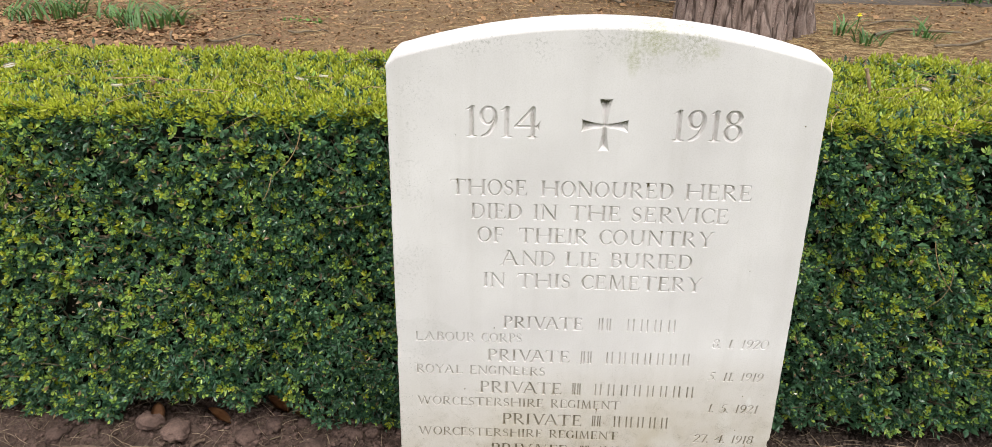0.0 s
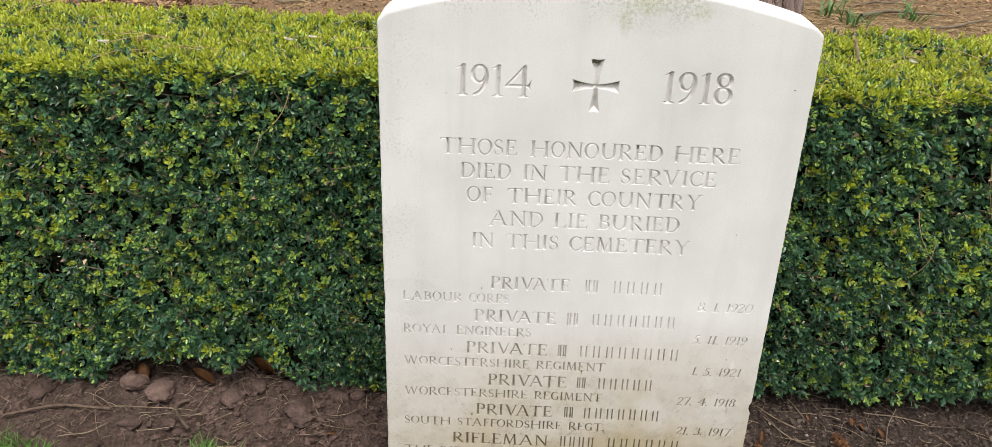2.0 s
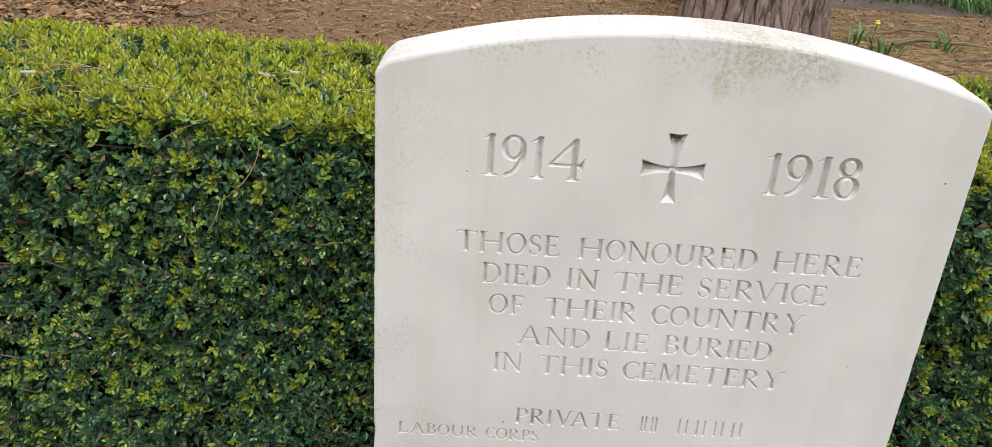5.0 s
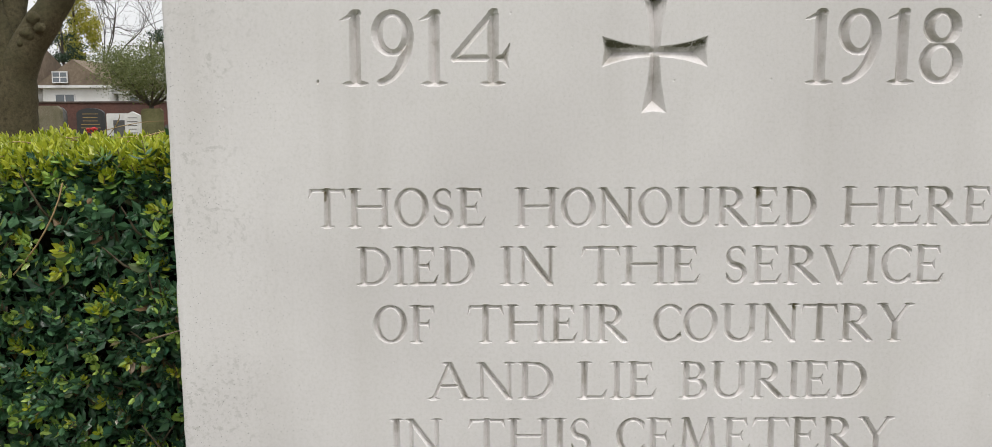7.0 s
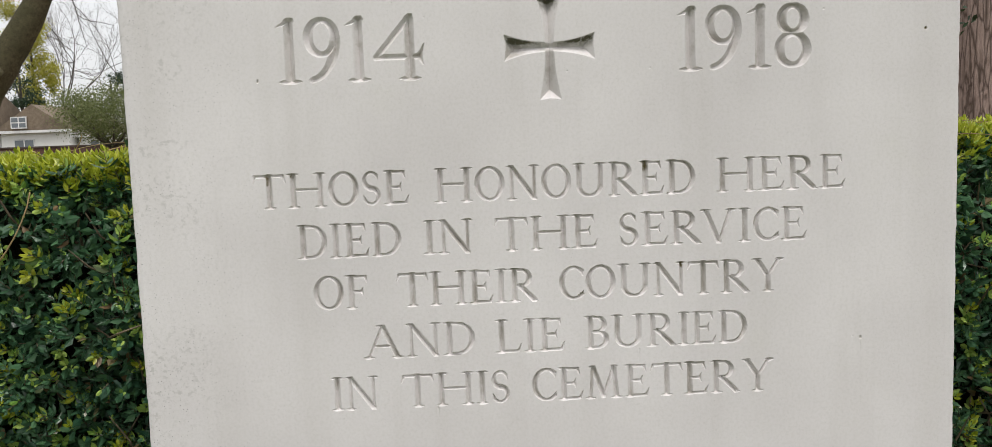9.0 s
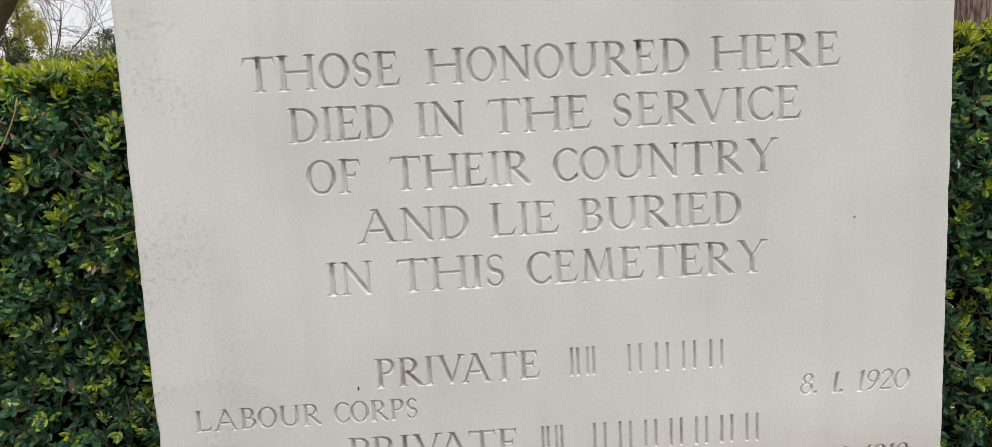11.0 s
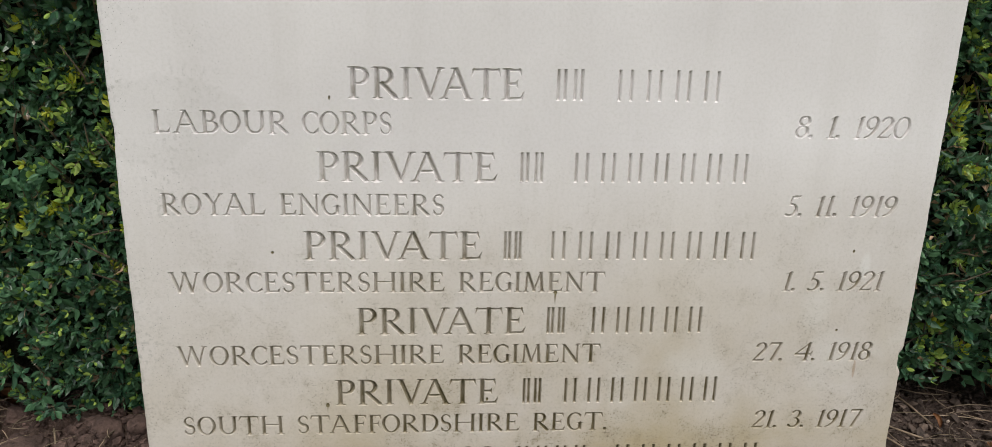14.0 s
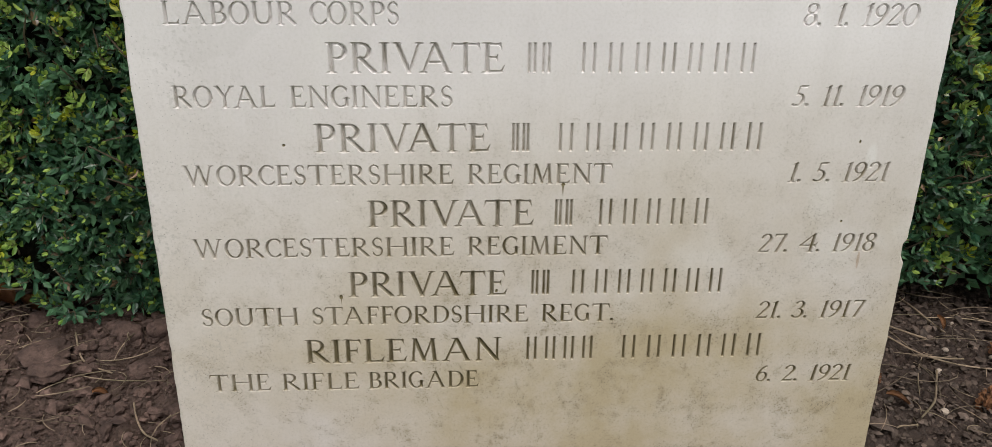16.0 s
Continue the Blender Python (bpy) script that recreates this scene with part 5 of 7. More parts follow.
def petal_bm(w, l, cup):
    bm = bmesh.new()
    g = [[bm.verts.new(((i - 2) / 2 * w * math.sin(math.pi * (0.12 + 0.8 * j / 4)), (j - 2) / 2 * l, cup * ((i - 2) ** 2 / 4 + (j - 2) ** 2 / 8) + 0.001 * math.sin(3 * i + j))) for i in range(5)] for j in range(5)]
    for j in range(4):
        for i in range(4):
            bm.faces.new((g[j][i], g[j][i + 1], g[j + 1][i + 1], g[j + 1][i]))
    bmesh.ops.solidify(bm, geom=bm.faces[:], thickness=0.0006)
    return bm


for x, y, w, l in ((-0.545, 0.47, 0.010, 0.014), (-0.50, 0.475, 0.006, 0.009), (-1.14, 0.52, 0.012, 0.013), (-0.86, 0.37, 0.008, 0.010), (0.66, 0.50, 0.006, 0.009), (-0.66, 0.4, 0.005, 0.007)):
    z = float(hedge_top(np.array(x), np.array(y))) + 0.012
    single("fallen_petal", petal_bm(w, l, 0.004), M_PETAL, pose(x, y, z, rng.uniform(-25, 25), rng.uniform(-25, 25), rng.uniform(0, 360)), "pale cream fallen petal lying on the hedge", "petal", "petals on the hedge")
for x, y, r in ((-0.80, 0.385, 0.009), (-1.13, 0.43, 0.013), (0.40, 0.42, 0.005)):
    z = float(hedge_top(np.array(x), np.array(y))) + 0.011
    single("brown_bud", lump(r, 0.9, x * 7, 2, 0.3), M_BUD, pose(x, y, z, 20, 30, 0), "small dry brown bud caught in the hedge top", "bud", "buds on the hedge")

# ---- the bed: clods, stones, twigs, dry leaves ----
ico = bmesh.new()
bmesh.ops.create_icosphere(ico, subdivisions=1, radius=1)
iv = np.array([v.co for v in ico.verts])
itf = np.array([[v.index for v in f.verts] for f in ico.faces])
ico.free()
vs, fs, n = [], [], 0
for kind_ in range(10):
    m = 1500
    t = iv * (1 + 0.36 * rng.uniform(-1, 1, (len(iv), 1)))
    x, y = rng.uniform(-1.3, 1.15, m), rng.uniform(-0.05, 0.40, m) - 0.0
    if kind_ < 3:
        x = rng.uniform(-0.75, -0.28, m)
    keep = np.abs(x) > 0.27
    x, y = x[keep], y[keep]
    r = np.clip(np.exp(rng.normal(math.log(0.0022), 0.62, len(x))), 0, 0.0095)
    r = np.where(x > 0.26, r * 0.7, r)
    q = frames(np.stack([x, y, ground_z(x, y) + r * 0.25], -1), np.array([0, 0, 1.0]) + jitter(len(x), 0.3), r)
    v, f = scatter(t * np.array([1.1, 0.9, 0.7]), itf, q)
    vs.append(v), fs.append(f + n)
    n += len(v)
tagged(new("soil_crumbs", mesh_np("soil_crumbs", np.concatenate(vs), np.concatenate(fs), [M_CLOD, M_CHIP], (np.concatenate(vs)[np.concatenate(fs)[:, 0], 0] > 0.25).astype(int))), "loose crumbly brown soil in the bed", "soil", kind="stuff")

for i, (x, y, r, sq) in enumerate(((-0.860, 0.272, 0.027, 0.55), (-0.796, 0.243, 0.028, 0.5), (-0.655, 0.245, 0.027, 0.5), (-0.605, 0.272, 0.019, 0.6), (-0.437, 0.252, 0.019, 0.7), (-0.402, 0.258, 0.015, 0.8), (-0.55, 0.30, 0.018, 0.6),
                                   (-0.585, 0.200, 0.028, 0.30), (-0.76, 0.17, 0.015, 0.5), (-0.832, 0.163, 0.022, 0.45), (-0.735, 0.150, 0.010, 0.8), (-1.04, 0.235, 0.026, 0.5), (-0.515, 0.215, 0.030, 0.25), (-0.50, 0.19, 0.022, 0.35), (-0.40, 0.20, 0.018, 0.45), (-0.345, 0.13, 0.014, 0.6), (-0.97, 0.25, 0.017, 0.7))):
    bm = lump(r, sq, i + 0.5, 4, 0.24 if i < 7 else 0.4)
    for v in bm.verts:
        q = v.co * 130 + Vector((i, 2 * i, 0))
        v.co *= 1 + 0.16 * abs(noise.noise(q)) + 0.10 * abs(noise.noise(q * 2.6))
    single("soil_clod", bm, M_DRYCLOD if i < 2 else M_CLOD, pose(x, y, float(ground_z(x, y)) + r * sq * (0.75 if i < 2 else 0.35), 0, 0, 40 * i), "dry rounded brown soil clod in the bed", "soil clod", "clods in the bed")
for i, (x, y, r, sq) in enumerate(((0.879, 0.222, 0.016, 0.6), (0.546, 0.171, 0.008, 0.7), (0.377, 0.066, 0.006, 0.6), (0.475, 0.185, 0.005, 0.7), (0.43, 0.24, 0.004, 0.7), (0.50, 0.22, 0.004, 0.8), (0.59, 0.17, 0.007, 0.6), (0.375, 0.215, 0.004, 0.7), (0.53, 0.265, 0.003, 0.7), (0.66, 0.28, 0.0035, 0.7), (0.545, 0.2, 0.0045, 0.6),
                                   (0.40, 0.14, 0.004, 0.7), (0.45, 0.12, 0.005, 0.7), (-0.44, 0.14, 0.003, 0.8), (-0.62, 0.14, 0.003, 0.8))):
    single("pebble", lump(r, sq, i + 20.5, 2, 0.15), M_PEBBLE, pose(x, y, float(ground_z(x, y)) + r * sq * 0.5, 0, 0, 70 * i), "small pale rounded pebble on the bed soil", "pebble", "pebbles in the bed")


def leaf_bm(l, w, curl):
    bm = bmesh.new()
    g = []
    for j in range(7):
        t = j / 6
        ww = w * math.sin(math.pi * min(0.98, 0.04 + 0.94 * t)) ** 0.8
        g.append([bm.verts.new(((i - 1.5) / 1.5 * ww, (t - 0.5) * l, curl * ((i - 1.5) ** 2) * 0.25 + curl * 0.8 * math.sin(2.4 * t))) for i in range(4)])
    for a_, b_ in zip(g, g[1:]):
        for i in range(3):
            bm.faces.new((a_[i], a_[i + 1], b_[i + 1], b_[i]))
    bmesh.ops.solidify(bm, geom=bm.faces[:], thickness=0.0007)
    return bm


for x, y, l, w, rz, tilt in ((-0.722, 0.285, 0.056, 0.017, 85, 30), (-0.848, 0.285, 0.044, 0.014, 20, 45), (-0.608, 0.318, 0.055, 0.018, 70, 24), (-0.665, 0.32, 0.03, 0.007, 10, 50), (0.64, 0.215, 0.024, 0.006, 20, 15),
                            (0.505, 0.25, 0.018, 0.004, 10, 20), (0.61, 0.235, 0.016, 0.006, 40, 20), (-0.438, 0.158, 0.016, 0.006, 100, 10), (0.592, 0.245, 0.020, 0.006, 10, 15), (0.404, 0.134, 0.026, 0.008, 70, 12), (0.59, 0.115, 0.032, 0.010, 85, 12), (-0.56, 0.31, 0.045, 0.018, 75, 18), (0.60, 0.30, 0.03, 0.01, 140, 25), (0.40, 0.19, 0.03, 0.005, -10, 30)):
    single("dry_leaf", leaf_bm(l, w, 0.006), M_DRYLEAF, pose(x, y, float(ground_z(x, y)) + (0.007 if tilt < 22 else 0.018), tilt, 8, rz), "curled dry orange-brown leaf on the bed soil", "leaf", "dry leaves in the bed")

def pine_cone(x, y, l, r, rz, tilt):
    """A decayed cone: a core and rows of thick, bent scales round it."""
    ob = base("pine_cone", x, y, float(ground_z(x, y)) + r * 0.7, 0, "broken rust-brown pine cone on the dark bed soil", "pine cone", "cones in the bed")
    core = part("core", lump(r * 0.6, 1.0, x * 9, 2, 0.3), M_CONE, ob, smooth=True)
    core.matrix_local = Matrix.Rotation(radians(rz), 4, "Z") @ Matrix.Diagonal((l / r * 0.75, 1, 1, 1))
    tv_ = np.array([(-0.25, 0, 0), (0.25, 0, 0), (0.42, 0.10, 0.65), (-0.42, 0.10, 0.65), (0, 0.26, 1.0), (0, -0.1, 0.55)])
    tf_ = np.array([(0, 1, 2), (0, 2, 3), (3, 2, 4), (1, 0, 5), (2, 1, 5), (0, 3, 5), (4, 2, 5), (3, 4, 5)])
    n_ = 170
    u_ = rng.uniform(-1, 1, n_)
    a__ = 2.4 * np.arange(n_)
    w_ = r * np.sqrt(1 - 0.85 * u_ ** 2) * 0.68
    ax_ = np.stack([0.7 + 0 * a__, np.cos(a__), np.sin(a__)], -1) + rng.normal(0, 0.3, (n_, 3))
    sv_, sf_ = scatter(tv_, tf_, frames(np.stack([u_ * l * 0.5, w_ * np.cos(a__), w_ * np.sin(a__)], -1), ax_, r * rng.uniform(0.28, 0.5, n_)))
    sc = new("scale_rows", mesh_np("scale_rows", sv_, sf_, [M_CONE]))
    sc.parent = ob
    sc.matrix_local = Matrix.Rotation(radians(rz), 4, "Z") @ Matrix.Rotation(radians(tilt), 4, "Y")
    return ob


pine_cone(0.556, 0.192, 0.044, 0.012, 100, 5)
pine_cone(0.508, 0.132, 0.042, 0.013, 35, -8)
pine_cone(0.392, 0.172, 0.046, 0.008, 75, 6)

litter = []
for _ in range(820):
    right = rng.random() < 0.42
    x = rng.uniform(0.31, 1.15) if right else rng.uniform(-1.25, -0.31)
    y = rng.uniform(0.05, 0.36)
    litter.append(needle(x, y, float(ground_z(x, y)) + 0.005, min(0.15, 0.025 + rng.exponential(0.028)), rng.uniform(0, 6.28), rng.normal(0, 0.004), rng.normal(0, 0.55), rng.uniform(0.0004, 0.0008)))
tv, tf = tubes(litter, 4)
tagged(new("bed_needles", mesh_np("bed_needles", tv, tf, [M_STALK], smooth=True)), "dry brown pine needles strewn over the bed soil", "needles", kind="stuff")
TWIGS_BY_CLODS = ((((-1.08, 0.165), (-0.99, 0.206), (-0.93, 0.198), (-0.873, 0.188)), 0.0034), (((-0.735, 0.232), (-0.757, 0.212), (-0.752, 0.192), (-0.713, 0.157)), 0.0042), (((-0.72, 0.183), (-0.65, 0.222), (-0.585, 0.245)), 0.0011), (((-0.88, 0.196), (-0.80, 0.205), (-0.72, 0.208)), 0.0011),
               (((-0.955, 0.125), (-0.905, 0.132), (-0.87, 0.155)), 0.0011), (((-0.70, 0.17), (-0.64, 0.20)), 0.0011), (((-0.494, 0.25), (-0.475, 0.21), (-0.438, 0.194)), 0.0011), (((-0.395, 0.133), (-0.38, 0.105), (-0.359, 0.088)), 0.0011), (((-0.52, 0.285), (-0.47, 0.29), (-0.42, 0.285)), 0.0013))
TWIGS_IN_MULCH = ((((0.42, 0.255), (0.455, 0.205), (0.50, 0.185), (0.55, 0.175)), 0.0011), (((0.40, 0.30), (0.44, 0.245), (0.48, 0.225)), 0.0013), (((0.48, 0.305), (0.511, 0.245)), 0.0013), (((0.385, 0.094), (0.41, 0.098)), 0.0011), (((0.452, 0.204), (0.507, 0.195)), 0.0011), (((0.416, 0.104), (0.445, 0.13), (0.467, 0.176)), 0.0013),
               (((0.63, 0.28), (0.69, 0.27), (0.75, 0.25)), 0.0013), (((0.70, 0.29), (0.665, 0.24), (0.645, 0.19)), 0.0011), (((0.34, 0.18), (0.345, 0.13)), 0.0018))
for pts, r in TWIGS_BY_CLODS + TWIGS_IN_MULCH:
    pp = np.array([(x, y, float(ground_z(x, y)) + r + 0.007) for x, y in pts])
    t = np.linspace(0, len(pp) - 1, 12)
    sm = np.stack([np.interp(t, np.arange(len(pp)), pp[:, c]) for c in range(3)], -1) + rng.normal(0, 0.0012, (12, 3))
    for _ in range(3):
        sm[1:-1] = (sm[:-2] + sm[1:-1] + sm[2:]) / 3
    tv, tf = tubes([(sm, r * rng.uniform(0.75, 1.1, 12))], 7)
    tagged(new("fallen_twig", mesh_np("fallen_twig", tv, tf, [M_BEDTWIG if r > 0.003 else M_STALK], smooth=True)), "short dry brown twig lying on the bed soil", "twig", "twigs in the bed")

# the lawn's edge before the bed
gb = []
bx = np.concatenate([rng.uniform(-1.4, -0.5, 8200), rng.uniform(0.55, 1.4, 6200), rng.normal(-0.655, 0.026, 900)])
by = np.concatenate([0.03 - np.abs(rng.normal(0, 0.22, 14400)), rng.normal(0.045, 0.022, 900)])
by = by + np.where(bx > 0.5, 0.085, 0) + np.where(bx < -0.82, 0.055, 0) + 0.03 * wave(bx, by * 0, 12, 1)
hgt = rng.uniform(0.018, 0.044, len(bx))
lean_ = rng.normal(0, 0.45, (len(bx), 2)) * hgt[:, None]
wv = rng.uniform(0.0010, 0.0019, len(bx))
ang = rng.uniform(0, np.pi, len(bx))
bz = ground_z(bx, by) - 0.003
sx, sy = np.cos(ang) * wv, np.sin(ang) * wv
v = np.stack([np.stack([bx - sx, by - sy, bz], -1), np.stack([bx + sx, by + sy, bz], -1),
              np.stack([bx + lean_[:, 0] * 0.35 + sx * 0.8, by + lean_[:, 1] * 0.35 + sy * 0.8, bz + hgt * 0.6], -1), np.stack([bx + lean_[:, 0] * 0.35 - sx * 0.8, by + lean_[:, 1] * 0.35 - sy * 0.8, bz + hgt * 0.6], -1),
              np.stack([bx + lean_[:, 0], by + lean_[:, 1], bz + hgt], -1)], 1).reshape(-1, 3)
k = (np.arange(len(bx)) * 5)[:, None]
f = np.concatenate([k + np.array([[0, 1, 2]]), k + np.array([[0, 2, 3]]), k + np.array([[3, 2, 4]])])
tagged(new("lawn_grass", mesh_np("lawn_grass", v, f, [M_GRASS])), "short green lawn grass along the bed", "grass", kind="stuff")

# ---- under the trees behind the hedge: litter, twigs, plants ----
def flakes(n, xr, yr, size, z=0.0):
    """Flat bent leaves and bark bits strewn over the ground."""
    x, y = rng.uniform(*xr, n), rng.uniform(*yr, n)
    sz = size * np.exp(rng.normal(0, 0.35, n))
    tv = np.array([(-0.32, -0.5, 0.0), (0.32, -0.5, 0.05), (0.45, 0.05, 0.16), (-0.45, 0.05, 0.12), (0.08, 0.6, 0.02), (-0.1, 0.55, 0.0)])
    tf = np.array([(0, 1, 2, 3), (3, 2, 4, 5)])
    q = frames(np.stack([x, y, ground_z(x, y) + 0.25 * sz + z], -1), np.array([0, 0, 1.0]) + jitter(n, 0.42), sz)
    return scatter(tv, tf, q)


def merge(parts_):
    vs, fs, n = [], [], 0
    for v, f in parts_:
        vs.append(v), fs.append(f + n)
        n += len(v)
    return np.concatenate(vs), np.concatenate(fs)


v, f = merge([flakes(7800, (0.29, 1.2), (-0.1, 0.4), 0.0042), flakes(1100, (0.29, 1.2), (-0.05, 0.4), 0.0075)])
tagged(new("bark_mulch", mesh_np("bark_mulch", v, f, [M_CHIP])), "dark bark chips and crumbs in the bed", "mulch", kind="stuff")
v, f = merge([flakes(26000, (-4.2, 3.6), (2.4, 5.3), 0.010), flakes(2500, (-4.2, 3.6), (0.72, 2.4), 0.014), flakes(2600, (-4.3, -1.95), (2.9, 4.4), 0.026), flakes(900, (-2.0, 3.6), (2.9, 5.2), 0.020), flakes(9000, (-4.5, -1.9), (3.2, 5.3), 0.011), flakes(2600, (-2.6, 5), (5.25, 6.35), 0.010, 0.006)])
tagged(new("needle_litter", mesh_np("needle_litter", v, f, [M_LEAFFALL])), "brown fallen leaves and bark bits under the trees", "leaf litter", kind="stuff")
v, f = merge([flakes(46000, (-10, -1.5), (6.4, 15.0), 0.024), flakes(12000, (-5, 5), (6.25, 7.2), 0.013), flakes(6000, (-14, -4), (14, 20), 0.035), flakes(1500, (-1.5, 8), (7, 13), 0.04), flakes(4500, (-4.2, -1.3), (3.1, 5.2), 0.011)])
tagged(new("leaf_litter", mesh_np("leaf_litter", v, f, [M_REDLEAF])), "reddish-brown fallen leaves among the graves", "leaf litter", kind="stuff")
long = []
for i in range(5600):
    x, y = (rng.uniform(-4, 3.6), rng.uniform(2.3, 5.2)) if i < 3600 else (rng.normal(1.9, 0.5), rng.normal(3.95, 0.35))
    long.append(needle(x, y, float(ground_z(x, y)) + 0.012, rng.uniform(0.08, 0.2), rng.uniform(0, 6.28), 0, rng.uniform(-0.4, 0.4), rng.uniform(0.0008, 0.0018)))
tv, tf = tubes(long, 3)
tagged(new("forest_needles", mesh_np("forest_needles", tv, tf, [M_NEEDLE])), "long dry pine needles on the ground behind the hedge", "needles", kind="stuff")

for pts, r, z in ((((-1.86, 3.64), (-1.75, 3.78), (-1.62, 3.93)), 0.011, 0.0), (((-2.133, 3.85), (-2.06, 3.64), (-1.88, 3.49)), 0.009, 0.02), (((-1.49, 3.94), (-1.38, 4.0), (-1.27, 4.05)), 0.010, 0.0), (((-1.12, 4.67), (-1.0, 4.66), (-0.85, 4.70)), 0.012, 0.0), (((-2.05, 4.55), (-1.9, 4.62), (-1.7, 4.65)), 0.010, 0.0), (((1.9, 4.05), (2.15, 4.3), (2.5, 4.25)), 0.016, 0.01),
                  (((2.0, 4.5), (2.4, 4.65)), 0.013, 0.0), (((2.2, 3.9), (2.45, 3.95), (2.7, 4.15)), 0.014, 0.01), (((0.2, 5.05), (0.6, 5.15), (0.95, 5.0)), 0.016, 0.02), (((0.45, 5.2), (0.75, 4.95)), 0.013, 0.04), (((0.55, 4.9), (0.78, 5.25), (0.86, 5.3)), 0.011, 0.05), (((0.3, 5.3), (0.55, 5.0)), 0.02, 0.01)):
    pp = np.array([(x, y, float(ground_z(x, y)) + r + z) for x, y in pts])
    t = np.linspace(0, len(pp) - 1, 14)
    sm = np.stack([np.interp(t, np.arange(len(pp)), pp[:, c]) for c in range(3)], -1) + rng.normal(0, 0.010, (14, 3))
    for _ in range(2):
        sm[1:-1] = (sm[:-2] + sm[1:-1] + sm[2:]) / 3
    tv, tf = tubes([(sm, np.linspace(0.75, 0.4, 14) * r * rng.uniform(0.85, 1.1, 14))], 7)
    tagged(new("fallen_branch", mesh_np("fallen_branch", tv, tf, [M_TWIG], smooth=True)), "dry fallen branch lying on the needle litter", "branch", "fallen branches")


def strap_clump(name, x, y, n, height, radius, label, category, flower=False):
    """A clump of arching strap leaves."""
    ob = base(name, x, y, float(ground_z(x, y)), 0, label, category, "plant clumps")
    vs, fs, m = [], [], 0
    for _ in range(n):
        a, rr = rng.uniform(0, 6.28), radius * math.sqrt(rng.random()) * 0.55
        h, out, w = height * rng.uniform(0.6, 1.15), height * rng.uniform(0.3, 1.3), rng.uniform(0.004, 0.007)
        t = np.linspace(0, 1, 6)
        drop = rng.uniform(0.2, 0.9)
        px = rr * math.cos(a * 2.3) + out * t ** 1.6 * math.cos(a)
        py = rr * math.sin(a * 2.3) + out * t ** 1.6 * math.sin(a)
        pz = h * (t - drop * 0.6 * t ** 3) - 0.01
        ww = w * np.sqrt(np.clip(1.02 - t ** 3, 0.02, 1))
        sx_, sy_ = -math.sin(a) * ww, math.cos(a) * ww
        l = np.stack([px - sx_, py - sy_, pz], -1)
        r = np.stack([px + sx_, py + sy_, pz], -1)
        vs.append(np.concatenate([l, r]))
        k_ = np.arange(5)
        fs.append(np.stack([k_, k_ + 6, k_ + 7, k_ + 1], -1) + m)
        m += 12
    lv = new("foliage", mesh_np("foliage", np.concatenate(vs), np.concatenate(fs), [M_STRAP], smooth=True))
    lv.parent = ob
    if flower:
        stalk = tubes([(np.array([[0.05, 0, 0], [0.06, 0, height * 0.6], [0.05, -0.03, height * 0.75]]), [0.003, 0.003, 0.003])], 5)
        st_ = new("stalk", mesh_np("stalk", *stalk, [M_STRAP]))
        st_.parent = ob
        fl = part("flower", turned([(0.003, 0), (0.008, 0.004), (0.017, 0.008), (0.009, 0.013), (0.010, 0.022)], 12), M_YELLOW, ob, "yellow daffodil flower")
        fl.location = (0.05, -0.03, height * 0.75)
    return ob


strap_clump("daffodil_clump", -2.36, 4.16, 120, 0.18, 0.38, "clump of green daffodil leaves among brown litter", "plant")
strap_clump("daffodil_clump", -2.66, 4.34, 30, 0.14, 0.25, "small clump of green daffodil leaves among brown litter", "plant")
strap_clump("daffodil_clump", -3.12, 4.35, 120, 0.18, 0.45, "spreading clump of green daffodil leaves by a grave", "plant")
strap_clump("daffodil_clump", 2.62, 5.75, 130, 0.25, 0.5, "large clump of green daffodil leaves beside the path", "plant")
strap_clump("daffodil_clump", 3.05, 5.5, 120, 0.25, 0.45, "dense clump of dark green leaves beside the path", "plant")
strap_clump("daffodil_clump", 1.80, 4.20, 18, 0.16, 0.15, "small daffodil clump with one yellow flower", "plant", True)
strap_clump("daffodil_clump", 2.25, 4.15, 22, 0.15, 0.14, "small tuft of green leaves among needles", "plant")
strap_clump("daffodil_clump", 1.85, 3.95, 20, 0.15, 0.14, "small tuft of green leaves beside the pine trunk", "plant")
strap_clump("daffodil_clump", 0.98, 5.5, 20, 0.25, 0.1, "thin tuft of green shoots beside the pine trunk", "plant")
v, f = flakes(110, (-1.62, -1.36), (4.27, 4.47), 0.012)
tagged(new("weed_patch", mesh_np("weed_patch", v, f, [M_GRASS])), "small patch of green weeds in the litter", "weeds", kind="stuff")


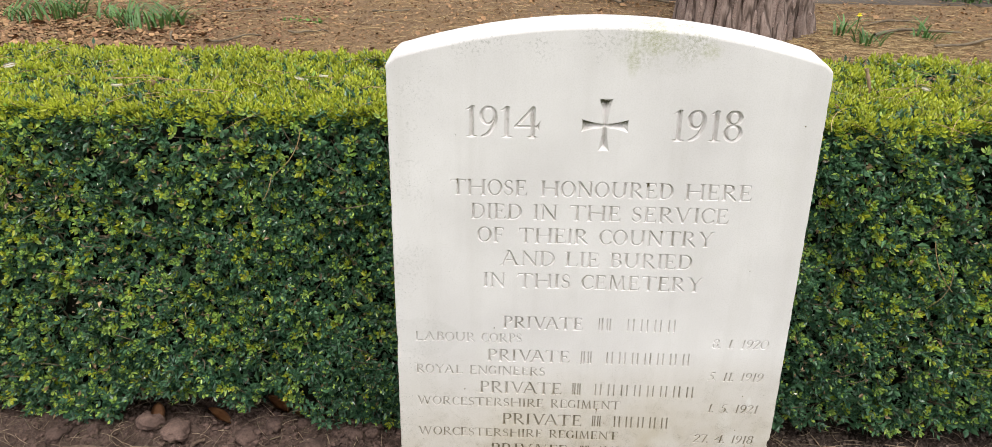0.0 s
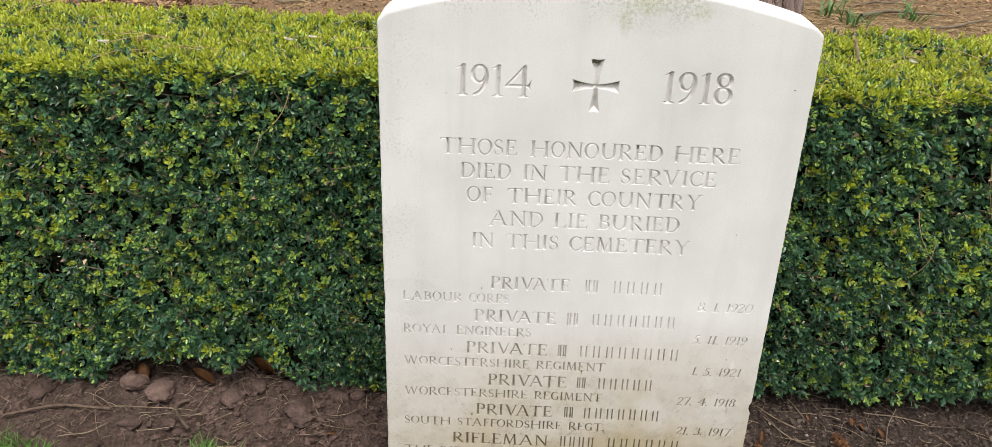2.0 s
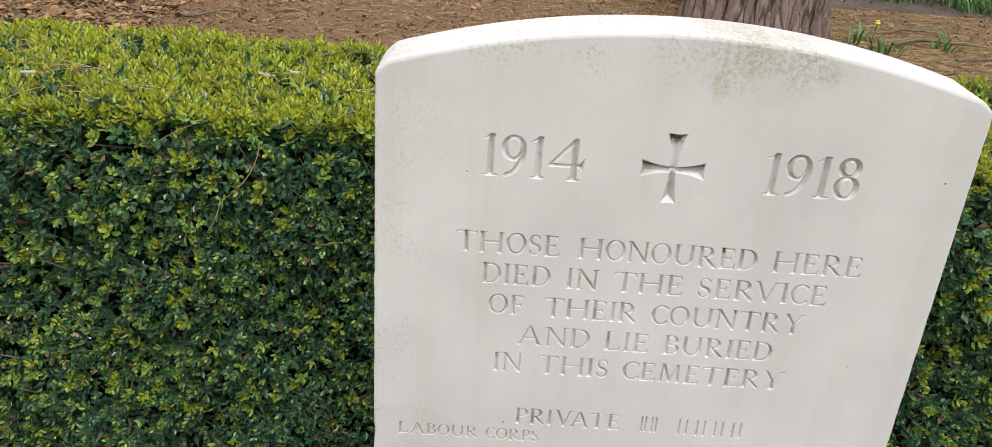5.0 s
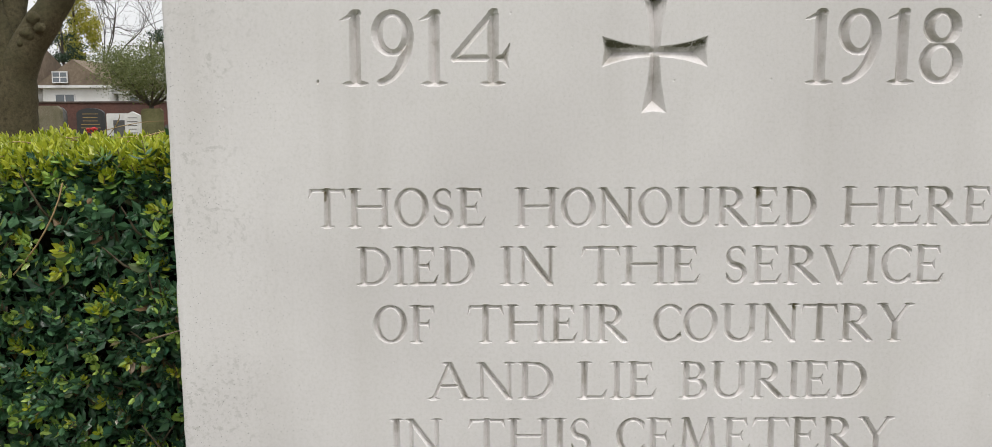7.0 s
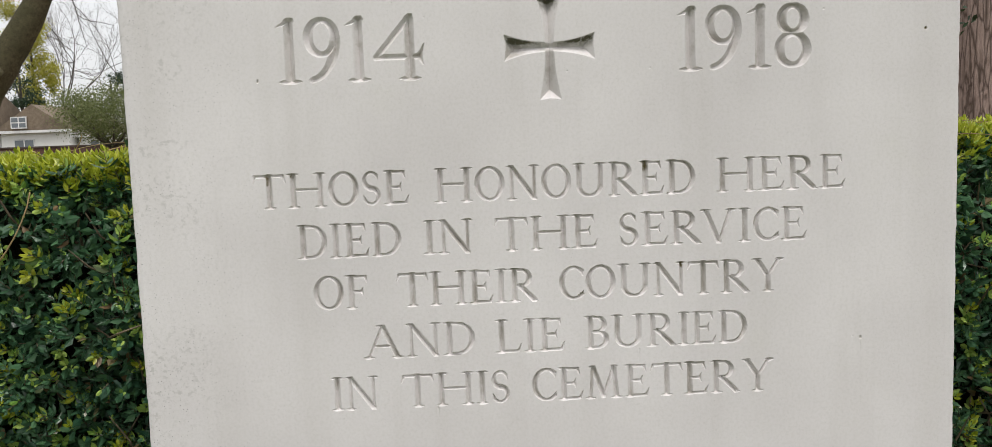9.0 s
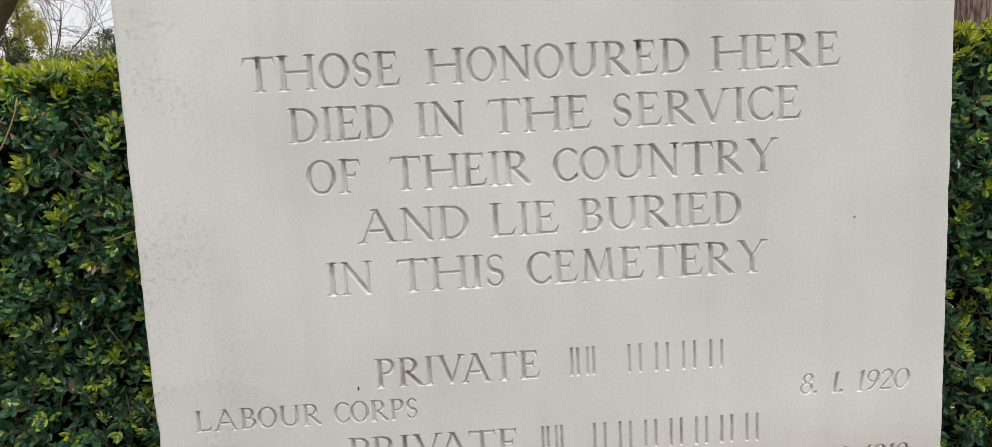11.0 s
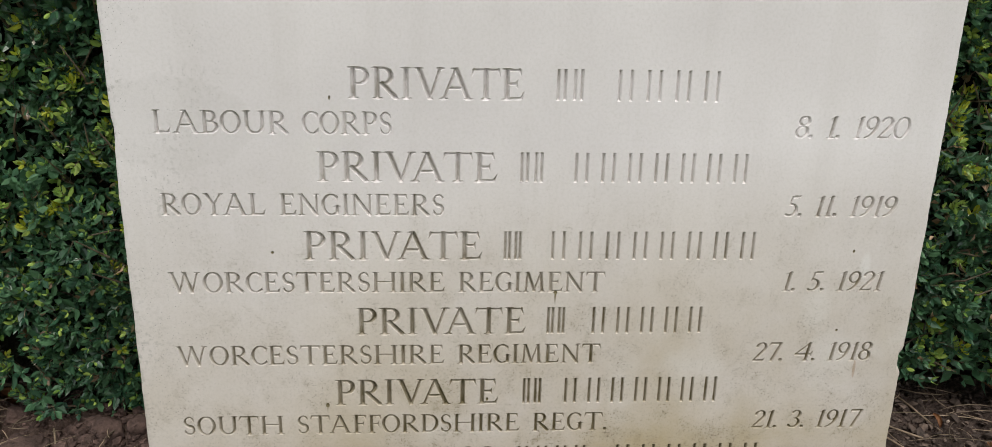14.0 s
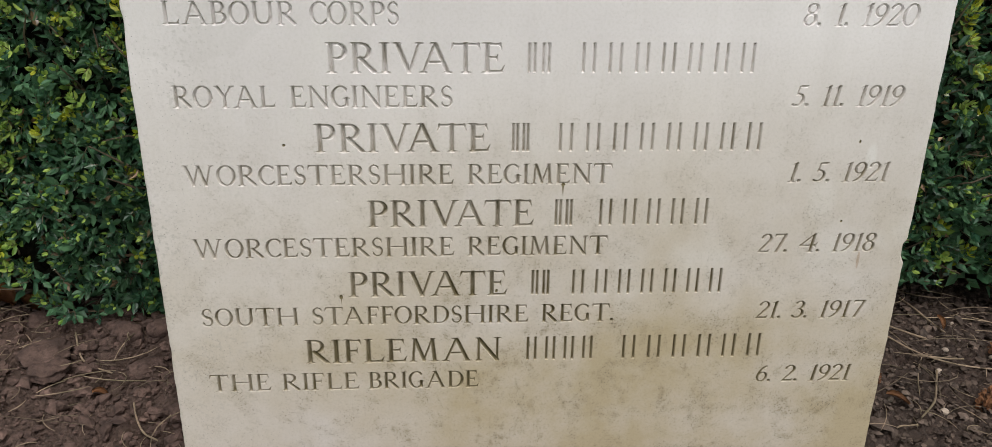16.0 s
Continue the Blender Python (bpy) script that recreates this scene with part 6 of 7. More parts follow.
def shrub(x, y, r, h, n, material, label, leaf=0.04):
    """A low bush: stems from the ground and many small leaves in uneven clumps."""
    ob = base("shrub", x, y, float(ground_z(x, y)), 0, label, "shrub", "shrubs")
    stems, tips = [], []
    for i in range(14):
        a, o = rng.uniform(0, 6.28), r * rng.uniform(0.2, 0.9)
        tip = np.array([o * math.cos(a), o * math.sin(a), h * rng.uniform(0.45, 0.95)])
        stems.append((np.array([[0, 0, 0], tip * [0.4, 0.4, 0.6], tip]), [0.012, 0.008, 0.004]))
        tips.append(tip)
    tv, tf = tubes(stems, 5)
    st_ = new("stem_cluster", mesh_np("stem_cluster", tv, tf, [M_TWIG]))
    st_.parent = ob
    c = np.array(tips)[rng.integers(0, 14, n)] + rng.normal(0, 1, (n, 3)) * np.array([r, r, h]) * 0.2
    c[:, 2] = np.clip(c[:, 2], 0.03, None)
    lt, lf = leaf_template(1.0, 0.5, 0.3, 0.1, True)
    v, f = scatter(lt, lf, frames(c, rng.normal(0, 1, (n, 3)) + np.array([0, 0, 0.4]), leaf * rng.uniform(0.7, 1.3, n)))
    lv = new("foliage", mesh_np("foliage", v, f, [material]))
    lv.parent = ob
    return ob


shrub(3.45, 5.85, 0.35, 0.5, 1300, M_SHRUB, "dark evergreen shrub beside the path", 0.05)
shrub(-4.55, 13.6, 0.45, 0.75, 1100, M_SHRUB, "dark evergreen shrub on a grave", 0.07)
shrub(-4.2, 12.9, 0.3, 0.4, 500, M_OLIVE, "pale green low shrub on a grave", 0.06)
shrub(-7.9, 9.6, 0.5, 0.35, 500, M_OLIVE, "low grey-green shrub beside old graves", 0.06)


# ---- trees ----
def bark_trunk(r0, r1, h, ridge, flare, plates, sides=96, rows_=120, curve=(0, 0)):
    """A trunk with plated bark: deep vertical cracks between scales."""
    a = np.linspace(0, 2 * np.pi, sides, endpoint=False)
    z = np.concatenate([np.linspace(-0.1, 1.2, int(rows_ * 0.7)), np.linspace(1.25, h, rows_ - int(rows_ * 0.7))])
    A, Z = np.meshgrid(a, z)
    R = r0 + (r1 - r0) * np.clip(Z / h, 0, 1) + flare * np.exp(-np.clip(Z, 0, 9) * 4.5) * (1 + 0.35 * np.sin(3 * A + 1) + 0.25 * np.sin(5 * A + 2))
    u = A * plates / 2 + 0.9 * np.sin(Z * 4.3 + 2 * np.sin(A * 2)) + 0.4 * np.sin(Z * 11 + 3 * A)
    crack = np.abs(np.sin(u)) ** 0.45
    step_ = 0.5 + 0.5 * np.sin(Z * 14 + 5 * np.sin(A * 3) + 2.2 * np.sin(A * 7))
    R = R + ridge * (crack - 0.7) + ridge * 0.35 * np.abs(step_) ** 0.6 * crack + ridge * 0.3 * wave(A * 9, Z * 22, 1.0)
    v = np.stack([R * np.cos(A) + curve[0] * Z ** 2, R * np.sin(A) + curve[1] * Z ** 2, Z], -1).reshape(-1, 3)
    i, j = np.meshgrid(np.arange(len(z) - 1), np.arange(sides), indexing="ij")
    b = i * sides + j
    c = i * sides + (j + 1) % sides
    return v, np.stack([b, c, c + sides, b + sides], -1).reshape(-1, 4), np.clip((crack - 0.3) / 0.3, 0, 1).ravel()


def trunk_part(parent, material, smooth, *shape):
    v, f, crack = bark_trunk(*shape)
    me = mesh_np("trunk", v, f, [material], smooth=smooth)
    me.attributes.new("crack", "FLOAT", "POINT").data.foreach_set("value", crack.astype(np.float32))
    ob = new("trunk", me)
    ob.parent = parent
    return ob


pine = base("pine_tree", 1.215, 4.38, 0.05, 0, "tall pine trunk with thick plated grey-brown bark", "tree")
trunk_part(pine, M_BARK, True, 0.37, 0.30, 9.0, 0.024, 0.05, 32, 200, 170, (0.0, 0))


def plate_mesh(w, h, t):
    """A scale of bark: an uneven tall slab, narrower in front."""
    bm = bmesh.new()
    n_ = 11
    outl = [(w * math.cos(6.283 * i / n_) * rng.uniform(0.6, 1.2), h * math.sin(6.283 * i / n_) * rng.uniform(0.65, 1.15)) for i in range(n_)]
    back_ = [bm.verts.new((x, 0.012, z)) for x, z in outl]
    front_ = [bm.verts.new((x * 0.78, -t * rng.uniform(0.7, 1.2), z * 0.86)) for x, z in outl]
    mid_ = bm.verts.new((0, -t * 1.15, 0))
    for i in range(n_):
        bm.faces.new((back_[i], back_[(i + 1) % n_], front_[(i + 1) % n_], front_[i]))
        bm.faces.new((front_[i], front_[(i + 1) % n_], mid_))
    bmesh.ops.recalc_face_normals(bm, faces=bm.faces)
    me = bpy.data.meshes.new("bark_plate")
    bm.to_mesh(me)
    bm.free()
    me.materials.append(M_PLATE)
    return me


PLATES = [plate_mesh(rng.uniform(0.016, 0.030), rng.uniform(0.08, 0.19), rng.uniform(0.006, 0.014)) for _ in range(7)]
for i in range(17):
    for j in range(9):
        a_ = math.radians(-172 + 10.2 * i + rng.uniform(-3, 3))
        z_ = 0.04 + 0.17 * j + rng.uniform(-0.07, 0.07)
        if rng.random() < 0.16:
            continue
        r_ = 0.37 - 0.0078 * z_ + 0.05 * math.exp(-z_ * 4.5) + 0.002
        pl = new("bark_plate", PLATES[rng.integers(0, 7)])
        pl.parent = pine
        pl.matrix_local = Matrix.Translation((r_ * math.cos(a_), r_ * math.sin(a_), z_)) @ Matrix.Rotation(a_ + math.pi / 2, 4, "Z") @ Matrix.Rotation(rng.uniform(-0.07, 0.07), 4, "Y") @ Matrix.Scale(rng.uniform(0.8, 1.25), 4)


def branching(start, direction, length, radius, depth, out, spread_=0.5, split=3, up=0.15):
    """Limbs that fork again and again, each thinner than the last."""
    d = np.array(direction, float)
    d /= np.linalg.norm(d)
    pts = [np.array(start, float)]
    for _ in range(5):
        d = d + rng.normal(0, 0.12, 3) + np.array([0, 0, up * 0.3])
        d /= np.linalg.norm(d)
        pts.append(pts[-1] + d * length / 5)
    out.append((np.array(pts), np.linspace(radius, radius * 0.55, 6), depth))
    if depth > 0:
        for i in range(split):
            q = pts[rng.integers(2, 6)] if i else pts[-1]
            branching(q, d + rng.normal(0, spread_, 3), length * rng.uniform(0.6, 0.8), radius * 0.5, depth - 1, out, spread_, split, up)


def bare_tree(name, x, y, h, r, depth, label, foliage=None, leaf=0.1, per=20, spread_=0.5, split=3, up=0.15, lean=(0, 0), category="tree", spread_leaf=0.3):
    ob = base(name, x, y, 0.05, 0, label, category, "trees")
    limbs = []
    branching((0, 0, -0.1), (lean[0], lean[1], 1), h * 0.4, r, depth, limbs, spread_, split, up)
    tr = new("trunk", mesh_np("trunk", *tubes([(p_, q_) for p_, q_, d_ in limbs if d_ == depth], 12), [M_BRANCH], smooth=True))
    tr.parent = ob
    br = new("branchwork", mesh_np("branchwork", *tubes([(p_, q_) for p_, q_, d_ in limbs if d_ < depth], 4), [M_BRANCH]))
    br.parent = ob
    if foliage:
        tips = np.concatenate([p_[2:] for p_, q_, d_ in limbs if d_ <= 1])
        c = np.repeat(tips, per, 0)
        c = c + rng.normal(0, spread_leaf, c.shape)
        lt, lf = leaf_template(1.0, 0.55, 0.3, 0.1, True)
        v, f = scatter(lt, lf, frames(c, rng.normal(0, 1, c.shape), leaf * rng.uniform(0.6, 1.4, len(c))))
        cr = new("crown", mesh_np("crown", v, f, [foliage]))
        cr.parent = ob
    return ob


# the big forked tree among the graves
big = base("forked_tree", -8.78, 15.9, 0.05, 0, "large old tree with algae-green bark forking low", "tree", "trees")
trunk_part(big, M_GREENBARK, True, 0.37, 0.30, 1.25, 0.008, 0.17, 13, 64, 60)
limbs = [(np.array([[0.03, 0, -0.1], [0.03, 0, 1.0], [0.17, 0, 1.75], [0.75, 0.1, 2.6], [1.35, 0.2, 3.6], [1.7, 0.3, 5.0]]), [0.39, 0.36, 0.31, 0.27, 0.23, 0.2]),
         (np.array([[-0.03, 0.03, -0.1], [-0.03, 0.03, 1.0], [-0.13, 0.05, 1.85], [-0.6, 0.1, 3.2], [-0.7, 0, 5.0], [-1.0, 0, 7.5]]), [0.39, 0.37, 0.33, 0.28, 0.25, 0.18]),
         (np.array([[0.0, 0.05, 1.0], [-0.05, 0.3, 2.6], [0.1, 0.7, 4.2], [0.0, 1.1, 6.5]]), [0.14, 0.22, 0.18, 0.12])]
for p_, r_ in limbs:
    t = np.linspace(0, len(p_) - 1, 30)
    sm = np.stack([np.interp(t, np.arange(len(p_)), p_[:, c]) for c in range(3)], -1)
    for _ in range(4):
        sm[1:-1] = (sm[:-2] + sm[1:-1] + sm[2:]) / 3
    lb = new("limb", mesh_np("limb", *tubes([(sm, np.interp(t, np.arange(len(p_)), r_) * (1 + 0.05 * rng.normal(0, 0.6, 30)))], 14), [M_GREENBARK], smooth=True))
    lb.parent = big
cro = part("crotch", lump(0.33, 1.0, 2.2, 3, 0.12), M_GREENBARK, big, smooth=True)
cro.location = (0.02, 0.02, 1.62)
for i, (x, z, r) in enumerate(((0.56, 2.42, 0.13), (0.66, 2.26, 0.11), (0.44, 2.16, 0.14), (0.32, 1.98, 0.10))):
    bl_ = part("burl", lump(r, 0.9, i + 3.3, 3, 0.35), M_GREENBARK, big, "knotty round burl", smooth=True)
    bl_.location = (x, -0.2, z)
fine_ = []
for st0, d0 in (((1.4, 0.2, 3.6), (1, 0, 0.8)), ((1.7, 0.3, 5.0), (0.6, 0, 1)), ((-0.7, 0, 5), (0.3, 0, 1)), ((0.1, 0.7, 4.2), (0.8, 0, 0.9))):
    branching(st0, d0, 1.5, 0.06, 3, fine_, 0.55, 3, 0.0)
ob = new("branchwork", mesh_np("branchwork", *tubes([(p_, q_) for p_, q_, _ in fine_], 4), [M_BRANCH]))
ob.parent = big

spread_tree = base("spreading_tree", -11.4, 29.5, 0.05, 0, "low umbrella-shaped tree with fine olive-green foliage", "tree", "trees")
limbs_ = []
for i in range(11):
    a_ = 6.283 * i / 11 + rng.uniform(-0.2, 0.2)
    q = np.array([math.cos(a_) * rng.uniform(1.0, 1.9), math.sin(a_) * rng.uniform(0.9, 1.6), rng.uniform(1.75, 2.5)])
    limbs_.append((np.array([[0, 0, 1.0], q * [0.35, 0.35, 0.62], q * [0.75, 0.75, 0.85], q]), [0.05, 0.035, 0.02, 0.008]))
tr = new("trunk", mesh_np("trunk", *tubes([(np.array([[0, 0, -0.1], [0.04, 0, 0.6], [0, 0, 1.15]]), [0.11, 0.09, 0.08])], 10), [M_BRANCH], smooth=True))
tr.parent = spread_tree
for l_ in limbs_:
    lb = new("limb", mesh_np("limb", *tubes([l_], 6), [M_BRANCH], smooth=True))
    lb.parent = spread_tree
c = np.concatenate([l_[0][1:] + [0, 0, 0.1] for l_ in limbs_])
dome = rng.uniform(-1, 1, (120, 3))
dome = dome[(dome ** 2).sum(1) < 1]
c = np.concatenate([c, dome * [1.85, 1.5, 0.85] + [0.1, 0, 2.2]])
c = c[c[:, 2] > 1.36]
c = np.repeat(c, 260, 0)
c = c + rng.normal(0, 1, c.shape) * np.array([0.3, 0.3, 0.16])
lt, lf = leaf_template(1.0, 0.4, 0.3, 0.1, True)
cr = new("crown", mesh_np("crown", *scatter(lt, lf, frames(c, rng.normal(0, 1, c.shape), rng.uniform(0.04, 0.10, len(c)))), [M_OLIVE]))
cr.parent = spread_tree
def clump_tree(name, x, y, label, foliage, clumps, n, leaf, trunk_r=0.15):
    """A tree seen from afar: trunk, limbs to each clump of the crown, many small leaves."""
    ob = base(name, x, y, 0.05, 0, label, "tree", "trees")
    top_ = max(c_[2] for c_ in clumps)
    tr = new("trunk", mesh_np("trunk", *tubes([(np.array([[0, 0, -0.1], [0.1, 0, top_ * 0.4], [0, 0, top_]]), [trunk_r, trunk_r * 0.8, trunk_r * 0.3])], 8), [M_BRANCH], smooth=True))
    tr.parent = ob
    pos = []
    for cx_, cy_, cz_, rx_, rz_ in clumps:
        lb = new("limb", mesh_np("limb", *tubes([(np.array([[0, 0, cz_ * 0.75], [cx_ * 0.5, cy_ * 0.5, cz_ * 0.9], [cx_, cy_, cz_]]), [0.06, 0.04, 0.02])], 5), [M_BRANCH]))
        lb.parent = ob
        sub_ = np.array([cx_, cy_, cz_]) + rng.normal(0, 0.45, (14, 3)) * np.array([rx_, rx_, rz_])
        pos.append(sub_[rng.integers(0, 14, n)] + rng.normal(0, 0.17, (n, 3)) * np.array([rx_, rx_, rz_]))
    pos = np.concatenate(pos)
    lt_, lf_ = leaf_template(1.0, 0.5, 0.3, 0.1, True)
    cr_ = new("crown", mesh_np("crown", *scatter(lt_, lf_, frames(pos, rng.normal(0, 1, pos.shape), leaf * rng.uniform(0.6, 1.4, len(pos)))), [foliage]))
    cr_.parent = ob
    return ob


clump_tree("spring_tree", -28.6, 62.0, "tall tree with fresh yellow spring foliage behind the houses", M_WILLOW, ((0, 0, 8.5, 1.4, 1.6), (0.6, 0, 6.6, 1.3, 1.4), (0.2, 0, 4.9, 1.2, 1.2), (-2.4, 0, 3.6, 1.6, 0.8), (-1.2, 0, 10.5, 1.5, 1.5)), 3400, 0.15)
bare_tree("bare_tree", -24.0, 66.0, 13, 0.10, 5, "tall leafless tree with fine twigs behind the houses", None, 0, 0, 0.42, 4, 0.08)
bare_tree("bare_tree", -19.5, 70.0, 12, 0.10, 5, "leafless tree with fine twigs against the sky", None, 0, 0, 0.42, 4, 0.08)
bare_tree("bare_tree", -30.5, 70.0, 14, 0.12, 5, "big leafless tree with fine twigs behind the houses", None, 0, 0, 0.42, 4, 0.08)
clump_tree("conifer", -26.2, 55.0, "dark green conifer behind the boundary wall", M_CONIFER, ((0, 0, 5.0, 1.3, 0.8), (-1.2, 0, 4.2, 1.4, 0.7), (0.7, 0, 4.1, 0.9, 0.5), (-0.6, 0, 5.9, 1.0, 0.6)), 900, 0.13)
clump_tree("conifer", -21.2, 56.0, "dark green conifer beyond the white house", M_CONIFER, ((0.6, 0, 5.4, 0.7, 0.6), (1.0, 0, 4.8, 0.6, 0.4)), 700, 0.13)
bare_tree("bare_tree", 28, 62, 13, 0.10, 5, "leafless tree behind a red-roofed house", None, 0, 0, 0.42, 4, 0.08)
bare_tree("conifer", 22, 40, 9, 0.25, 4, "dark conifer behind the graves", M_CONIFER, 0.25, 10, 0.5, 3, 0.1, spread_leaf=0.3)
for x, y, r in ((6.35, 10.2, 0.26), (9.6, 17.0, 0.17), (7.4, 14.5, 0.2)):
    ob = base("straight_tree", x, y, 0.05, 0, "dark straight tree trunk among the graves", "tree", "trees")
    trunk_part(ob, M_BARK, True, r, r * 0.7, 8, 0.012, 0.05, 13, 48, 60)
    fine_ = []
    for i in range(7):
        branching((0, 0, 2.2 + 0.7 * i), (rng.normal(0, 1), rng.normal(0, 1), 0.2), 1.2, 0.03, 2, fine_, 0.5, 3, 0.0)
    br = new("branchwork", mesh_np("branchwork", *tubes([(p_, q_) for p_, q_, _ in fine_], 4), [M_BRANCH]))
    br.parent = ob
    c = np.repeat(np.concatenate([p_[2:] for p_, _, d_ in fine_ if d_ < 1]), 5, 0)
    c = c + rng.normal(0, 0.12, c.shape)
    lt, lf = leaf_template(1.0, 0.5, 0.3, 0.1, True)
    cr = new("crown", mesh_np("crown", *scatter(lt, lf, frames(c, rng.normal(0, 1, c.shape), rng.uniform(0.05, 0.12, len(c)))), [M_CONIFER]))
    cr.parent = ob


# ---- graves ----
def arch(w, h, rise, n=10):
    """An upright slab outline with an arched head."""
    return [(-w / 2, 0), (w / 2, 0)] + [(w / 2 * math.cos(math.pi * i / n), h - rise + rise * math.sin(math.pi * i / n)) for i in range(n + 1)]


def gable(w, h, rise):
    return [(-w / 2, 0), (w / 2, 0), (w / 2, h - rise), (0, h), (-w / 2, h - rise)]


def flat_top(w, h, cut_=0.04):
    return [(-w / 2, 0), (w / 2, 0), (w / 2, h - cut_), (w / 2 - cut_, h), (-w / 2 + cut_, h), (-w / 2, h - cut_)]


def gravestone(x, y, outline, thick, material, rz, label, plinth=None, bars=0, bar_mat=None, name="gravestone"):
    ob = base(name, x, y, 0.05, rz, label, "gravestone", "old gravestones")
    z0 = plinth[2] if plinth else -0.05
    sl = part("slab", prism([(a_, b_ if b_ else (0 if plinth else -0.05)) for a_, b_ in outline], thick, 0.008), material, ob)
    sl.location = (0, 0, z0 if plinth else 0)
    if plinth:
        w, d, h = plinth
        part("plinth", block(-w / 2, w / 2, thick / 2 - d / 2, thick / 2 + d / 2, -0.05, h, 0.01), material, ob)
    top_ = max(b_ for _, b_ in outline)
    wide = max(a_ for a_, _ in outline)
    for i in range(bars):
        bw = wide * rng.uniform(0.45, 0.75)
        bz = (z0 if plinth else 0) + top_ * (0.78 - 0.62 * i / max(1, bars))
        part("inscription_bar", block(-bw, bw, -0.006, 0.002, bz, bz + top_ * 0.022), bar_mat, ob)
    return ob


def kerb_set(x, y, w, l, rz, material, label, posts=True, h=0.12, far=True):
    """A grave surround: four low kerbs and corner blocks."""
    ob = base("grave_kerb", x, y, 0.05, rz, label, "grave kerb", "grave kerbs")
    t = 0.11
    for name, q in (("kerb", (-w / 2, w / 2, 0, t)), ("kerb", (-w / 2, -w / 2 + t, t + 0.003, l)), ("kerb", (w / 2 - t, w / 2, t + 0.003, l)), ("kerb", (-w / 2 + t + 0.003, w / 2 - t - 0.003, l - t, l))):
        part(name, block(*q, -0.05, h, 0.012), material, ob)
    if posts:
        for sx_ in (-1, 1):
            for yy in (0.05, l - 0.05):
                part("corner_block", block(sx_ * w / 2 - 0.085, sx_ * w / 2 + 0.085, yy - 0.085, yy + 0.085, -0.05, h + 0.07, 0.02), material, ob)
    return ob


# the black granite headstone, seen from behind, with its kerb
bgrave = base("black_headstone", -3.84, 5.42, 0.05, 3, "polished black granite headstone with a thin blue band", "gravestone", "old gravestones")
part("slab", block(-0.40, 0.40, -0.045, 0.045, 0.07, 0.66, 0.006), M_BLACKGRANITE, bgrave)
part("blue_band", block(-0.401, 0.401, -0.0475, -0.0455, 0.556, 0.568), M_BLUE, bgrave, "thin bright blue band")
part("base_block", block(-0.48, 0.48, -0.11, 0.14, -0.05, 0.068, 0.008), M_BLACKGRANITE, bgrave)
part("kerb", block(0.48, 0.60, -0.10, 1.15, -0.05, 0.085, 0.006), M_GREYGRANITE, bgrave)
part("kerb", block(-0.60, -0.48, -0.10, 1.15, -0.05, 0.085, 0.006), M_GREYGRANITE, bgrave)
part("kerb", block(-0.477, 0.477, 1.03, 1.15, -0.05, 0.085, 0.006), M_GREYGRANITE, bgrave)
gravestone(-3.86, 4.72, flat_top(0.16, 0.30, 0.02), 0.16, M_OLDSTONE, 5, "low weathered stone post beside a grave", name="stone_post")

# between pine and path
kerb_set(0.58, 5.5, 0.62, 1.6, -3, M_OLDSTONE, "small weathered grave kerb with corner blocks", True, 0.09)
single("white_pot", turned([(0.045, 0), (0.05, 0.01), (0.036, 0.09), (0.02, 0.12)], 16), M_WHITE, pose(0.72, 6.62, 0.05), "small white plastic grave pot", "pot")
ob = base("path_edging", 2.2, 6.62, 0.05, -2, "low dark edging stones along the path", "edging")
for i in range(7):
    part("edging_stone", block(i * 0.92, i * 0.92 + 0.9, 0, 0.12, -0.05, 0.10, 0.01), M_GREYGRANITE, ob)
ob = base("grave_edging", -5.6, 7.45, 0.05, -1, "thin pale stone edging between grave rows", "edging")
for i in range(6):
    part("edging_stone", block(i * 0.82, i * 0.82 + 0.8, 0, 0.06, -0.05, 0.035, 0.008), M_OLDSTONE, ob)
gravestone(3.95, 8.6, flat_top(0.42, 0.22, 0.02), 0.16, M_OLDSTONE, -4, "low pale stone block of an old grave")
gravestone(3.35, 9.0, flat_top(0.5, 0.22, 0.02), 0.2, M_GREYGRANITE, -4, "low dark stone block of an old grave")

# the rows beyond the path
kerb_set(-3.75, 8.7, 0.62, 1.9, 6, M_OLDSTONE, "weathered grave kerb with corner blocks among leaves", True, 0.06)
urn = base("grave_urn", -4.2, 10.4, 0.05, 0, "weathered round stone flower urn on a grave", "urn")
part("foot", turned([(0.075, -0.02), (0.08, 0.02), (0.05, 0.04)], 24), M_GREENSTONE, urn, smooth=True)
part("bowl", turned([(0.05, 0.04), (0.10, 0.07), (0.125, 0.12), (0.115, 0.17), (0.085, 0.195)], 28), M_GREENSTONE, urn, smooth=True)
part("rim", turned([(0.085, 0.195), (0.125, 0.205), (0.125, 0.225), (0.09, 0.235)], 28), M_OLDSTONE, urn, smooth=True)
kerb_set(-2.75, 8.9, 0.7, 1.9, -8, M_OLDSTONE, "low sunken grave kerb among leaves", False, 0.03)
kerb_set(-5.9, 9.3, 0.8, 1.9, 4, M_OLDSTONE, "mossy grave kerb with corner blocks", True, 0.03)
tomb = base("low_tomb", -3.75, 11.75, 0.05, -3, "low weathered chest tomb with plants on it", "tomb")
part("body", block(-0.45, 0.45, 0, 0.7, -0.05, 0.20, 0.012), M_GREENSTONE, tomb)
part("top_slab", block(-0.48, 0.48, -0.03, 0.73, 0.202, 0.27, 0.012), M_OLDSTONE, tomb)
shrub(-3.95, 12.1, 0.2, 0.45, 220, M_STRAP, "green plants growing on a low tomb", 0.07).location.z = 0.31
redm = base("red_monument", -3.35, 11.5, 0.05, -2, "tall polished red granite monument on a stepped base", "monument")
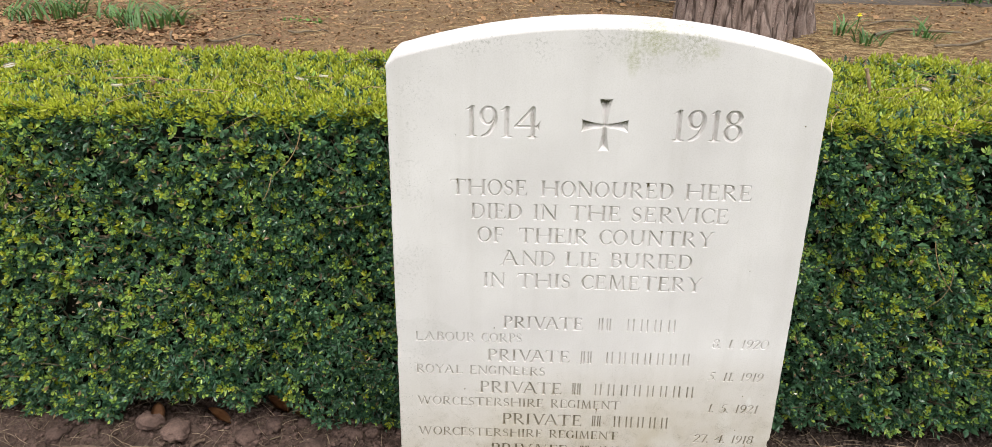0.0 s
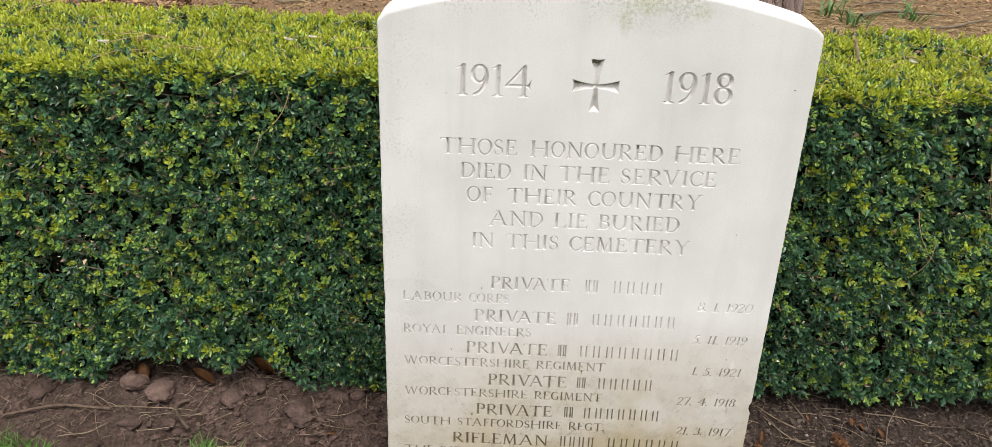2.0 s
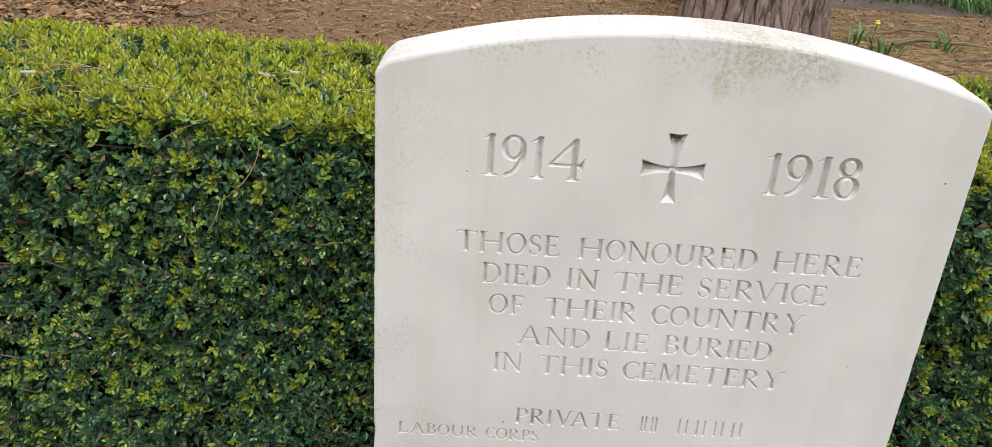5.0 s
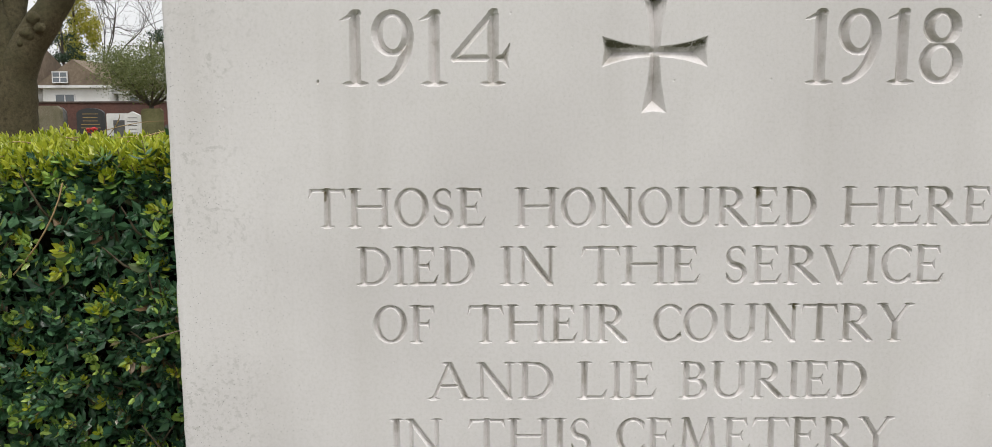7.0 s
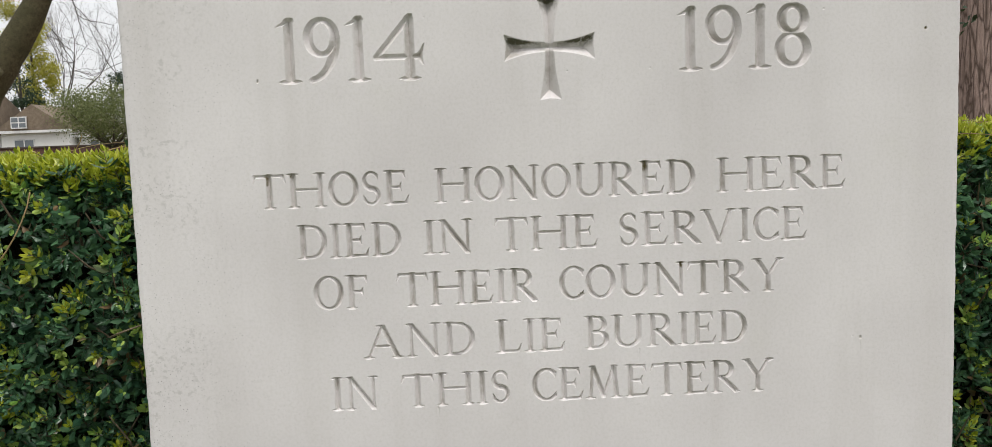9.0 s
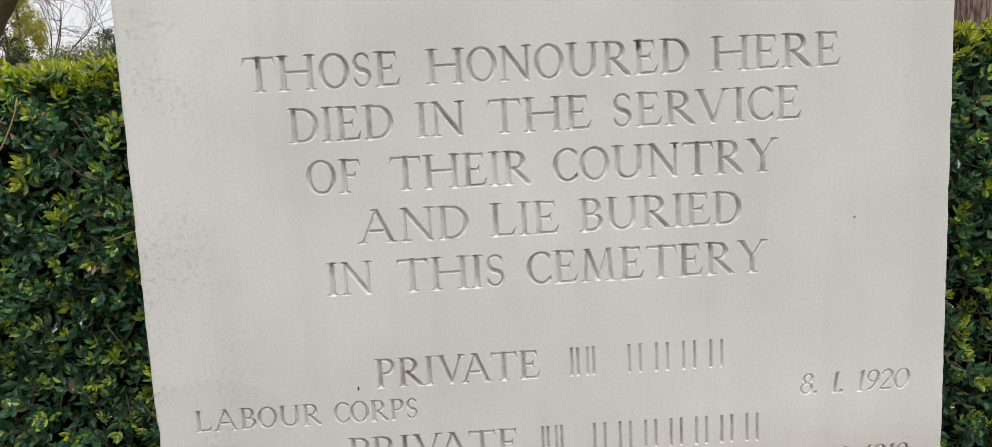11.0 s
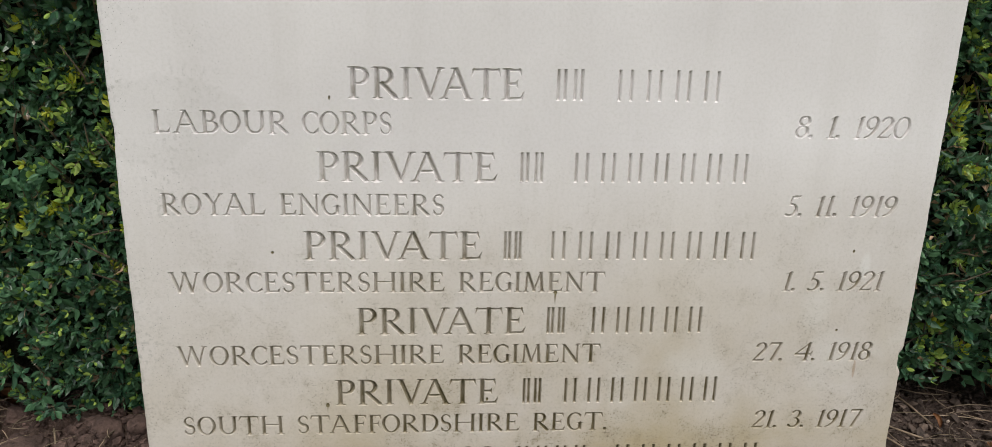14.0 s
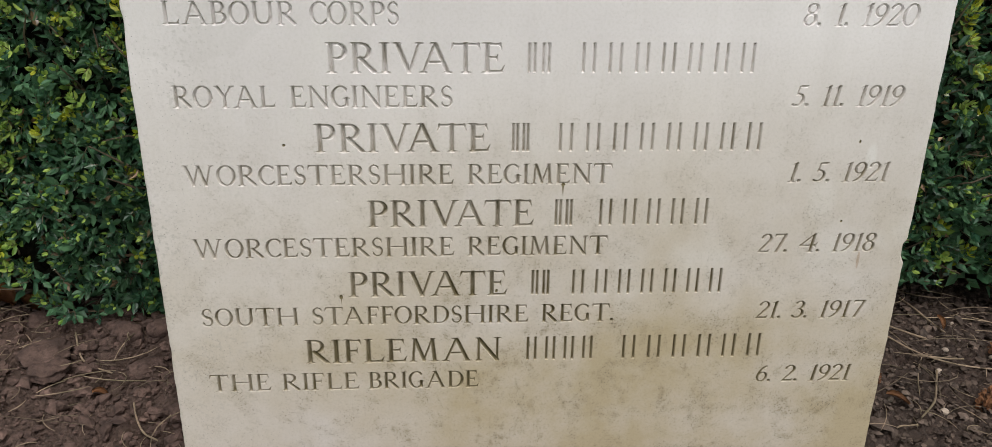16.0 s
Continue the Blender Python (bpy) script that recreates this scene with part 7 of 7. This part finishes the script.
part("step", block(-0.36, 0.36, -0.02, 0.68, -0.05, 0.05, 0.01), M_OLDSTONE, redm)
part("pedestal", block(-0.29, 0.29, 0.04, 0.62, 0.052, 0.32, 0.012), M_REDGRANITE, redm)
part("shaft", block(-0.24, 0.24, 0.09, 0.57, 0.322, 1.9, 0.01), M_REDGRANITE, redm)
for x, y, w, h in ((-6.13, 12.8, 0.24, 0.20), (-6.05, 12.2, 0.2, 0.18), (-5.55, 12.5, 0.16, 0.14), (-6.95, 12.9, 0.24, 0.2), (-6.2, 11.6, 0.18, 0.12), (-5.3, 13.6, 0.28, 0.17), (-7.4, 12.0, 0.2, 0.1)):
    gravestone(x, y, flat_top(w * 0.7, h * 0.75, 0.02), w * 0.6, M_OLDSTONE, rng.uniform(-20, 20), "small weathered stone stump among fallen leaves", name="stone_stump")
for x, y, out_, th, mt, lab, bars, bm_, pl in (
        (-8.05, 20.6, flat_top(0.50, 0.78, 0.05), 0.10, M_GREENSTONE, "algae-green upright gravestone with cut corners", 0, None, (0.6, 0.3, 0.08)),
        (-9.62, 23.4, gable(0.42, 0.80, 0.10), 0.09, M_WHITESTONE, "clean white gabled gravestone with fine lettering", 5, M_GREYGRANITE, None),
        (-11.35, 24.8, arch(0.80, 0.78, 0.16), 0.10, M_BLACKGRANITE, "polished black gravestone with gilt lettering", 5, M_GOLD, (1.0, 0.4, 0.12)),
        (-11.35, 26.6, flat_top(0.62, 0.75, 0.02), 0.1, M_WHITESTONE, "white gravestone with a grey tablet", 0, None, None),
        (-9.8, 19.2, flat_top(0.60, 0.92, 0.08), 0.11, M_OLDSTONE, "tall pale brown weathered gravestone behind a tree", 0, None, None),
        (-14.2, 29.0, arch(0.40, 0.95, 0.2), 0.12, M_GREYGRANITE, "grey weathered gravestone near the wall", 0, None, None),
        (-13.3, 23.0, arch(0.70, 0.85, 0.3), 0.12, M_OLDSTONE, "pale arched gravestone beside a big tree", 0, None, None),
        (-15.0, 25.0, arch(0.6, 1.1, 0.2), 0.12, M_GREYGRANITE, "dark grey gravestone beside a big tree", 0, None, None),
        (-14.6, 26.0, arch(0.6, 1.0, 0.2), 0.12, M_GREYGRANITE, "grey arched gravestone near the wall", 0, None, None),
        (-8.56, 23.5, flat_top(0.48, 0.45, 0.03), 0.1, M_GREYGRANITE, "low grey gravestone among the rows", 0, None, None),
        (-7.5, 21.5, flat_top(0.36, 0.75, 0.03), 0.1, M_OLDSTONE, "pale upright gravestone among the rows", 0, None, None),
        (-8.65, 24.7, flat_top(0.4, 0.85, 0.03), 0.1, M_WHITESTONE, "white upright gravestone among the rows", 0, None, None),
        (-8.2, 25.4, arch(0.5, 0.85, 0.12), 0.1, M_GREYGRANITE, "grey rounded gravestone among the rows", 0, None, None),
        (-6.3, 21.8, arch(0.5, 0.9, 0.12), 0.1, M_GREYGRANITE, "dark rounded gravestone among the rows", 3, M_WHITESTONE, None),
        (-5.1, 20.0, flat_top(0.5, 0.6, 0.05), 0.1, M_OLDSTONE, "weathered low gravestone among the rows", 0, None, None),
        (-3.9, 24.0, flat_top(0.8, 0.5, 0.05), 0.1, M_WHITESTONE, "wide low white gravestone among the rows", 0, None, None)):
    gravestone(x, y, out_, th, mt, rng.uniform(-4, 4), lab, pl, bars, bm_)
tab = base("grey_tablet", -11.22, 26.55, 0.05, 0, "grey tablet leaning on a white gravestone", "tablet")
part("slab", block(-0.2, 0.2, -0.06, 0.03, -0.02, 0.55, 0.01), M_GREYGRANITE, tab)
fl = base("grave_flowers", -11.15, 24.45, 0.05, 0, "red flowers in a pot before a black gravestone", "flowers")
part("pot", turned([(0.07, -0.02), (0.1, 0.15), (0.11, 0.16)], 16), M_GREYGRANITE, fl)
for i in range(16):
    h_ = part("bloom", lump(0.05, 0.8, i + 0.3, 1, 0.3), M_REDPAINT, fl)
    h_.location = (rng.normal(0, 0.08), rng.normal(0, 0.05), 0.2 + rng.uniform(0, 0.14))

# ---- boundary wall and houses ----
wall = base("wall_boundary", 0, 41.0, 0.05, -1.5, "long red-brown brick boundary wall with dark coping", "wall", kind="structure")
part("brickwork", block(-60, 60, 0, 0.25, -0.1, 1.22, 0.0), M_BRICK, wall)
part("coping", block(-60, 60, -0.05, 0.3, 1.223, 1.31, 0.02), M_COPING, wall)
for i in range(20):
    part("pier", block(-58 + 6 * i, -57.5 + 6 * i, -0.06, -0.003, -0.1, 1.22, 0.01), M_BRICK, wall)


def window_unit(parent, x, z, w, h, y):
    wd = part("window", block(x - w / 2, x + w / 2, y - 0.06, y - 0.003, z, z + h, 0.01), M_FRAME, parent, "white-framed window")
    for i in range(2):
        for j in range(2):
            x0, z0 = x - w / 2 + 0.06 + i * (w / 2 - 0.03), z + 0.06 + j * (h / 2 - 0.03)
            part("pane", block(x0, x0 + w / 2 - 0.09, y - 0.064, y - 0.061, z0, z0 + h / 2 - 0.09), M_GLASS, wd)
    return wd


def house(x, y, w, d, wall_h, roof_h, rz, walls, roof, label, gabled, windows):
    ob = base("house", x, y, 0.05, rz, label, "house", "houses beyond the wall")
    part("wall", block(-w / 2, w / 2, 0, d, -0.1, wall_h, 0.0), walls, ob)
    e = 0.25
    if gabled:  # ridge away from the street, so that a gable faces it
        bm = prism([(-w / 2 - e, wall_h + 0.003), (w / 2 + e, wall_h + 0.003), (0, wall_h + roof_h)], d + 2 * e)
    else:
        bm = prism([(-e, wall_h + 0.003), (d + e, wall_h + 0.003), (d / 2, wall_h + roof_h)], w + 2 * e)
        bmesh.ops.rotate(bm, verts=bm.verts, cent=(0, 0, 0), matrix=Matrix.Rotation(radians(90), 3, "Z"))
        bmesh.ops.translate(bm, verts=bm.verts, vec=(w / 2 + e, 0, 0))
    rf = part("roof", bm, roof, ob)
    if gabled:
        rf.location.y = -e
    part("fascia", block(-w / 2 - e, w / 2 + e, -e - 0.06, -e - 0.01, wall_h - 0.14, wall_h + 0.0, 0.0), M_FRAME, ob)
    part("chimney", block(w * 0.1, w * 0.1 + 0.5, d * 0.6, d * 0.6 + 0.5, wall_h + 0.2, wall_h + roof_h + 0.35, 0.02), M_ROOF, rf)
    for wx, wz, ww, wh in windows:
        window_unit(ob, wx, wz, ww, wh, 0 if wz + wh < wall_h else -e - 0.07)
    return ob


house(-22.3, 48.0, 3.6, 8, 2.25, 1.35, -2, M_RENDER, M_ROOF, "white rendered house with a brown gabled roof", True, ((-0.65, 2.35, 0.85, 0.62), (-0.6, 0.9, 1.1, 0.9)))
house(-18.2, 48.5, 4.2, 7, 1.95, 0.35, -2, M_RENDER, M_ROOF, "low white rendered house with a shallow roof", False, ((-1.0, 0.9, 1.0, 0.8), (1.0, 0.9, 1.0, 0.8)))
house(-29.0, 47.0, 7.0, 8, 2.1, 2.2, -2, M_RENDER, M_ROOF, "white rendered house with a brown roof", False, ((1.6, 0.9, 1.1, 0.9), (-1.5, 0.9, 1.1, 0.9)))
house(-13.2, 50.0, 4.5, 8, 1.6, 2.4, -2, M_CREAM, M_ROOF, "cream rendered house with a brown roof", False, ((0.0, 0.6, 1.0, 0.8),))
house(28.0, 45.0, 10.0, 8, 1.75, 2.2, 3, M_CREAM, M_REDROOF, "cream house with a red-brown tiled roof", False, ((-3.4, 0.7, 0.9, 0.9), (-1.2, 0.7, 0.9, 0.9), (1.5, 0.7, 0.9, 0.9)))
